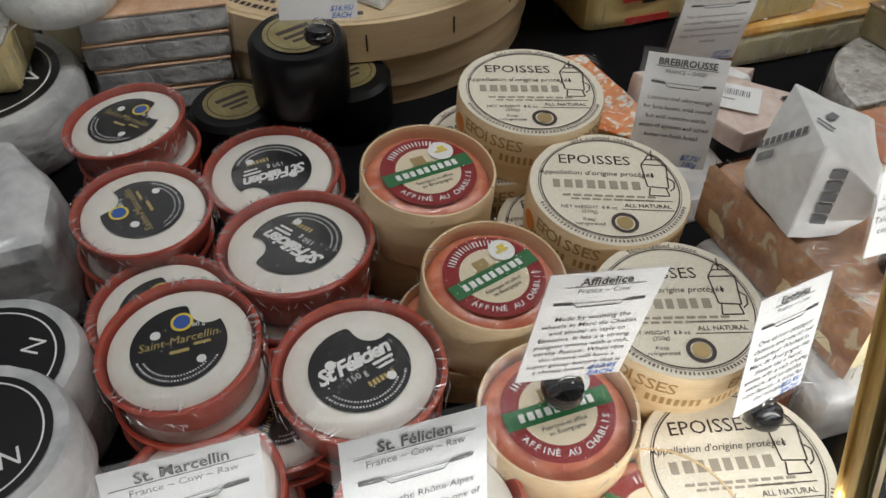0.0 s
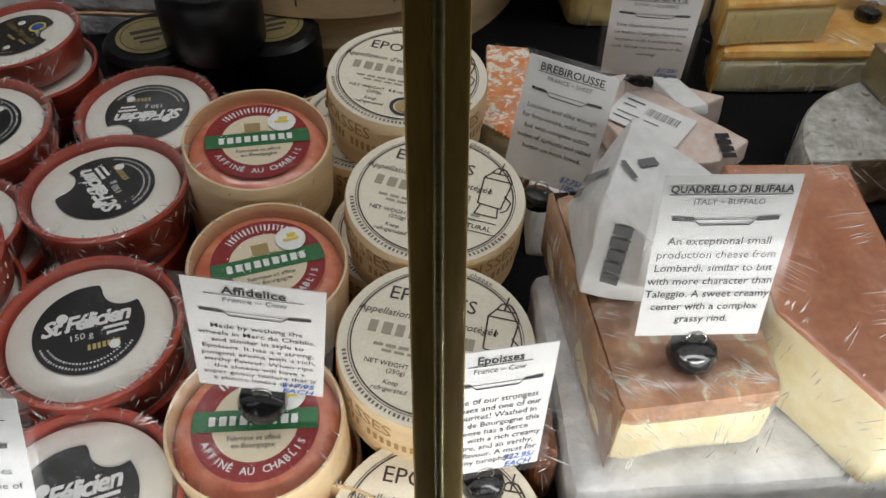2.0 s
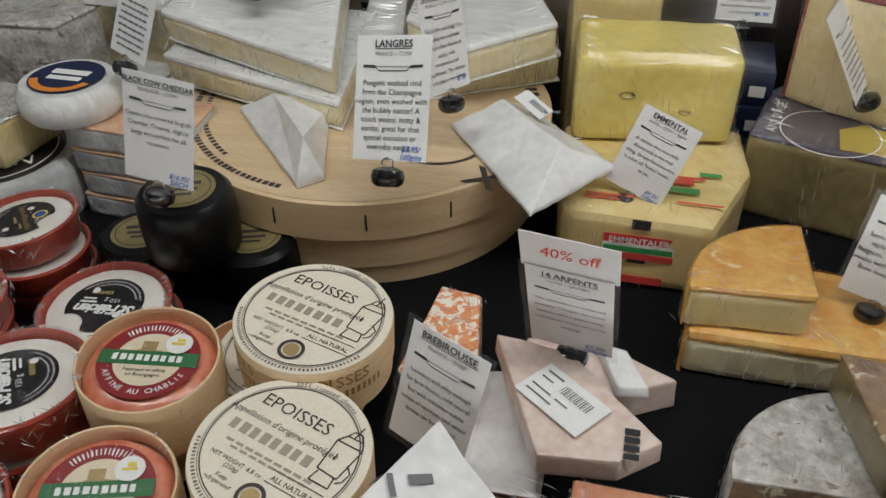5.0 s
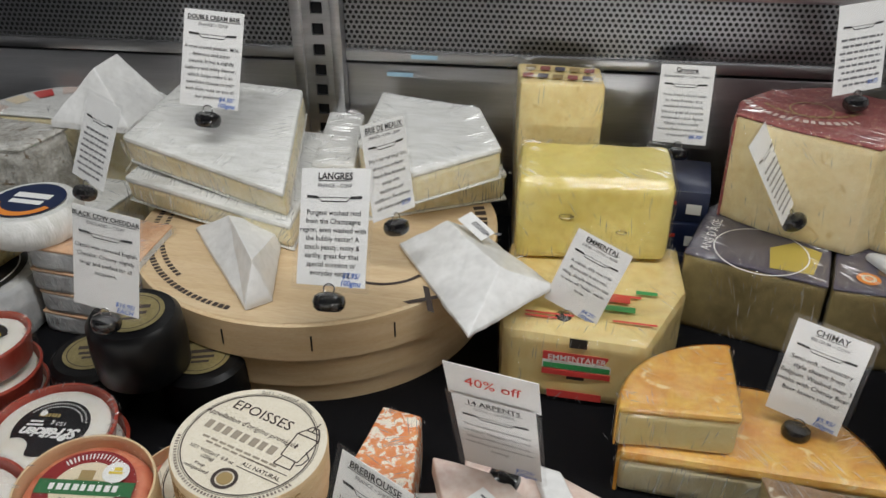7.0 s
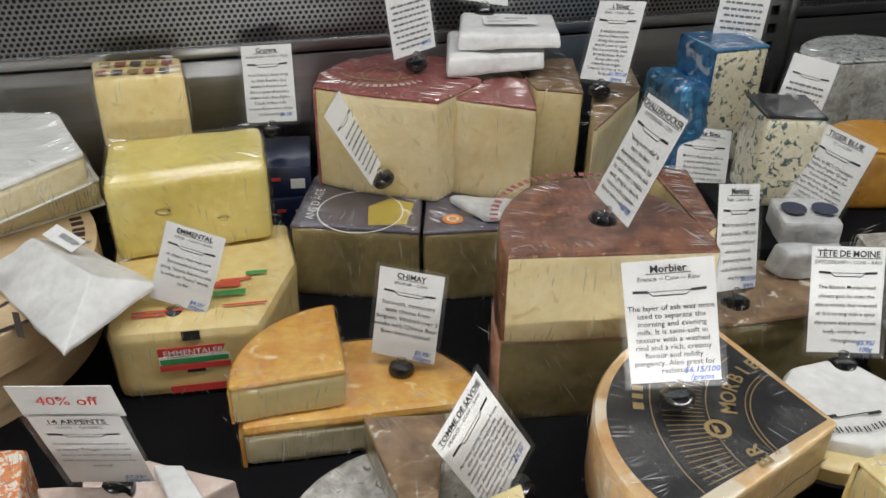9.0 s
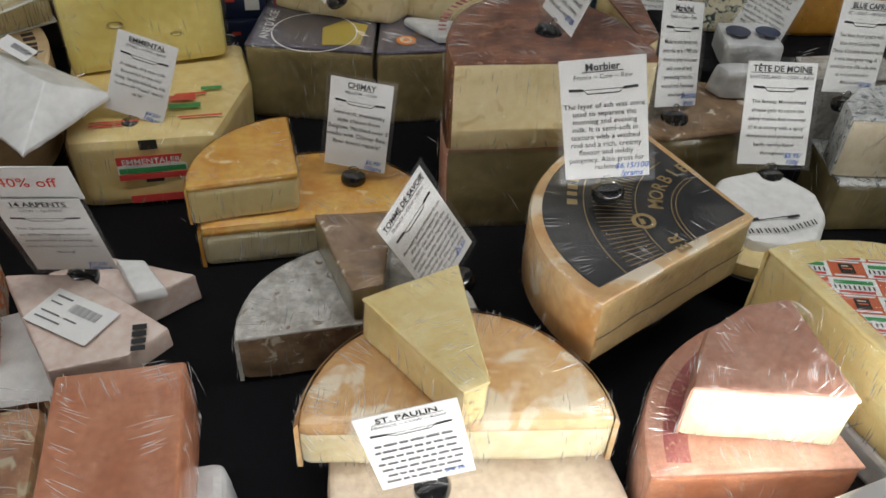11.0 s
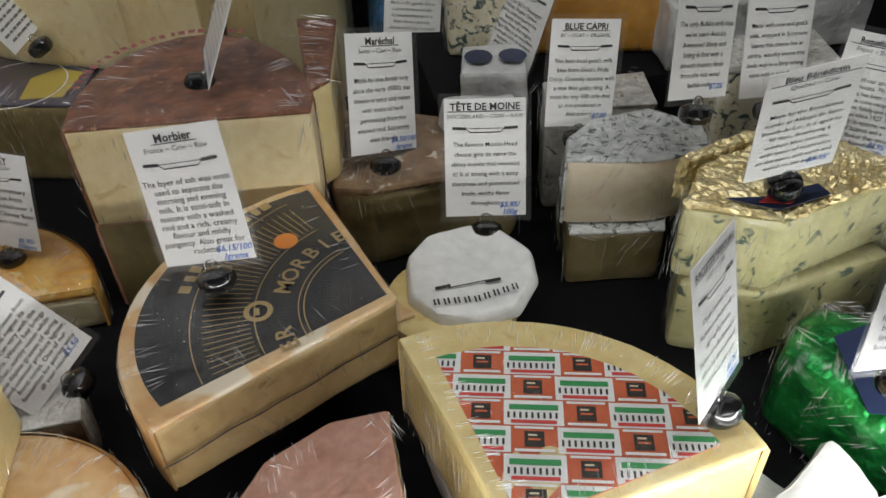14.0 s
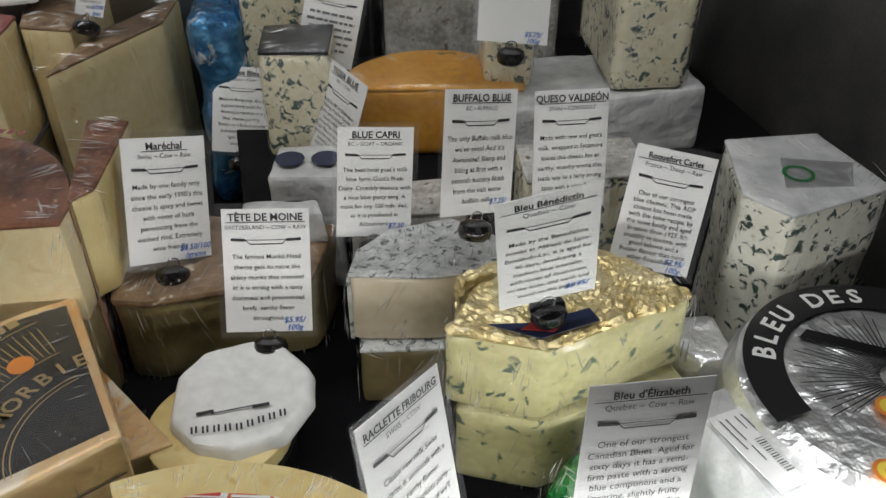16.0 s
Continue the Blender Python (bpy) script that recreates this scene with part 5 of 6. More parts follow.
emm = cut_cheese("emmental_block", [(0.355, 0.889), (0.487, 0.885), (0.523, 0.985), (0.517, 1.07), (0.34, 1.05)], 0.0, 0.076, M_EMM, None, "large block of pale emmental with red and green print", bevel=0.009, wobble=0.0012)
for i, (mat, z0, hh, wd) in enumerate(((M_REDPRT, 0.052, 0.009, 0.062), (M_WHITEPRT, 0.043, 0.009, 0.062), (M_GREENPRT, 0.0435, 0.0055, 0.06), (M_REDPRT, 0.036, 0.006, 0.062), (M_REDPRT, 0.010, 0.008, 0.05))):
    part("print_band", box(wd, 0.0006, hh, 0, (-0.018, -0.0897 - i * 0.0003, z0 - 0.004)), mat, emm)
write("print", "EMMENTALER", 0.0085, M_WHITEPRT, emm, pose(-0.018, -0.0915, 0.0495, 90, 0, 0), thick=0.0001)
for x, z in ((-0.018, 0.064), (-0.018, 0.028)):
    part("stamp", box(0.016, 0.0006, 0.010, 0.0, (x, -0.090, z)), M_DARKPRT, emm)
part("print_line", bars([(-0.07, -0.062, 0.045, 0.003), (-0.07, -0.068, 0.03, 0.003), (0.01, -0.062, 0.04, 0.003), (0.005, -0.02, 0.03, 0.004), (0.0, -0.03, 0.025, 0.01)], 0.0782), M_REDPRT, emm)
part("print_line", bars([(0.0, -0.045, 0.03, 0.009), (0.03, -0.012, 0.02, 0.006)], 0.0784), M_GREENPRT, emm)
yel = cut_cheese("yellow_cheese_block", [(0.351, 1.007), (0.503, 1.028), (0.496, 1.128), (0.341, 1.108)], 0.0775, 0.166, M_YELLOW, None, "deep yellow wrapped block with a few holes", bevel=0.008, wobble=0.0015)
# shallow holes; their dull gold colour stands in for the shade inside
for hx, hz, hr in ((0.40, 0.128, 0.0042), (0.455, 0.112, 0.003), (0.362, 0.142, 0.003)):
    hole = part("hole", lathe([(0, -0.002), (hr * 0.6, -0.0012), (hr, 0.0), (hr * 1.25, 0.0006)], 14), M_GOLDLBL, yel, "small hole with its shade put into the colour")
    hole.matrix_basis = pose(hx - yel.location.x, 1.007 + (hx - 0.351) * 0.138 - 0.0006 - yel.location.y, hz - 0.0775, 90, 0, 5) @ Matrix.Diagonal((1.5, 0.6, 1, 1))
tall = cut_cheese("tall_gruyere_block", [(0.334, 1.13), (0.424, 1.137), (0.415, 1.198), (0.322, 1.196)], 0.0, 0.222, M_PALE, None, "tall pale block with coloured print on top", bevel=0.004, dense=1.8)
cols = (M_REDRIND, M_PURPLE, M_GOLDLINE)
for i in range(10):
    part("print_mark", box(0.011, 0.012, 0.0005, 0, (-0.034 + (i % 5) * 0.016, -0.016 + (i // 5) * 0.025, 0.2235)), cols[i % 3], tall)

for k in range(3):
    bx = thing("butter_box", pose(0.522, 1.16 + 0.004 * k, 0.038 * k, 0, 0, 5 - 4 * k), "small dark blue printed carton in a stack", "carton", "dark cartons")
    part("carton", box(0.055, 0.085, 0.037, 0.0015), M_NAVY, bx)
    part("label_panel", box(0.016, 0.0006, 0.012, 0, (0.012, -0.0433, 0.01)), M_WHITEPRT, bx)
    part("print", box(0.01, 0.0006, 0.004, 0, (-0.012, -0.0433, 0.02)), M_REDPRT, bx)

# chimay half wheel and the quarter on it
cut_cheese("monastery_cheese_half", sector(0.572, 0.785, 0.104, 0, 180, 24), 0.0, 0.045, M_BRIEPASTE, M_ORANGE, "half wheel of orange-rinded monastery cheese", edge=(0, 24), bevel=0.008, top=0.012, dense=1.8)
cut_cheese("monastery_cheese_quarter", sector(0.557, 0.796, 0.094, 92, 184, 14), 0.0455, 0.086, M_PALE, M_ORANGE, "wedge of orange-rinded monastery cheese on the half wheel", edge=(1, 15), bevel=0.006, top=0.006)

# tomme
cut_cheese("tomme_half", sector(0.588, 0.65, 0.092, 0, 182, 22), 0.0, 0.047, M_BROWNRIND, M_GREYRIND, "half wheel of tomme with a grey mouldy rind", edge=(0, 22), bevel=0.006, wobble=0.0015)
cut_cheese("tomme_wedge", [(0.565, 0.742), (0.628, 0.735), (0.607, 0.652), (0.583, 0.648)], 0.0475, 0.082, M_GREYPASTE, M_BROWNRIND, "wrapped wedge of tomme with a brown crust", bevel=0.004, wobble=0.0015)

# brebirousse and the reduced wedges
cut_cheese("brebirousse_piece", [(0.272, 0.79), (0.306, 0.785), (0.322, 0.68), (0.292, 0.662), (0.262, 0.69)], 0.0, 0.05, M_BRIEPASTE, M_BREB, "wrapped piece of orange and white sheep cheese", bevel=0.007, wobble=0.002, edge=(0, 3))
parcel("paper_sheet_parcel", [(0.30, 0.735), (0.375, 0.75), (0.38, 0.60), (0.29, 0.60)], 0.0, 0.02, "flat sheet of white wrapping paper under the wedges", bevel=0.003, wobble=0.002)
parcel("reduced_wedge", [(0.345, 0.768), (0.395, 0.78), (0.467, 0.745), (0.36, 0.685)], 0.0, 0.03, "pink-rinded wedge in a pale paper band", M_PINKPAPER, bevel=0.0025, wobble=0.001, taper=0.97)
parcel("reduced_wedge", [(0.326, 0.735), (0.385, 0.725), (0.453, 0.655), (0.425, 0.632), (0.372, 0.626)], 0.0405, 0.06, "pink-rinded wedge with a white till label", M_PINKPAPER, bevel=0.002, wobble=0.001, taper=0.98, sticker=(-0.009, 0.002, -38, 0.058, 0.036), print_rows=[(0.034, -0.040 + i * 0.007, 0.010, 0.005) for i in range(4)])
parcel("paper_sheet_parcel", [(0.40, 0.765), (0.425, 0.76), (0.445, 0.72), (0.42, 0.715)], 0.0305, 0.04, "folded white paper with black print between the wedges", bevel=0.002, wobble=0.001)

# quadrello, its neighbour and the parcels below
parcel("paper_stack", [(0.283, 0.545), (0.49, 0.545), (0.492, 0.402), (0.29, 0.393)], 0.0, 0.049, "white printed paper parcel under the square cheeses", M_BAG, taper=0.98, bevel=0.008)
cut_cheese("quadrello_block", [(0.293, 0.558), (0.392, 0.562), (0.393, 0.418), (0.309, 0.408)], 0.050, 0.105, M_BRIEPASTE, M_QUADRIND, "square washed-rind buffalo cheese in tight film", edge=(3, 5), bevel=0.011, wobble=0.002, top=0.020, dense=1.8)
cut_cheese("pink_rind_block", [(0.398, 0.572), (0.472, 0.571), (0.468, 0.399), (0.437, 0.395), (0.397, 0.462)], 0.050, 0.112, M_BRIEPASTE, M_PINK, "cut square cheese with a smooth pink-orange rind", edge=(0, 2), bevel=0.004, dense=1.8)


def paper_hull(name, pts, base, label):
    """A parcel folded from stiff paper: flat faces between a few sharp corners, slightly buckled."""
    ob = thing(name, P(*base), label, "wrapped cheese", "paper parcels")
    bm = bmesh.new()
    for x, y, z in pts:
        bm.verts.new((x - base[0], y - base[1], z - base[2]))
    bmesh.ops.convex_hull(bm, input=bm.verts[:])
    bmesh.ops.bevel(bm, geom=bm.edges[:], offset=0.0007, segments=1, affect="EDGES", clamp_overlap=True)
    bmesh.ops.triangulate(bm, faces=bm.faces[:])
    for _ in range(4):
        long = [e for e in bm.edges if e.calc_length() > 0.009]
        if long:
            bmesh.ops.subdivide_edges(bm, edges=long, cuts=1)
            bmesh.ops.triangulate(bm, faces=[f for f in bm.faces if len(f.verts) > 3])
    bm.normal_update()
    for v in bm.verts:
        v.co += v.normal * (noise.noise(v.co * 45) * 0.0012 + noise.noise(v.co * 130) * 0.0005)
    bm.normal_update()
    part("paper", smooth(bm, 22), M_PARCEL, ob)
    return ob


def on_face(a, b, c, lift=0.0016):
    """A frame on the plane of three corners: origin a, x towards b, y on the side of c, lifted off the plane."""
    a, b, c = Vector(a), Vector(b), Vector(c)
    ex = (b - a).normalized()
    n = ex.cross(c - a).normalized()
    m = Matrix((ex, n.cross(ex), n)).transposed().to_4x4()
    m.translation = a + n * lift
    return m


V1, V2, V3, V4, V5, V6 = (0.299, 0.479, 0.1075), (0.302, 0.481, 0.176), (0.298, 0.532, 0.120), (0.329, 0.548, 0.169), (0.366, 0.514, 0.157), (0.346, 0.462, 0.135)
PB = (0.325, 0.51, 0.1065)
pyr = paper_hull("pyramid_parcel", [V1, V2, V3, V4, V5, V6, (0.33, 0.472, 0.1068), (0.358, 0.515, 0.1068), (0.325, 0.545, 0.1068), (0.30, 0.53, 0.1068)], PB, "pointed paper parcel with black print on the square cheese")
back = Matrix.Translation([-q for q in PB])
part("maker_print", bars([(0.014 + k * 0.0085, 0.008, 0.0065, 0.009) for k in range(5)], 0), M_GREYINK, pyr).matrix_basis = back @ on_face(V2, V1, V6)
part("maker_print", bars([(0.010 + k * 0.006, 0.012, 0.0045, 0.005) for k in range(8)], 0), M_GREYINK, pyr).matrix_basis = back @ on_face(V3, V2, V4)
part("maker_print", bars([(0.022, 0.006, 0.003, 0.012), (0.032, 0.012, 0.012, 0.005)], 0), M_GREYINK, pyr).matrix_basis = back @ on_face(V2, V5, V4)
part("barcode", bars([(0.012 + k * 0.0012, 0.002, 0.0006 + 0.0003 * (k % 2), 0.006) for k in range(14)], 0), M_INK, pyr).matrix_basis = back @ on_face(V3, V2, V4)

cut_cheese("dark_wrapped_piece", [(0.270, 0.475), (0.286, 0.478), (0.288, 0.415), (0.274, 0.412)], 0.0, 0.05, M_COPPER, None, "small dark brown wrapped piece beside the square cheese", bevel=0.005)

# st paulin half wheel
parcel("printed_parcel", [(0.55, 0.55), (0.74, 0.545), (0.745, 0.455), (0.545, 0.455)], 0.0, 0.029, "brown printed paper parcel under the half wheel", surf("kraft_print_paper", (0.50, 0.40, 0.30), (0.62, 0.53, 0.42), 30, 0.5, 0.2, 150, coat=0.5), taper=0.98)
cut_cheese("pale_half_wheel", sector(0.635, 0.524, 0.103, -9, 171, 24), 0.0295, 0.075, M_BRIEPASTE, M_TAN, "wrapped half wheel with a tan-orange rind", edge=(0, 24), bevel=0.010, wobble=0.0014, top=0.014, dense=1.8)
cut_cheese("pale_wedge", [(0.585, 0.607), (0.657, 0.630), (0.652, 0.522), (0.634, 0.516)], 0.0755, 0.113, M_PALE, M_PALE, "thin pale wedge lying on the half wheel", bevel=0.004, wobble=0.0014)

# pink wedge on a red-labelled wheel
pw = cut_cheese("pink_quarter_wheel", sector(0.885, 0.452, 0.14, 95, 172, 16), 0.0, 0.062, M_PINK, M_DUSTPINK, "wrapped quarter wheel with a pink rind under a wedge", edge=(1, 17), bevel=0.006)
part("label_band", ring(0.112, 0.128, 0.0626, 24, 100, 168), M_REDRIND, pw, "dark red printed band").location = (0.885 - pw.location.x, 0.452 - pw.location.y, 0)
cut_cheese("pink_wedge", [(0.774, 0.497), (0.872, 0.468), (0.875, 0.558), (0.842, 0.558), (0.805, 0.54)], 0.0635, 0.111, M_BRIEPASTE, M_DUSTPINK, "wrapped wedge with a dusty pink rind", bevel=0.004, edge=(2, 5), dense=1.8)

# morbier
# the dark paste carries the shadow under the morbier in its colour
cut_cheese("shaded_under_wheel", sector(0.915, 0.690, 0.158, 112, 203, 18, sy=0.66), 0.0, 0.049, M_GREYPASTE, M_TAN, "wrapped quarter wheel under the morbier", edge=(1, 19), bevel=0.006)
MX, MY, MR = 0.897, 0.648, 0.176
mo = cut_cheese("morbier_quarter", sector(MX, MY, MR, 103, 210, 20, sy=0.82), 0.0495, 0.110, M_MORBIER, M_TAN, "morbier quarter wheel with dark printed top and ash line", edge=(1, 21), bevel=0.004, dense=0.8)
mcx, mcy = mo.location.x, mo.location.y
top_lab = part("printed_top", prism([(x - mcx, y - mcy) for x, y in sector(MX - 0.006, MY + 0.004, MR * 0.91, 104, 207, 20, sy=0.82)], 0.0606, 0.0614), M_MORBTOP, mo, "dark printed paper top with gold lettering")
ASH = 205.6
ash = [(MX + MR * 0.02 * math.cos(radians(ASH)), MY + MR * 0.02 * math.sin(radians(ASH))), (MX + MR * 0.97 * math.cos(radians(ASH)), MY + MR * 0.97 * math.sin(radians(ASH)))]
(ax0, ay0), (ax1, ay1) = ash
nrm = Vector((math.sin(radians(ASH)), -math.cos(radians(ASH)))) * 0.0022
ab = bmesh.new()
prev = None
for i in range(25):
    f = i / 24
    x, y = ax0 + (ax1 - ax0) * f - mcx - nrm.x, ay0 + (ay1 - ay0) * f - mcy - nrm.y
    z = 0.030 + 0.0025 * noise.noise(Vector((f * 6, 2, 0)))
    w = 0.0007 + 0.0008 * abs(noise.noise(Vector((f * 15, 5, 0))))
    cur = (ab.verts.new((x, y, z - w)), ab.verts.new((x, y, z + w)))
    if prev:
        ab.faces.new((prev[0], cur[0], cur[1], prev[1]))
    prev = cur
part("ash_line", ab, M_ASH, mo, "thin uneven line of grey ash")
for rr in (0.34, 0.36, 0.52, 0.75):
    part("gold_ring", ring(MR * rr, MR * rr + 0.0008, 0.0616, 40, 118, 200), M_GOLDLINE, top_lab).location = (MX - mcx, MY - mcy, 0)
rays = bmesh.new()
for k in range(34):
    a = radians(119 + k * 2.4)
    d = Vector((-math.sin(a), math.cos(a))) * 0.00035
    p0, p1 = Vector((math.cos(a), math.sin(a))) * MR * 0.54, Vector((math.cos(a), math.sin(a))) * MR * 0.71
    rays.faces.new([rays.verts.new((q.x, q.y, 0.0619)) for q in (p0 + d, p1 + d, p1 - d, p0 - d)])
part("gold_rays", rays, M_GOLDLINE, top_lab).location = (MX - mcx, MY - mcy, 0)
aw = arc_write("name", "MORBIE", MR * 0.40, 0.0619, 136, 0.0165, M_GOLDLINE, top_lab, thick=0.0003, spread=1.12)
aw.location = (MX - mcx, MY - mcy, 0)
part("seal", ring(0, 0.0085, 0.0619, 28), M_ORANGEINK, top_lab).location = (MX - 0.066 - mcx, MY + 0.074 - mcy, 0)
part("seal", ring(0.006, 0.0095, 0.0619, 28), M_GOLDLINE, top_lab).location = (MX - 0.089 - mcx, MY + 0.008 - mcy, 0)
part("seal_mark", name_bars(-0.003, -0.004, 0.006, 0.008, 1, 0.0619), M_GOLDLINE, top_lab).location = (MX - 0.089 - mcx, MY + 0.008 - mcy, 0)
arc_write("name_end", "ER", MR * 0.40, 0.0619, 196, 0.0165, M_GOLDLINE, top_lab, thick=0.0003).location = (MX - mcx, MY - mcy, 0)
part("print", arc_bars(MR * 0.78, 0.0619, 122, 165, 4, 0.008), M_GOLDLINE, top_lab).location = (MX - mcx, MY - mcy, 0)

# raclette
parcel("printed_carton", [(0.90, 0.60), (1.05, 0.60), (1.10, 0.53), (1.13, 0.475), (0.925, 0.450)], 0.0, 0.03, "flat white parcel with orange print under the raclette", M_BAG, taper=0.99)
parcel("white_paper_roll", [(0.935, 0.448), (1.155, 0.470), (1.150, 0.518), (1.085, 0.486), (0.945, 0.464)], 0.0305, 0.056, "white printed wrapping paper bunched behind the front rail", taper=0.96, wobble=0.004, bevel=0.008)
RX, RY = 0.924, 0.467
rac = cut_cheese("raclette_quarter", sector(RX, RY, 0.152, 8, 102, 20), 0.0305, 0.106, M_PALE, M_PALE, "thick quarter wheel of raclette with a chequered printed top", edge=(1, 21), bevel=0.006, dense=1.8)
rcx, rcy = rac.location.x, rac.location.y


def clipped(poly, hull):
    """The part of a polygon inside a convex, counter-clockwise hull."""
    out = poly
    for (x0, y0), (x1, y1) in zip(hull, hull[1:] + hull[:1]):
        src, out = out, []
        for (ax, ay), (bx, by) in zip(src, src[1:] + src[:1]):
            sa = (x1 - x0) * (ay - y0) - (y1 - y0) * (ax - x0)
            sb = (x1 - x0) * (by - y0) - (y1 - y0) * (bx - x0)
            if sa >= 0:
                out.append((ax, ay))
            if (sa >= 0) != (sb >= 0):
                k = sa / (sa - sb)
                out.append((ax + (bx - ax) * k, ay + (by - ay) * k))
        if len(out) < 3:
            return []
    return out


HULL = [(x - rcx, y - rcy) for x, y in sector(RX + 0.006, RY + 0.007, 0.121, 10, 99, 18)]
sheet = part("printed_sheet", prism(HULL, 0.0757, 0.0762), M_ORANGEPRT, rac, "orange and white chequered print with green bands")
TURN = radians(-16)


def tile(x0, y0, w, d, z, mat, name, under):
    """One printed block of the chequer, cut at the edge of the print."""
    q = [(x0, y0), (x0 + w, y0), (x0 + w, y0 + d), (x0, y0 + d)]
    q = [(RX - rcx + x * math.cos(TURN) - y * math.sin(TURN), RY - rcy + x * math.sin(TURN) + y * math.cos(TURN)) for x, y in q]
    q = clipped(q, HULL)
    if len(q) >= 3:
        return part(name, flat(q, z), mat, under)


for i in range(0, 8):
    for j in range(-3, 6):
        x0, y0 = j * 0.060 + (i % 2) * 0.030 - 0.006, i * 0.0185 - 0.004
        if tile(x0, y0, 0.034, 0.0175, 0.0766, M_WHITEPRT, "print_tile", sheet):
            tile(x0 + 0.003, y0 + 0.0105, 0.028, 0.0038, 0.0770, M_GREENPRT, "band", sheet)
            for q in range(9):
                tile(x0 + 0.002 + q * 0.0034, y0 + 0.0046, 0.0013, 0.0042, 0.0770, M_DARKPRT, "lettering", sheet)
            tile(x0 + 0.004, y0 + 0.0010, 0.026, 0.0024, 0.0770, M_REDPRT, "lettering", sheet)
        tile(x0 + 0.0415, y0 + 0.004, 0.011, 0.0105, 0.0766, M_DARKPRT, "stamp", sheet)
        tile(x0 + 0.0435, y0 + 0.008, 0.007, 0.0014, 0.0770, M_ORANGEPRT, "stamp_mark", sheet)
        tile(x0 + 0.0435, y0 + 0.011, 0.005, 0.0012, 0.0770, M_CREAM, "stamp_mark", sheet)
        tile(x0 + 0.036, y0 + 0.0008, 0.022, 0.0018, 0.0766, M_WHITEPRT, "lettering", sheet)
        tile(x0 + 0.036, y0 + 0.0160, 0.022, 0.0016, 0.0766, M_WHITEPRT, "lettering", sheet)

# tete de moine with a paper cap
tdm = thing("monks_head_cheese", P(0.946, 0.704, 0.0), "round pale cheese in a dark tin with a white paper cap", "cheese")
part("tin", lathe([(0, 0), (0.052, 0), (0.053, 0.03), (0.051, 0.032)], 48), M_WAX, tdm)
part("paste", lathe([(0.0505, 0.03), (0.0505, 0.044), (0.048, 0.046), (0, 0.046)], 48), M_PALE, tdm)
cap = part("paper_cap", prism([(0.054 * math.cos(radians(a)) * 1.02, 0.054 * math.sin(radians(a))) for a in (8, 50, 75, 118, 150, 196, 228, 262, 300, 340)], 0.046, 0.060, 0.004, 2, 0.0022, 0.92), M_PARCEL, tdm, "white paper cap with black print")
cap.matrix_basis = pose(0.019, 0.018, 0.001, 5, -2, 0)
part("maker_print", bars([(-0.034 + i * 0.0075 + q * 0.003, -0.036 + abs(i - 4) * 0.0011, 0.0014, 0.006) for i in range(9) for q in (0, 1)] + [(-0.02, -0.018, 0.03, 0.0012), (-0.03, -0.017, 0.012, 0.003), (0.008, -0.020, 0.012, 0.003)], 0.0625), M_INK, cap)

# challerhocker stack
CH = [(0.690, 0.806)] + [(0.777 - 0.089 * math.cos(radians(a)), 0.808 + 0.125 * math.sin(radians(a))) for a in range(0, 181, 12)] + [(0.862, 0.788)]
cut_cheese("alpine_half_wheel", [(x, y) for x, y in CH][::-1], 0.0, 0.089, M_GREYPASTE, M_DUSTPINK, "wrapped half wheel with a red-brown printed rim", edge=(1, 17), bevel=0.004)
ch = cut_cheese("alpine_half_wheel", [(x + 0.001, y - 0.002) for x, y in CH][::-1], 0.0895, 0.175, M_COMTE, M_COPPER, "half wheel of alpine cheese with a coppery printed rind", edge=(1, 17), bevel=0.004)
part("print_ring", arc_bars(0.082, 0.0866, 60, 175, 5.5, 0.007, 0.6), M_REDRIND, ch).location = (0.0, -0.02, 0)
cut_cheese("alpine_wedge", [(0.864, 0.814), (0.882, 0.828), (0.900, 0.93), (0.866, 0.94)], 0.0835, 0.175, M_PALE, M_COPPER, "upright wedge of alpine cheese in film", bevel=0.004)
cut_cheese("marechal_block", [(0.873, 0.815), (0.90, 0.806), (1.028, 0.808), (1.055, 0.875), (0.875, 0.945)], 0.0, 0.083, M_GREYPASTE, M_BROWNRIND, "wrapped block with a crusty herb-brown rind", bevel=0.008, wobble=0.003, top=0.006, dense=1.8)

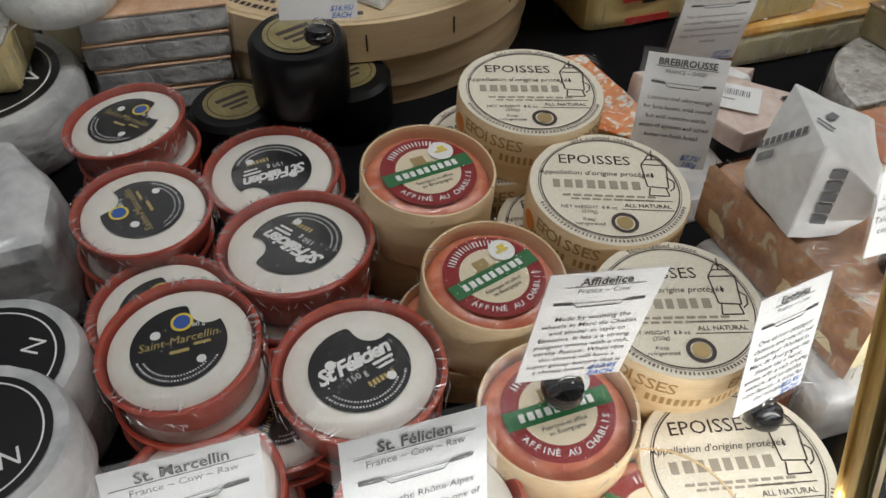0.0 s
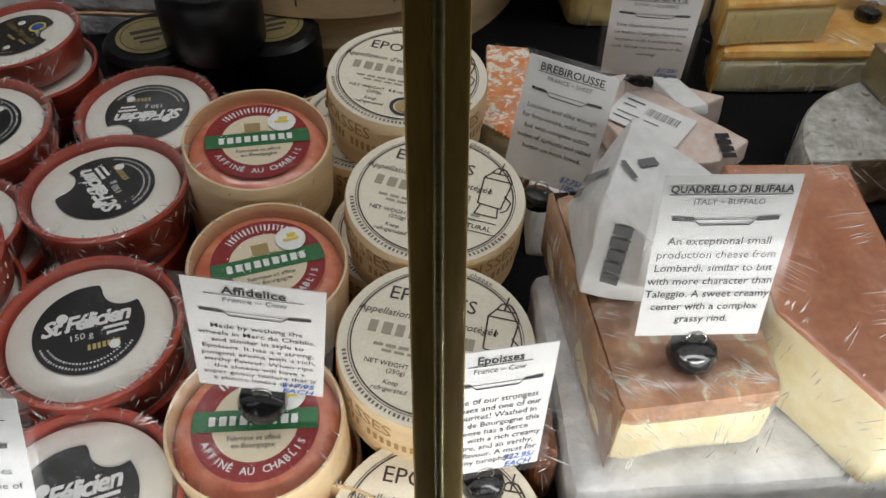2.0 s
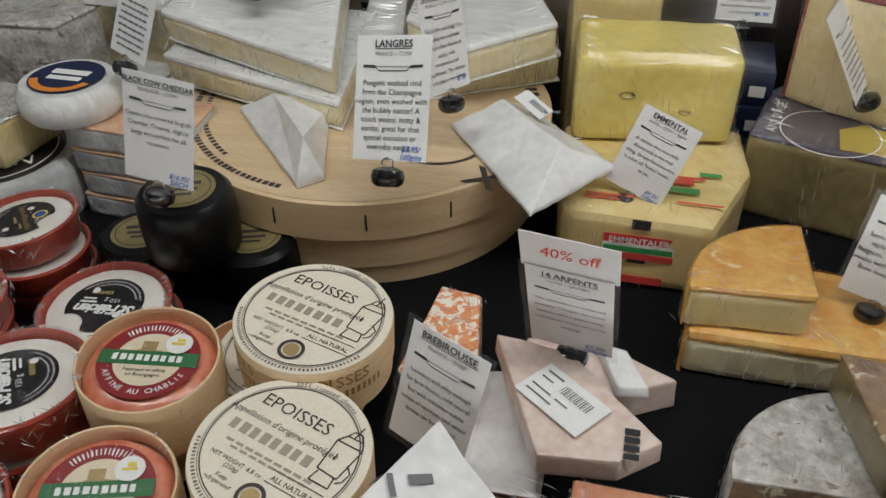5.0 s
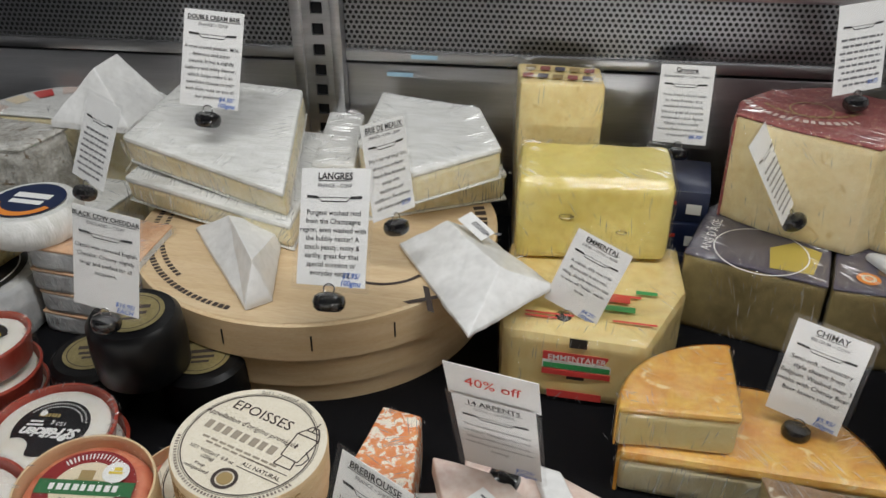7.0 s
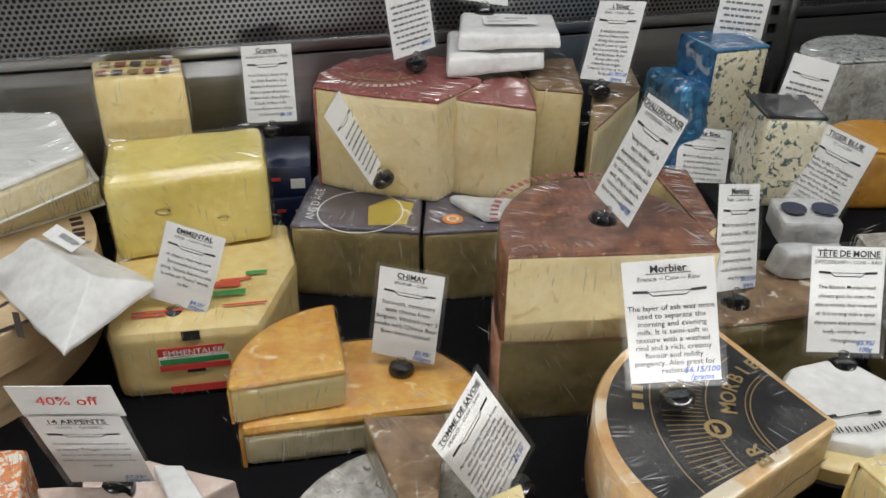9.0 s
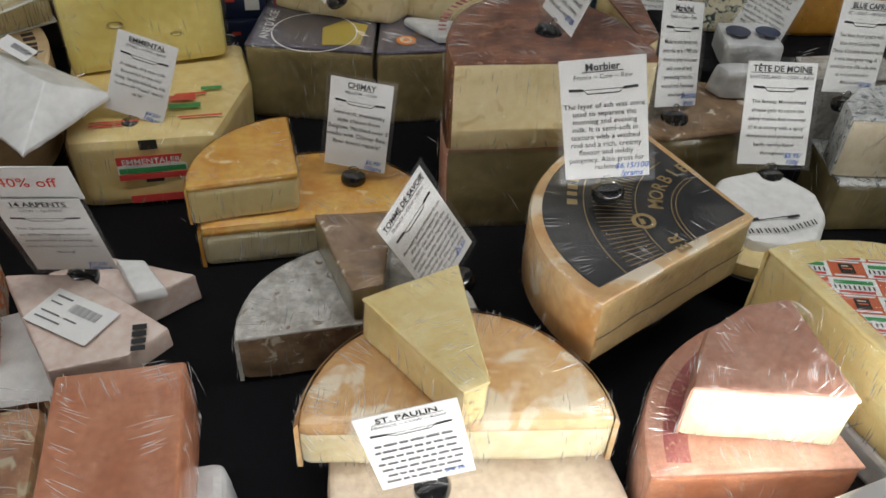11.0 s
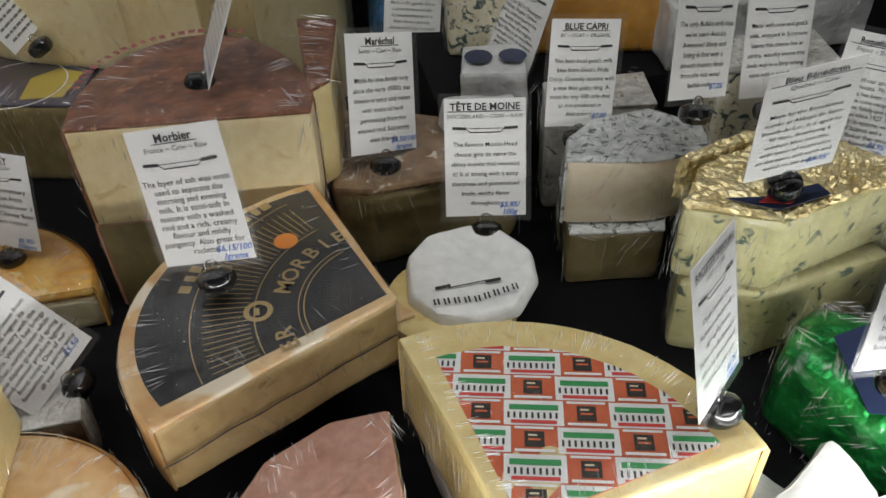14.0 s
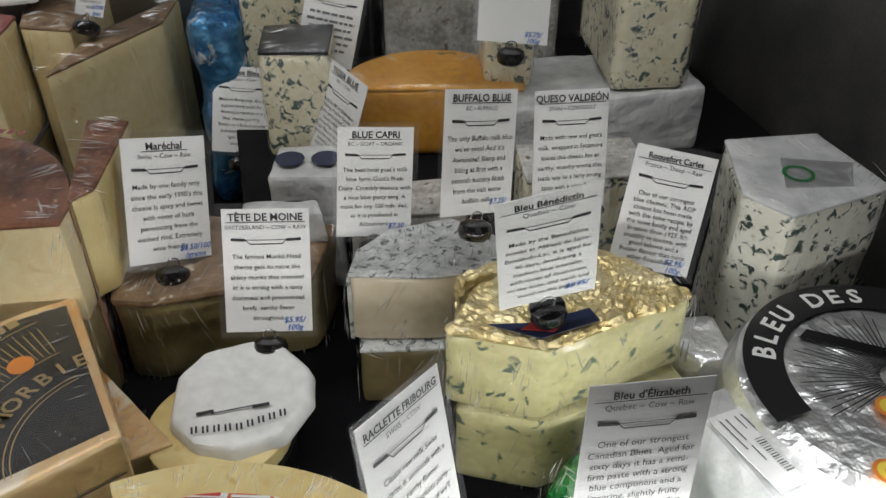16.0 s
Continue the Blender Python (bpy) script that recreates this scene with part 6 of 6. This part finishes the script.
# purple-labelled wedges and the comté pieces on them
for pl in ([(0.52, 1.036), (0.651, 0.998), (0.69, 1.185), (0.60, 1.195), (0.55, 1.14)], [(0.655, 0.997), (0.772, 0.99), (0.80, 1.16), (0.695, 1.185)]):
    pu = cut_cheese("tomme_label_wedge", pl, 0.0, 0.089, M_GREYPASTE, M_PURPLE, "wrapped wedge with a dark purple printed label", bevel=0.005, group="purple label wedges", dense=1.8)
    cx, cy = pu.location.x, pu.location.y
    if pl[0][0] < 0.6:
        write("print", "ANS D'ÂGE", 0.014, M_WHITEPRT, pu, pose(0.553 - cx, 1.075 - cy, 0.0905, 0, 0, 75))
        part("emblem", prism([(0.60 - cx, 1.02 - cy), (0.64 - cx, 1.015 - cy), (0.655 - cx, 1.06 - cy), (0.63 - cx, 1.075 - cy), (0.605 - cx, 1.06 - cy)], 0.0898, 0.0903), M_BEARYEL, pu)
        part("ring_line", ring(0.045, 0.0465, 0.0905, 40), M_WHITEPRT, pu).location = (0.595 - cx, 1.05 - cy, 0)
    else:
        part("seal", ring(0, 0.011, 0.0903, 24), M_ORANGEINK, pu).location = (0.69 - cx, 1.018 - cy, 0)
        part("seal", ring(0.004, 0.007, 0.0907, 24), M_CREAM, pu).location = (0.69 - cx, 1.018 - cy, 0)
        part("circle", ring(0.012, 0.015, 0.0903, 24), M_WHITEPRT, pu).location = (0.75 - cx, 1.012 - cy, 0)
        part("patch", prism([(0.70 - cx, 1.03 - cy), (0.73 - cx, 1.01 - cy), (0.74 - cx, 1.04 - cy), (0.71 - cx, 1.05 - cy)], 0.0898, 0.0902), M_BROWNRIND, pu)
cm = cut_cheese("comte_quarter", [(0.557, 1.12), (0.600, 1.092), (0.680, 1.056), (0.738, 1.108), (0.735, 1.18), (0.66, 1.22), (0.60, 1.2), (0.565, 1.16)], 0.0895, 0.208, M_COMTE, M_REDRIND, "tall quarter of alpine cheese with a dark red printed rind", bevel=0.005, edge=(3, 8))
part("print_ring", ring(0.02, 0.022, 0.1197, 32), M_GOLDLINE, cm).location = (-0.01, 0.0, 0)
part("rim_print", arc_bars(0.066, 0.1197, 195, 300, 6, 0.008, 0.6), M_PINKPAPER, cm).location = (-0.005, 0.035, 0)
part("rim_print", arc_bars(0.052, 0.1197, 205, 320, 9, 0.004, 0.7), M_GOLDLINE, cm).location = (-0.005, 0.035, 0)
cut_cheese("comte_wedge", [(0.699, 1.078), (0.779, 1.035), (0.792, 1.12), (0.76, 1.14)], 0.0895, 0.203, M_COMTE, M_REDRIND, "tall wedge of alpine cheese with a printed red rind", bevel=0.004)
cut_cheese("comte_wedge", [(0.798, 1.10), (0.845, 1.08), (0.87, 1.19), (0.79, 1.195)], 0.0, 0.20, M_COMTE, M_BROWNRIND, "tall narrow wedge with a printed brown rind", bevel=0.004)
cut_cheese("comte_wedge", [(0.83, 1.001), (0.925, 1.11), (0.94, 1.18), (0.86, 1.09)], 0.0, 0.19, M_COMTE, M_BROWNRIND, "wrapped wedge standing on its point", bevel=0.004)
parcel("slice_pack", [(0.70, 1.115), (0.815, 1.125), (0.835, 1.20), (0.72, 1.215)], 0.2105, 0.232, "white paper pack of sliced cheese", taper=0.97)
parcel("slice_pack", [(0.715, 1.13), (0.83, 1.12), (0.845, 1.2), (0.735, 1.215)], 0.2355, 0.253, "white paper pack with a printed label", taper=0.97, sticker=(0, 0.0, -8, 0.06, 0.03))
parcel("slice_pack", [(0.69, 1.06), (0.79, 1.03), (0.80, 1.0), (0.72, 1.0)], 0.0905, 0.1, "flat clear-wrapped white pack", M_BAG)

# ---------- blue cheeses ----------
cut_cheese("goat_blue_block", [(1.053, 0.742), (1.13, 0.728), (1.16, 0.80), (1.07, 0.82)], 0.0, 0.056, M_GREYPASTE, M_CAPRIRIND, "wrapped blue goat cheese block under another", bevel=0.005)
cut_cheese("goat_blue_half", [(1.050, 0.755), (1.115, 0.738), (1.165, 0.74), (1.172, 0.775), (1.14, 0.81), (1.09, 0.805), (1.062, 0.785)], 0.0565, 0.120, M_GOATPASTE, M_CAPRIRIND, "half wheel of goat blue with a mottled grey rind", bevel=0.005, edge=(2, 7))
cut_cheese("green_blue_block", [(1.105, 0.655), (1.16, 0.628), (1.272, 0.642), (1.265, 0.70), (1.13, 0.705)], 0.0, 0.072, M_BLUEGRN, None, "pale green blue cheese block in film", bevel=0.005)
GB = [(1.097, 0.660), (1.158, 0.628), (1.272, 0.655), (1.245, 0.705), (1.20, 0.72), (1.13, 0.70)]
gb = cut_cheese("gold_foil_blue", GB, 0.0735, 0.137, M_BLUEGRN, None, "blue-veined wheel piece topped with crumpled gold foil", bevel=0.006, wobble=0.002, dense=1.8)
gcx, gcy = gb.location.x, gb.location.y
part("gold_foil", crumple(prism(grow([(x - gcx, y - gcy) for x, y in GB], -0.001), 0.060, 0.0675, 0.003, 1), 0.0022, 0.0055), M_GOLDFOIL, gb, "crumpled gold foil")
part("foil_fold", crumple(prism([(0.065, -0.012), (0.073, -0.012), (0.048, 0.040), (0.0, 0.054), (-0.065, 0.034), (-0.06, 0.026), (0.0, 0.042), (0.04, 0.030)], 0.03, 0.066, 0.001, 1), 0.002, 0.007, 3.0), M_GOLDFOIL, gb, "gold foil folded down the back")
part("navy_label", prism([(-0.058, -0.025), (-0.03, -0.045), (0.012, -0.038), (0.01, -0.025), (-0.03, -0.03)], 0.0702, 0.0709), M_NAVY, gb, "torn navy and red printed label")
part("red_patch", prism([(-0.04, -0.035), (-0.02, -0.042), (-0.012, -0.036), (-0.03, -0.03)], 0.0711, 0.0716), M_REDPRT, gb)
rq = cut_cheese("roquefort_block", [(1.338, 0.722), (1.358, 0.686), (1.450, 0.702), (1.445, 0.79), (1.366, 0.797)], 0.0, 0.168, M_ROQ, M_BAG, "tall white block with dark blue veins", bevel=0.006, wobble=0.0016)
part("foil_label", prism([(-0.02, -0.02), (0.03, -0.03), (0.05, 0.0), (0.0, 0.02)], 0.1685, 0.1692), M_SILVERFOIL, rq)
part("oval_mark", ring(0.009, 0.012, 0.1696, 24), M_GREEN, rq).location = (-0.0, -0.005, 0)
parcel("roquefort_label_pack", [(1.255, 0.70), (1.315, 0.69), (1.31, 0.64), (1.28, 0.64)], 0.0, 0.085, "foil pack with a green oval mark", M_SILVERFOIL)

CX, CY = 1.375, 0.573
ca = thing("foil_blue_wheel", P(CX, CY, 0.0), "blue cheese wheel in silver foil with a black ring label", "cheese")
fo = lathe([(0, 0), (0.098, 0), (0.104, 0.01), (0.105, 0.095), (0.099, 0.107), (0.088, 0.111), (0.06, 0.112), (0.03, 0.112), (0, 0.112)], 72)
bmesh.ops.triangulate(fo, faces=fo.faces[:])
for _ in range(2):
    bmesh.ops.subdivide_edges(fo, edges=[e for e in fo.edges if e.calc_length() > 0.008], cuts=1)
    bmesh.ops.triangulate(fo, faces=[f for f in fo.faces if len(f.verts) > 3])
for vv in fo.verts:
    vv.co += Vector((0, 0, 1)) * 0.0014 * noise.noise(vv.co * 80) + vv.co.normalized() * 0.0012 * noise.noise(vv.co * 140)
part("foil", smooth(fo, 15), M_SILVERFOIL, ca, "crumpled silver foil")
part("ring_label", ring(0.070, 0.096, 0.1142, 96, 28, 188), M_BLACKLBL, ca, "black ring label with white capitals")
arc_write("name", "BLEU DES C", 0.0755, 0.1150, 100.6, 0.0205, M_WHITEPRT, ca, thick=0.0005, spread=1.12)
etch = bmesh.new()
for k in range(30):
    a = radians(70 + k * 4.5)
    d = Vector((-math.sin(a), math.cos(a))) * 0.0004
    p0, p1 = Vector((math.cos(a), math.sin(a))) * 0.012, Vector((math.cos(a), math.sin(a))) * (0.058 + 0.008 * math.sin(k * 2.1))
    etch.faces.new([etch.verts.new((q.x, q.y, 0.1150)) for q in (p0 + d, p1 + d, p1 - d, p0 - d)])
part("engraving", etch, M_BLACKLBL, ca)
part("dark_branch", prism([(-0.04, 0.05), (-0.03, 0.056), (0.03, 0.012), (0.026, 0.004)], 0.1146, 0.1150), M_BLACKLBL, ca)
for sx, sy in ((-0.022, -0.020), (-0.055, -0.062)):
    part("seal", ring(0, 0.0095, 0.1152, 24), M_ORANGEINK, ca).location = (sx, sy, 0)
    part("seal", ring(0.003, 0.007, 0.1156, 24), M_SEALYEL, ca).location = (sx, sy, 0)

# green foil piece in clear wrap and the parcel beside it
gf = cut_cheese("green_foil_cheese", [(1.135, 0.575), (1.168, 0.497), (1.222, 0.476), (1.230, 0.52), (1.212, 0.59), (1.18, 0.605)], 0.0, 0.080, M_GREENFOIL, None, "wrapped blue cheese in green foil with a navy label", bevel=0.012, wobble=0.004, dense=1.8)
part("navy_label", prism([(-0.035, -0.035), (0.022, -0.058), (0.03, -0.015), (0.012, 0.03), (-0.02, 0.025)], 0.0838, 0.0846), M_NAVY, gf, "navy printed label")
write("lettering", "PRÉ", 0.011, M_WHITEPRT, gf, pose(0.006, -0.045, 0.0852, 0, 0, -22), thick=0.0003)
pa = parcel("labelled_parcel", [(1.222, 0.605), (1.262, 0.612), (1.272, 0.505), (1.24, 0.492)], 0.0, 0.10, "pale paper parcel with a till label leaning on the foil wheel", M_BAG, tilt=(0, 10), sticker=(0.0, 0.0, -75, 0.06, 0.030), taper=0.95)

# back row of blues on a low riser
structure("display_riser", box(0.52, 0.30, 0.095, 0.002, (1.24, 1.05, 0)), M_MAT, P(0, 0, 0), "low black riser under the back row of cheeses", "riser")
cut_cheese("orange_blue_wheel", sector(1.16, 0.955, 0.085, -15, 170, 18), 0.0955, 0.165, M_ORANGEBLUE, M_ORANGEBLUE, "orange blue-veined half wheel", bevel=0.005)
parcel("white_tray_pack", [(1.20, 0.90), (1.41, 0.905), (1.42, 1.0), (1.21, 1.01)], 0.0955, 0.160, "flat white foam tray in clear wrap", M_BAG, taper=1.0)
cut_cheese("blue_wedge", [(1.318, 0.915), (1.385, 0.905), (1.45, 1.02), (1.34, 1.05)], 0.1605, 0.255, M_BLUECHZ, None, "tall wedge of blue-veined cheese", bevel=0.006)
cut_cheese("blue_wedge", [(1.21, 0.955), (1.25, 0.94), (1.27, 1.0), (1.22, 1.01)], 0.1605, 0.215, M_BLUECHZ, None, "small wedge of blue-veined cheese", bevel=0.005)
cut_cheese("blue_wedge", [(1.01, 0.985), (1.07, 0.97), (1.085, 1.04), (1.02, 1.05)], 0.0955, 0.20, M_BLUECHZ, M_BLACKLBL, "tall wedge of blue cheese with a dark printed band", bevel=0.005)
cut_cheese("blue_wedge", [(1.00, 1.09), (1.07, 1.10), (1.06, 1.17), (0.99, 1.16)], 0.0955, 0.235, M_BLUECHZ, M_BLUEFOIL, "wedge of blue cheese in blue foil", bevel=0.005, edge=(2, 4))
parcel("blue_foil_pack", [(0.95, 1.06), (1.0, 1.07), (1.0, 1.17), (0.95, 1.17)], 0.0, 0.20, "crumpled blue foil pack", M_BLUEFOIL, wobble=0.009, bevel=0.012)
cut_cheese("round_blue_wheel", sector(1.25, 1.13, 0.10, 0, 180, 18), 0.0955, 0.20, M_GREYRIND, M_CAPRIRIND, "tall grey-rinded blue wheel in film", bevel=0.006)
pk = parcel("printed_white_pack", [(1.0, 0.905), (1.065, 0.89), (1.08, 0.95), (1.015, 0.965)], 0.0, 0.12, "white pack with dark blue oval print", M_BAG)
part("oval_print", ring(0, 0.013, 0.1235, 24), M_NAVY, pk).location = (-0.015, 0.0, 0)
part("oval_print", ring(0, 0.013, 0.1235, 24), M_NAVY, pk).location = (0.016, -0.006, 0)
parcel("film_pack", [(0.975, 0.885), (1.045, 0.872), (1.048, 0.846), (0.98, 0.86)], 0.0835, 0.115, "small clear film pack of blue cheese", M_BAG, wobble=0.004)
cut_cheese("leaf_wrapped_blue", [(1.20, 0.80), (1.30, 0.79), (1.31, 0.85), (1.21, 0.86)], 0.0, 0.15, M_BLUECHZ, M_GREYRIND, "blue cheese piece wrapped in leaves", bevel=0.006)
cut_cheese("grey_blue_block", [(1.065, 0.845), (1.16, 0.83), (1.17, 0.885), (1.075, 0.89)], 0.0, 0.11, M_GREYRIND, M_GREYRIND, "dark grey-green rinded block", bevel=0.006)

# ---------- far left ----------


def label_wheel(x, y, top, r, h, turn=0, tilt=(0, 0)):
    ob = thing("wrapped_round_cheese", pose(x, y, top - h, tilt[0], tilt[1], turn), "white paper-wrapped wheel with a black round label", "cheese", "paper wheels")
    b = lathe([(0, 0), (r * 0.95, 0), (r, 0.006), (r * 1.0, h - 0.008), (r * 0.94, h), (0, h)], 48)
    for vv in b.verts:
        vv.co += Vector((vv.co.x, vv.co.y, 0)).normalized() * 0.0015 * noise.noise(vv.co * 70)
    part("paper", b, M_BAG, ob)
    lab = part("label", ring(0, r * 0.8, h + 0.0008, 48), M_BLACKLBL, ob, "black round label")
    part("line", ring(r * 0.70, r * 0.72, h + 0.0012, 48), M_WHITEPRT, lab)
    write("letter", "N", r * 0.3, M_WHITEPRT, lab, Matrix.Translation((r * 0.35, -r * 0.45, h + 0.0012)))
    return ob


label_wheel(-0.172, 0.478, 0.100, 0.052, 0.045, 10)
label_wheel(-0.176, 0.545, 0.080, 0.055, 0.04, 60)
label_wheel(-0.174, 0.47, 0.054, 0.052, 0.05, 0)
label_wheel(-0.176, 0.55, 0.04, 0.054, 0.04, 0)
parcel("soft_white_parcel", [(-0.25, 0.77), (-0.17, 0.77), (-0.135, 0.70), (-0.14, 0.63), (-0.25, 0.62)], 0.0, 0.085, "crumpled white wrapped round cheese", M_BAG, wobble=0.004, bevel=0.012)
label_wheel(-0.215, 0.885, 0.062, 0.085, 0.06, 30)
cut_cheese("pale_rind_wedge", [(-0.29, 0.86), (-0.175, 0.85), (-0.165, 0.93), (-0.28, 0.95)], 0.064, 0.112, M_PALE, M_GREYRIND, "pale wedge with a white mould rind on a wheel", bevel=0.005)
for k in range(4):
    z = 0.026 * k
    ly = cut_cheese("layered_cheese", [(-0.125 + 0.004 * (k % 2), 0.885), (-0.005 + 0.003 * k, 0.875), (0.0, 0.955), (-0.12, 0.965)], z, z + 0.0255, M_BAG, M_ORWHITE, "flat white cheese with a peach rind in a stack", bevel=0.004, wobble=0.0018, group="stacked flat cheeses")
cb = thing("small_white_wheel", P(-0.13, 0.915, 0.105), "small white soft cheese with a blue and orange label", "cheese")
part("rind", lathe([(0, 0), (0.045, 0), (0.05, 0.008), (0.05, 0.024), (0.044, 0.032), (0, 0.033)], 48), M_BRIERIND, cb)
lb = part("label", ring(0, 0.036, 0.0338, 40), M_NAVY, cb, "navy and orange round label")
part("band", ring(0.026, 0.034, 0.0342, 40, 200, 340), M_ORANGEINK, lb)
part("maker_bar", bars([(-0.02, 0.004, 0.04, 0.010), (-0.018, -0.008, 0.036, 0.008)], 0.0342), M_WHITEPRT, lb)
cut_cheese("ash_goat_log", [(-0.31, 0.99), (-0.20, 1.0), (-0.185, 1.07), (-0.30, 1.08)], 0.0, 0.15, M_GREYRIND, M_GREYRIND, "grey wrapped mould-ripened block", bevel=0.010, wobble=0.002)
fw = cut_cheese("printed_half_wheel", sector(-0.20, 1.085, 0.13, 5, 178, 22), 0.0, 0.15, M_BRIEPASTE, M_BRIERIND, "tall pale half wheel with a patterned pink rim on top", bevel=0.006, edge=(0, 22))
for k in range(10):
    a = 12 + k * 17
    part("rim_print", ring(0.095, 0.122, 0.1512, 6, a, a + 11), (M_PINKPAPER, M_REDPRT, M_CREAM)[k % 3], fw).location = (-0.20 - fw.location.x, 1.085 - fw.location.y, 0)
parcel("pyramid_parcel", [(-0.20, 1.06), (-0.10, 1.06), (-0.10, 1.15), (-0.19, 1.15)], 0.152, 0.222, "pointed white paper parcel on the half wheel", wobble=0.0015, ridge=((-0.005, -0.01, 0.9), (0.005, 0.025, 1.0)))
cut_cheese("pale_low_wedge", [(-0.175, 0.99), (-0.11, 0.985), (-0.10, 1.07), (-0.16, 1.075)], 0.0, 0.085, M_BRIEPASTE, M_BRIERIND, "pale wrapped wedge low at the back", bevel=0.006)
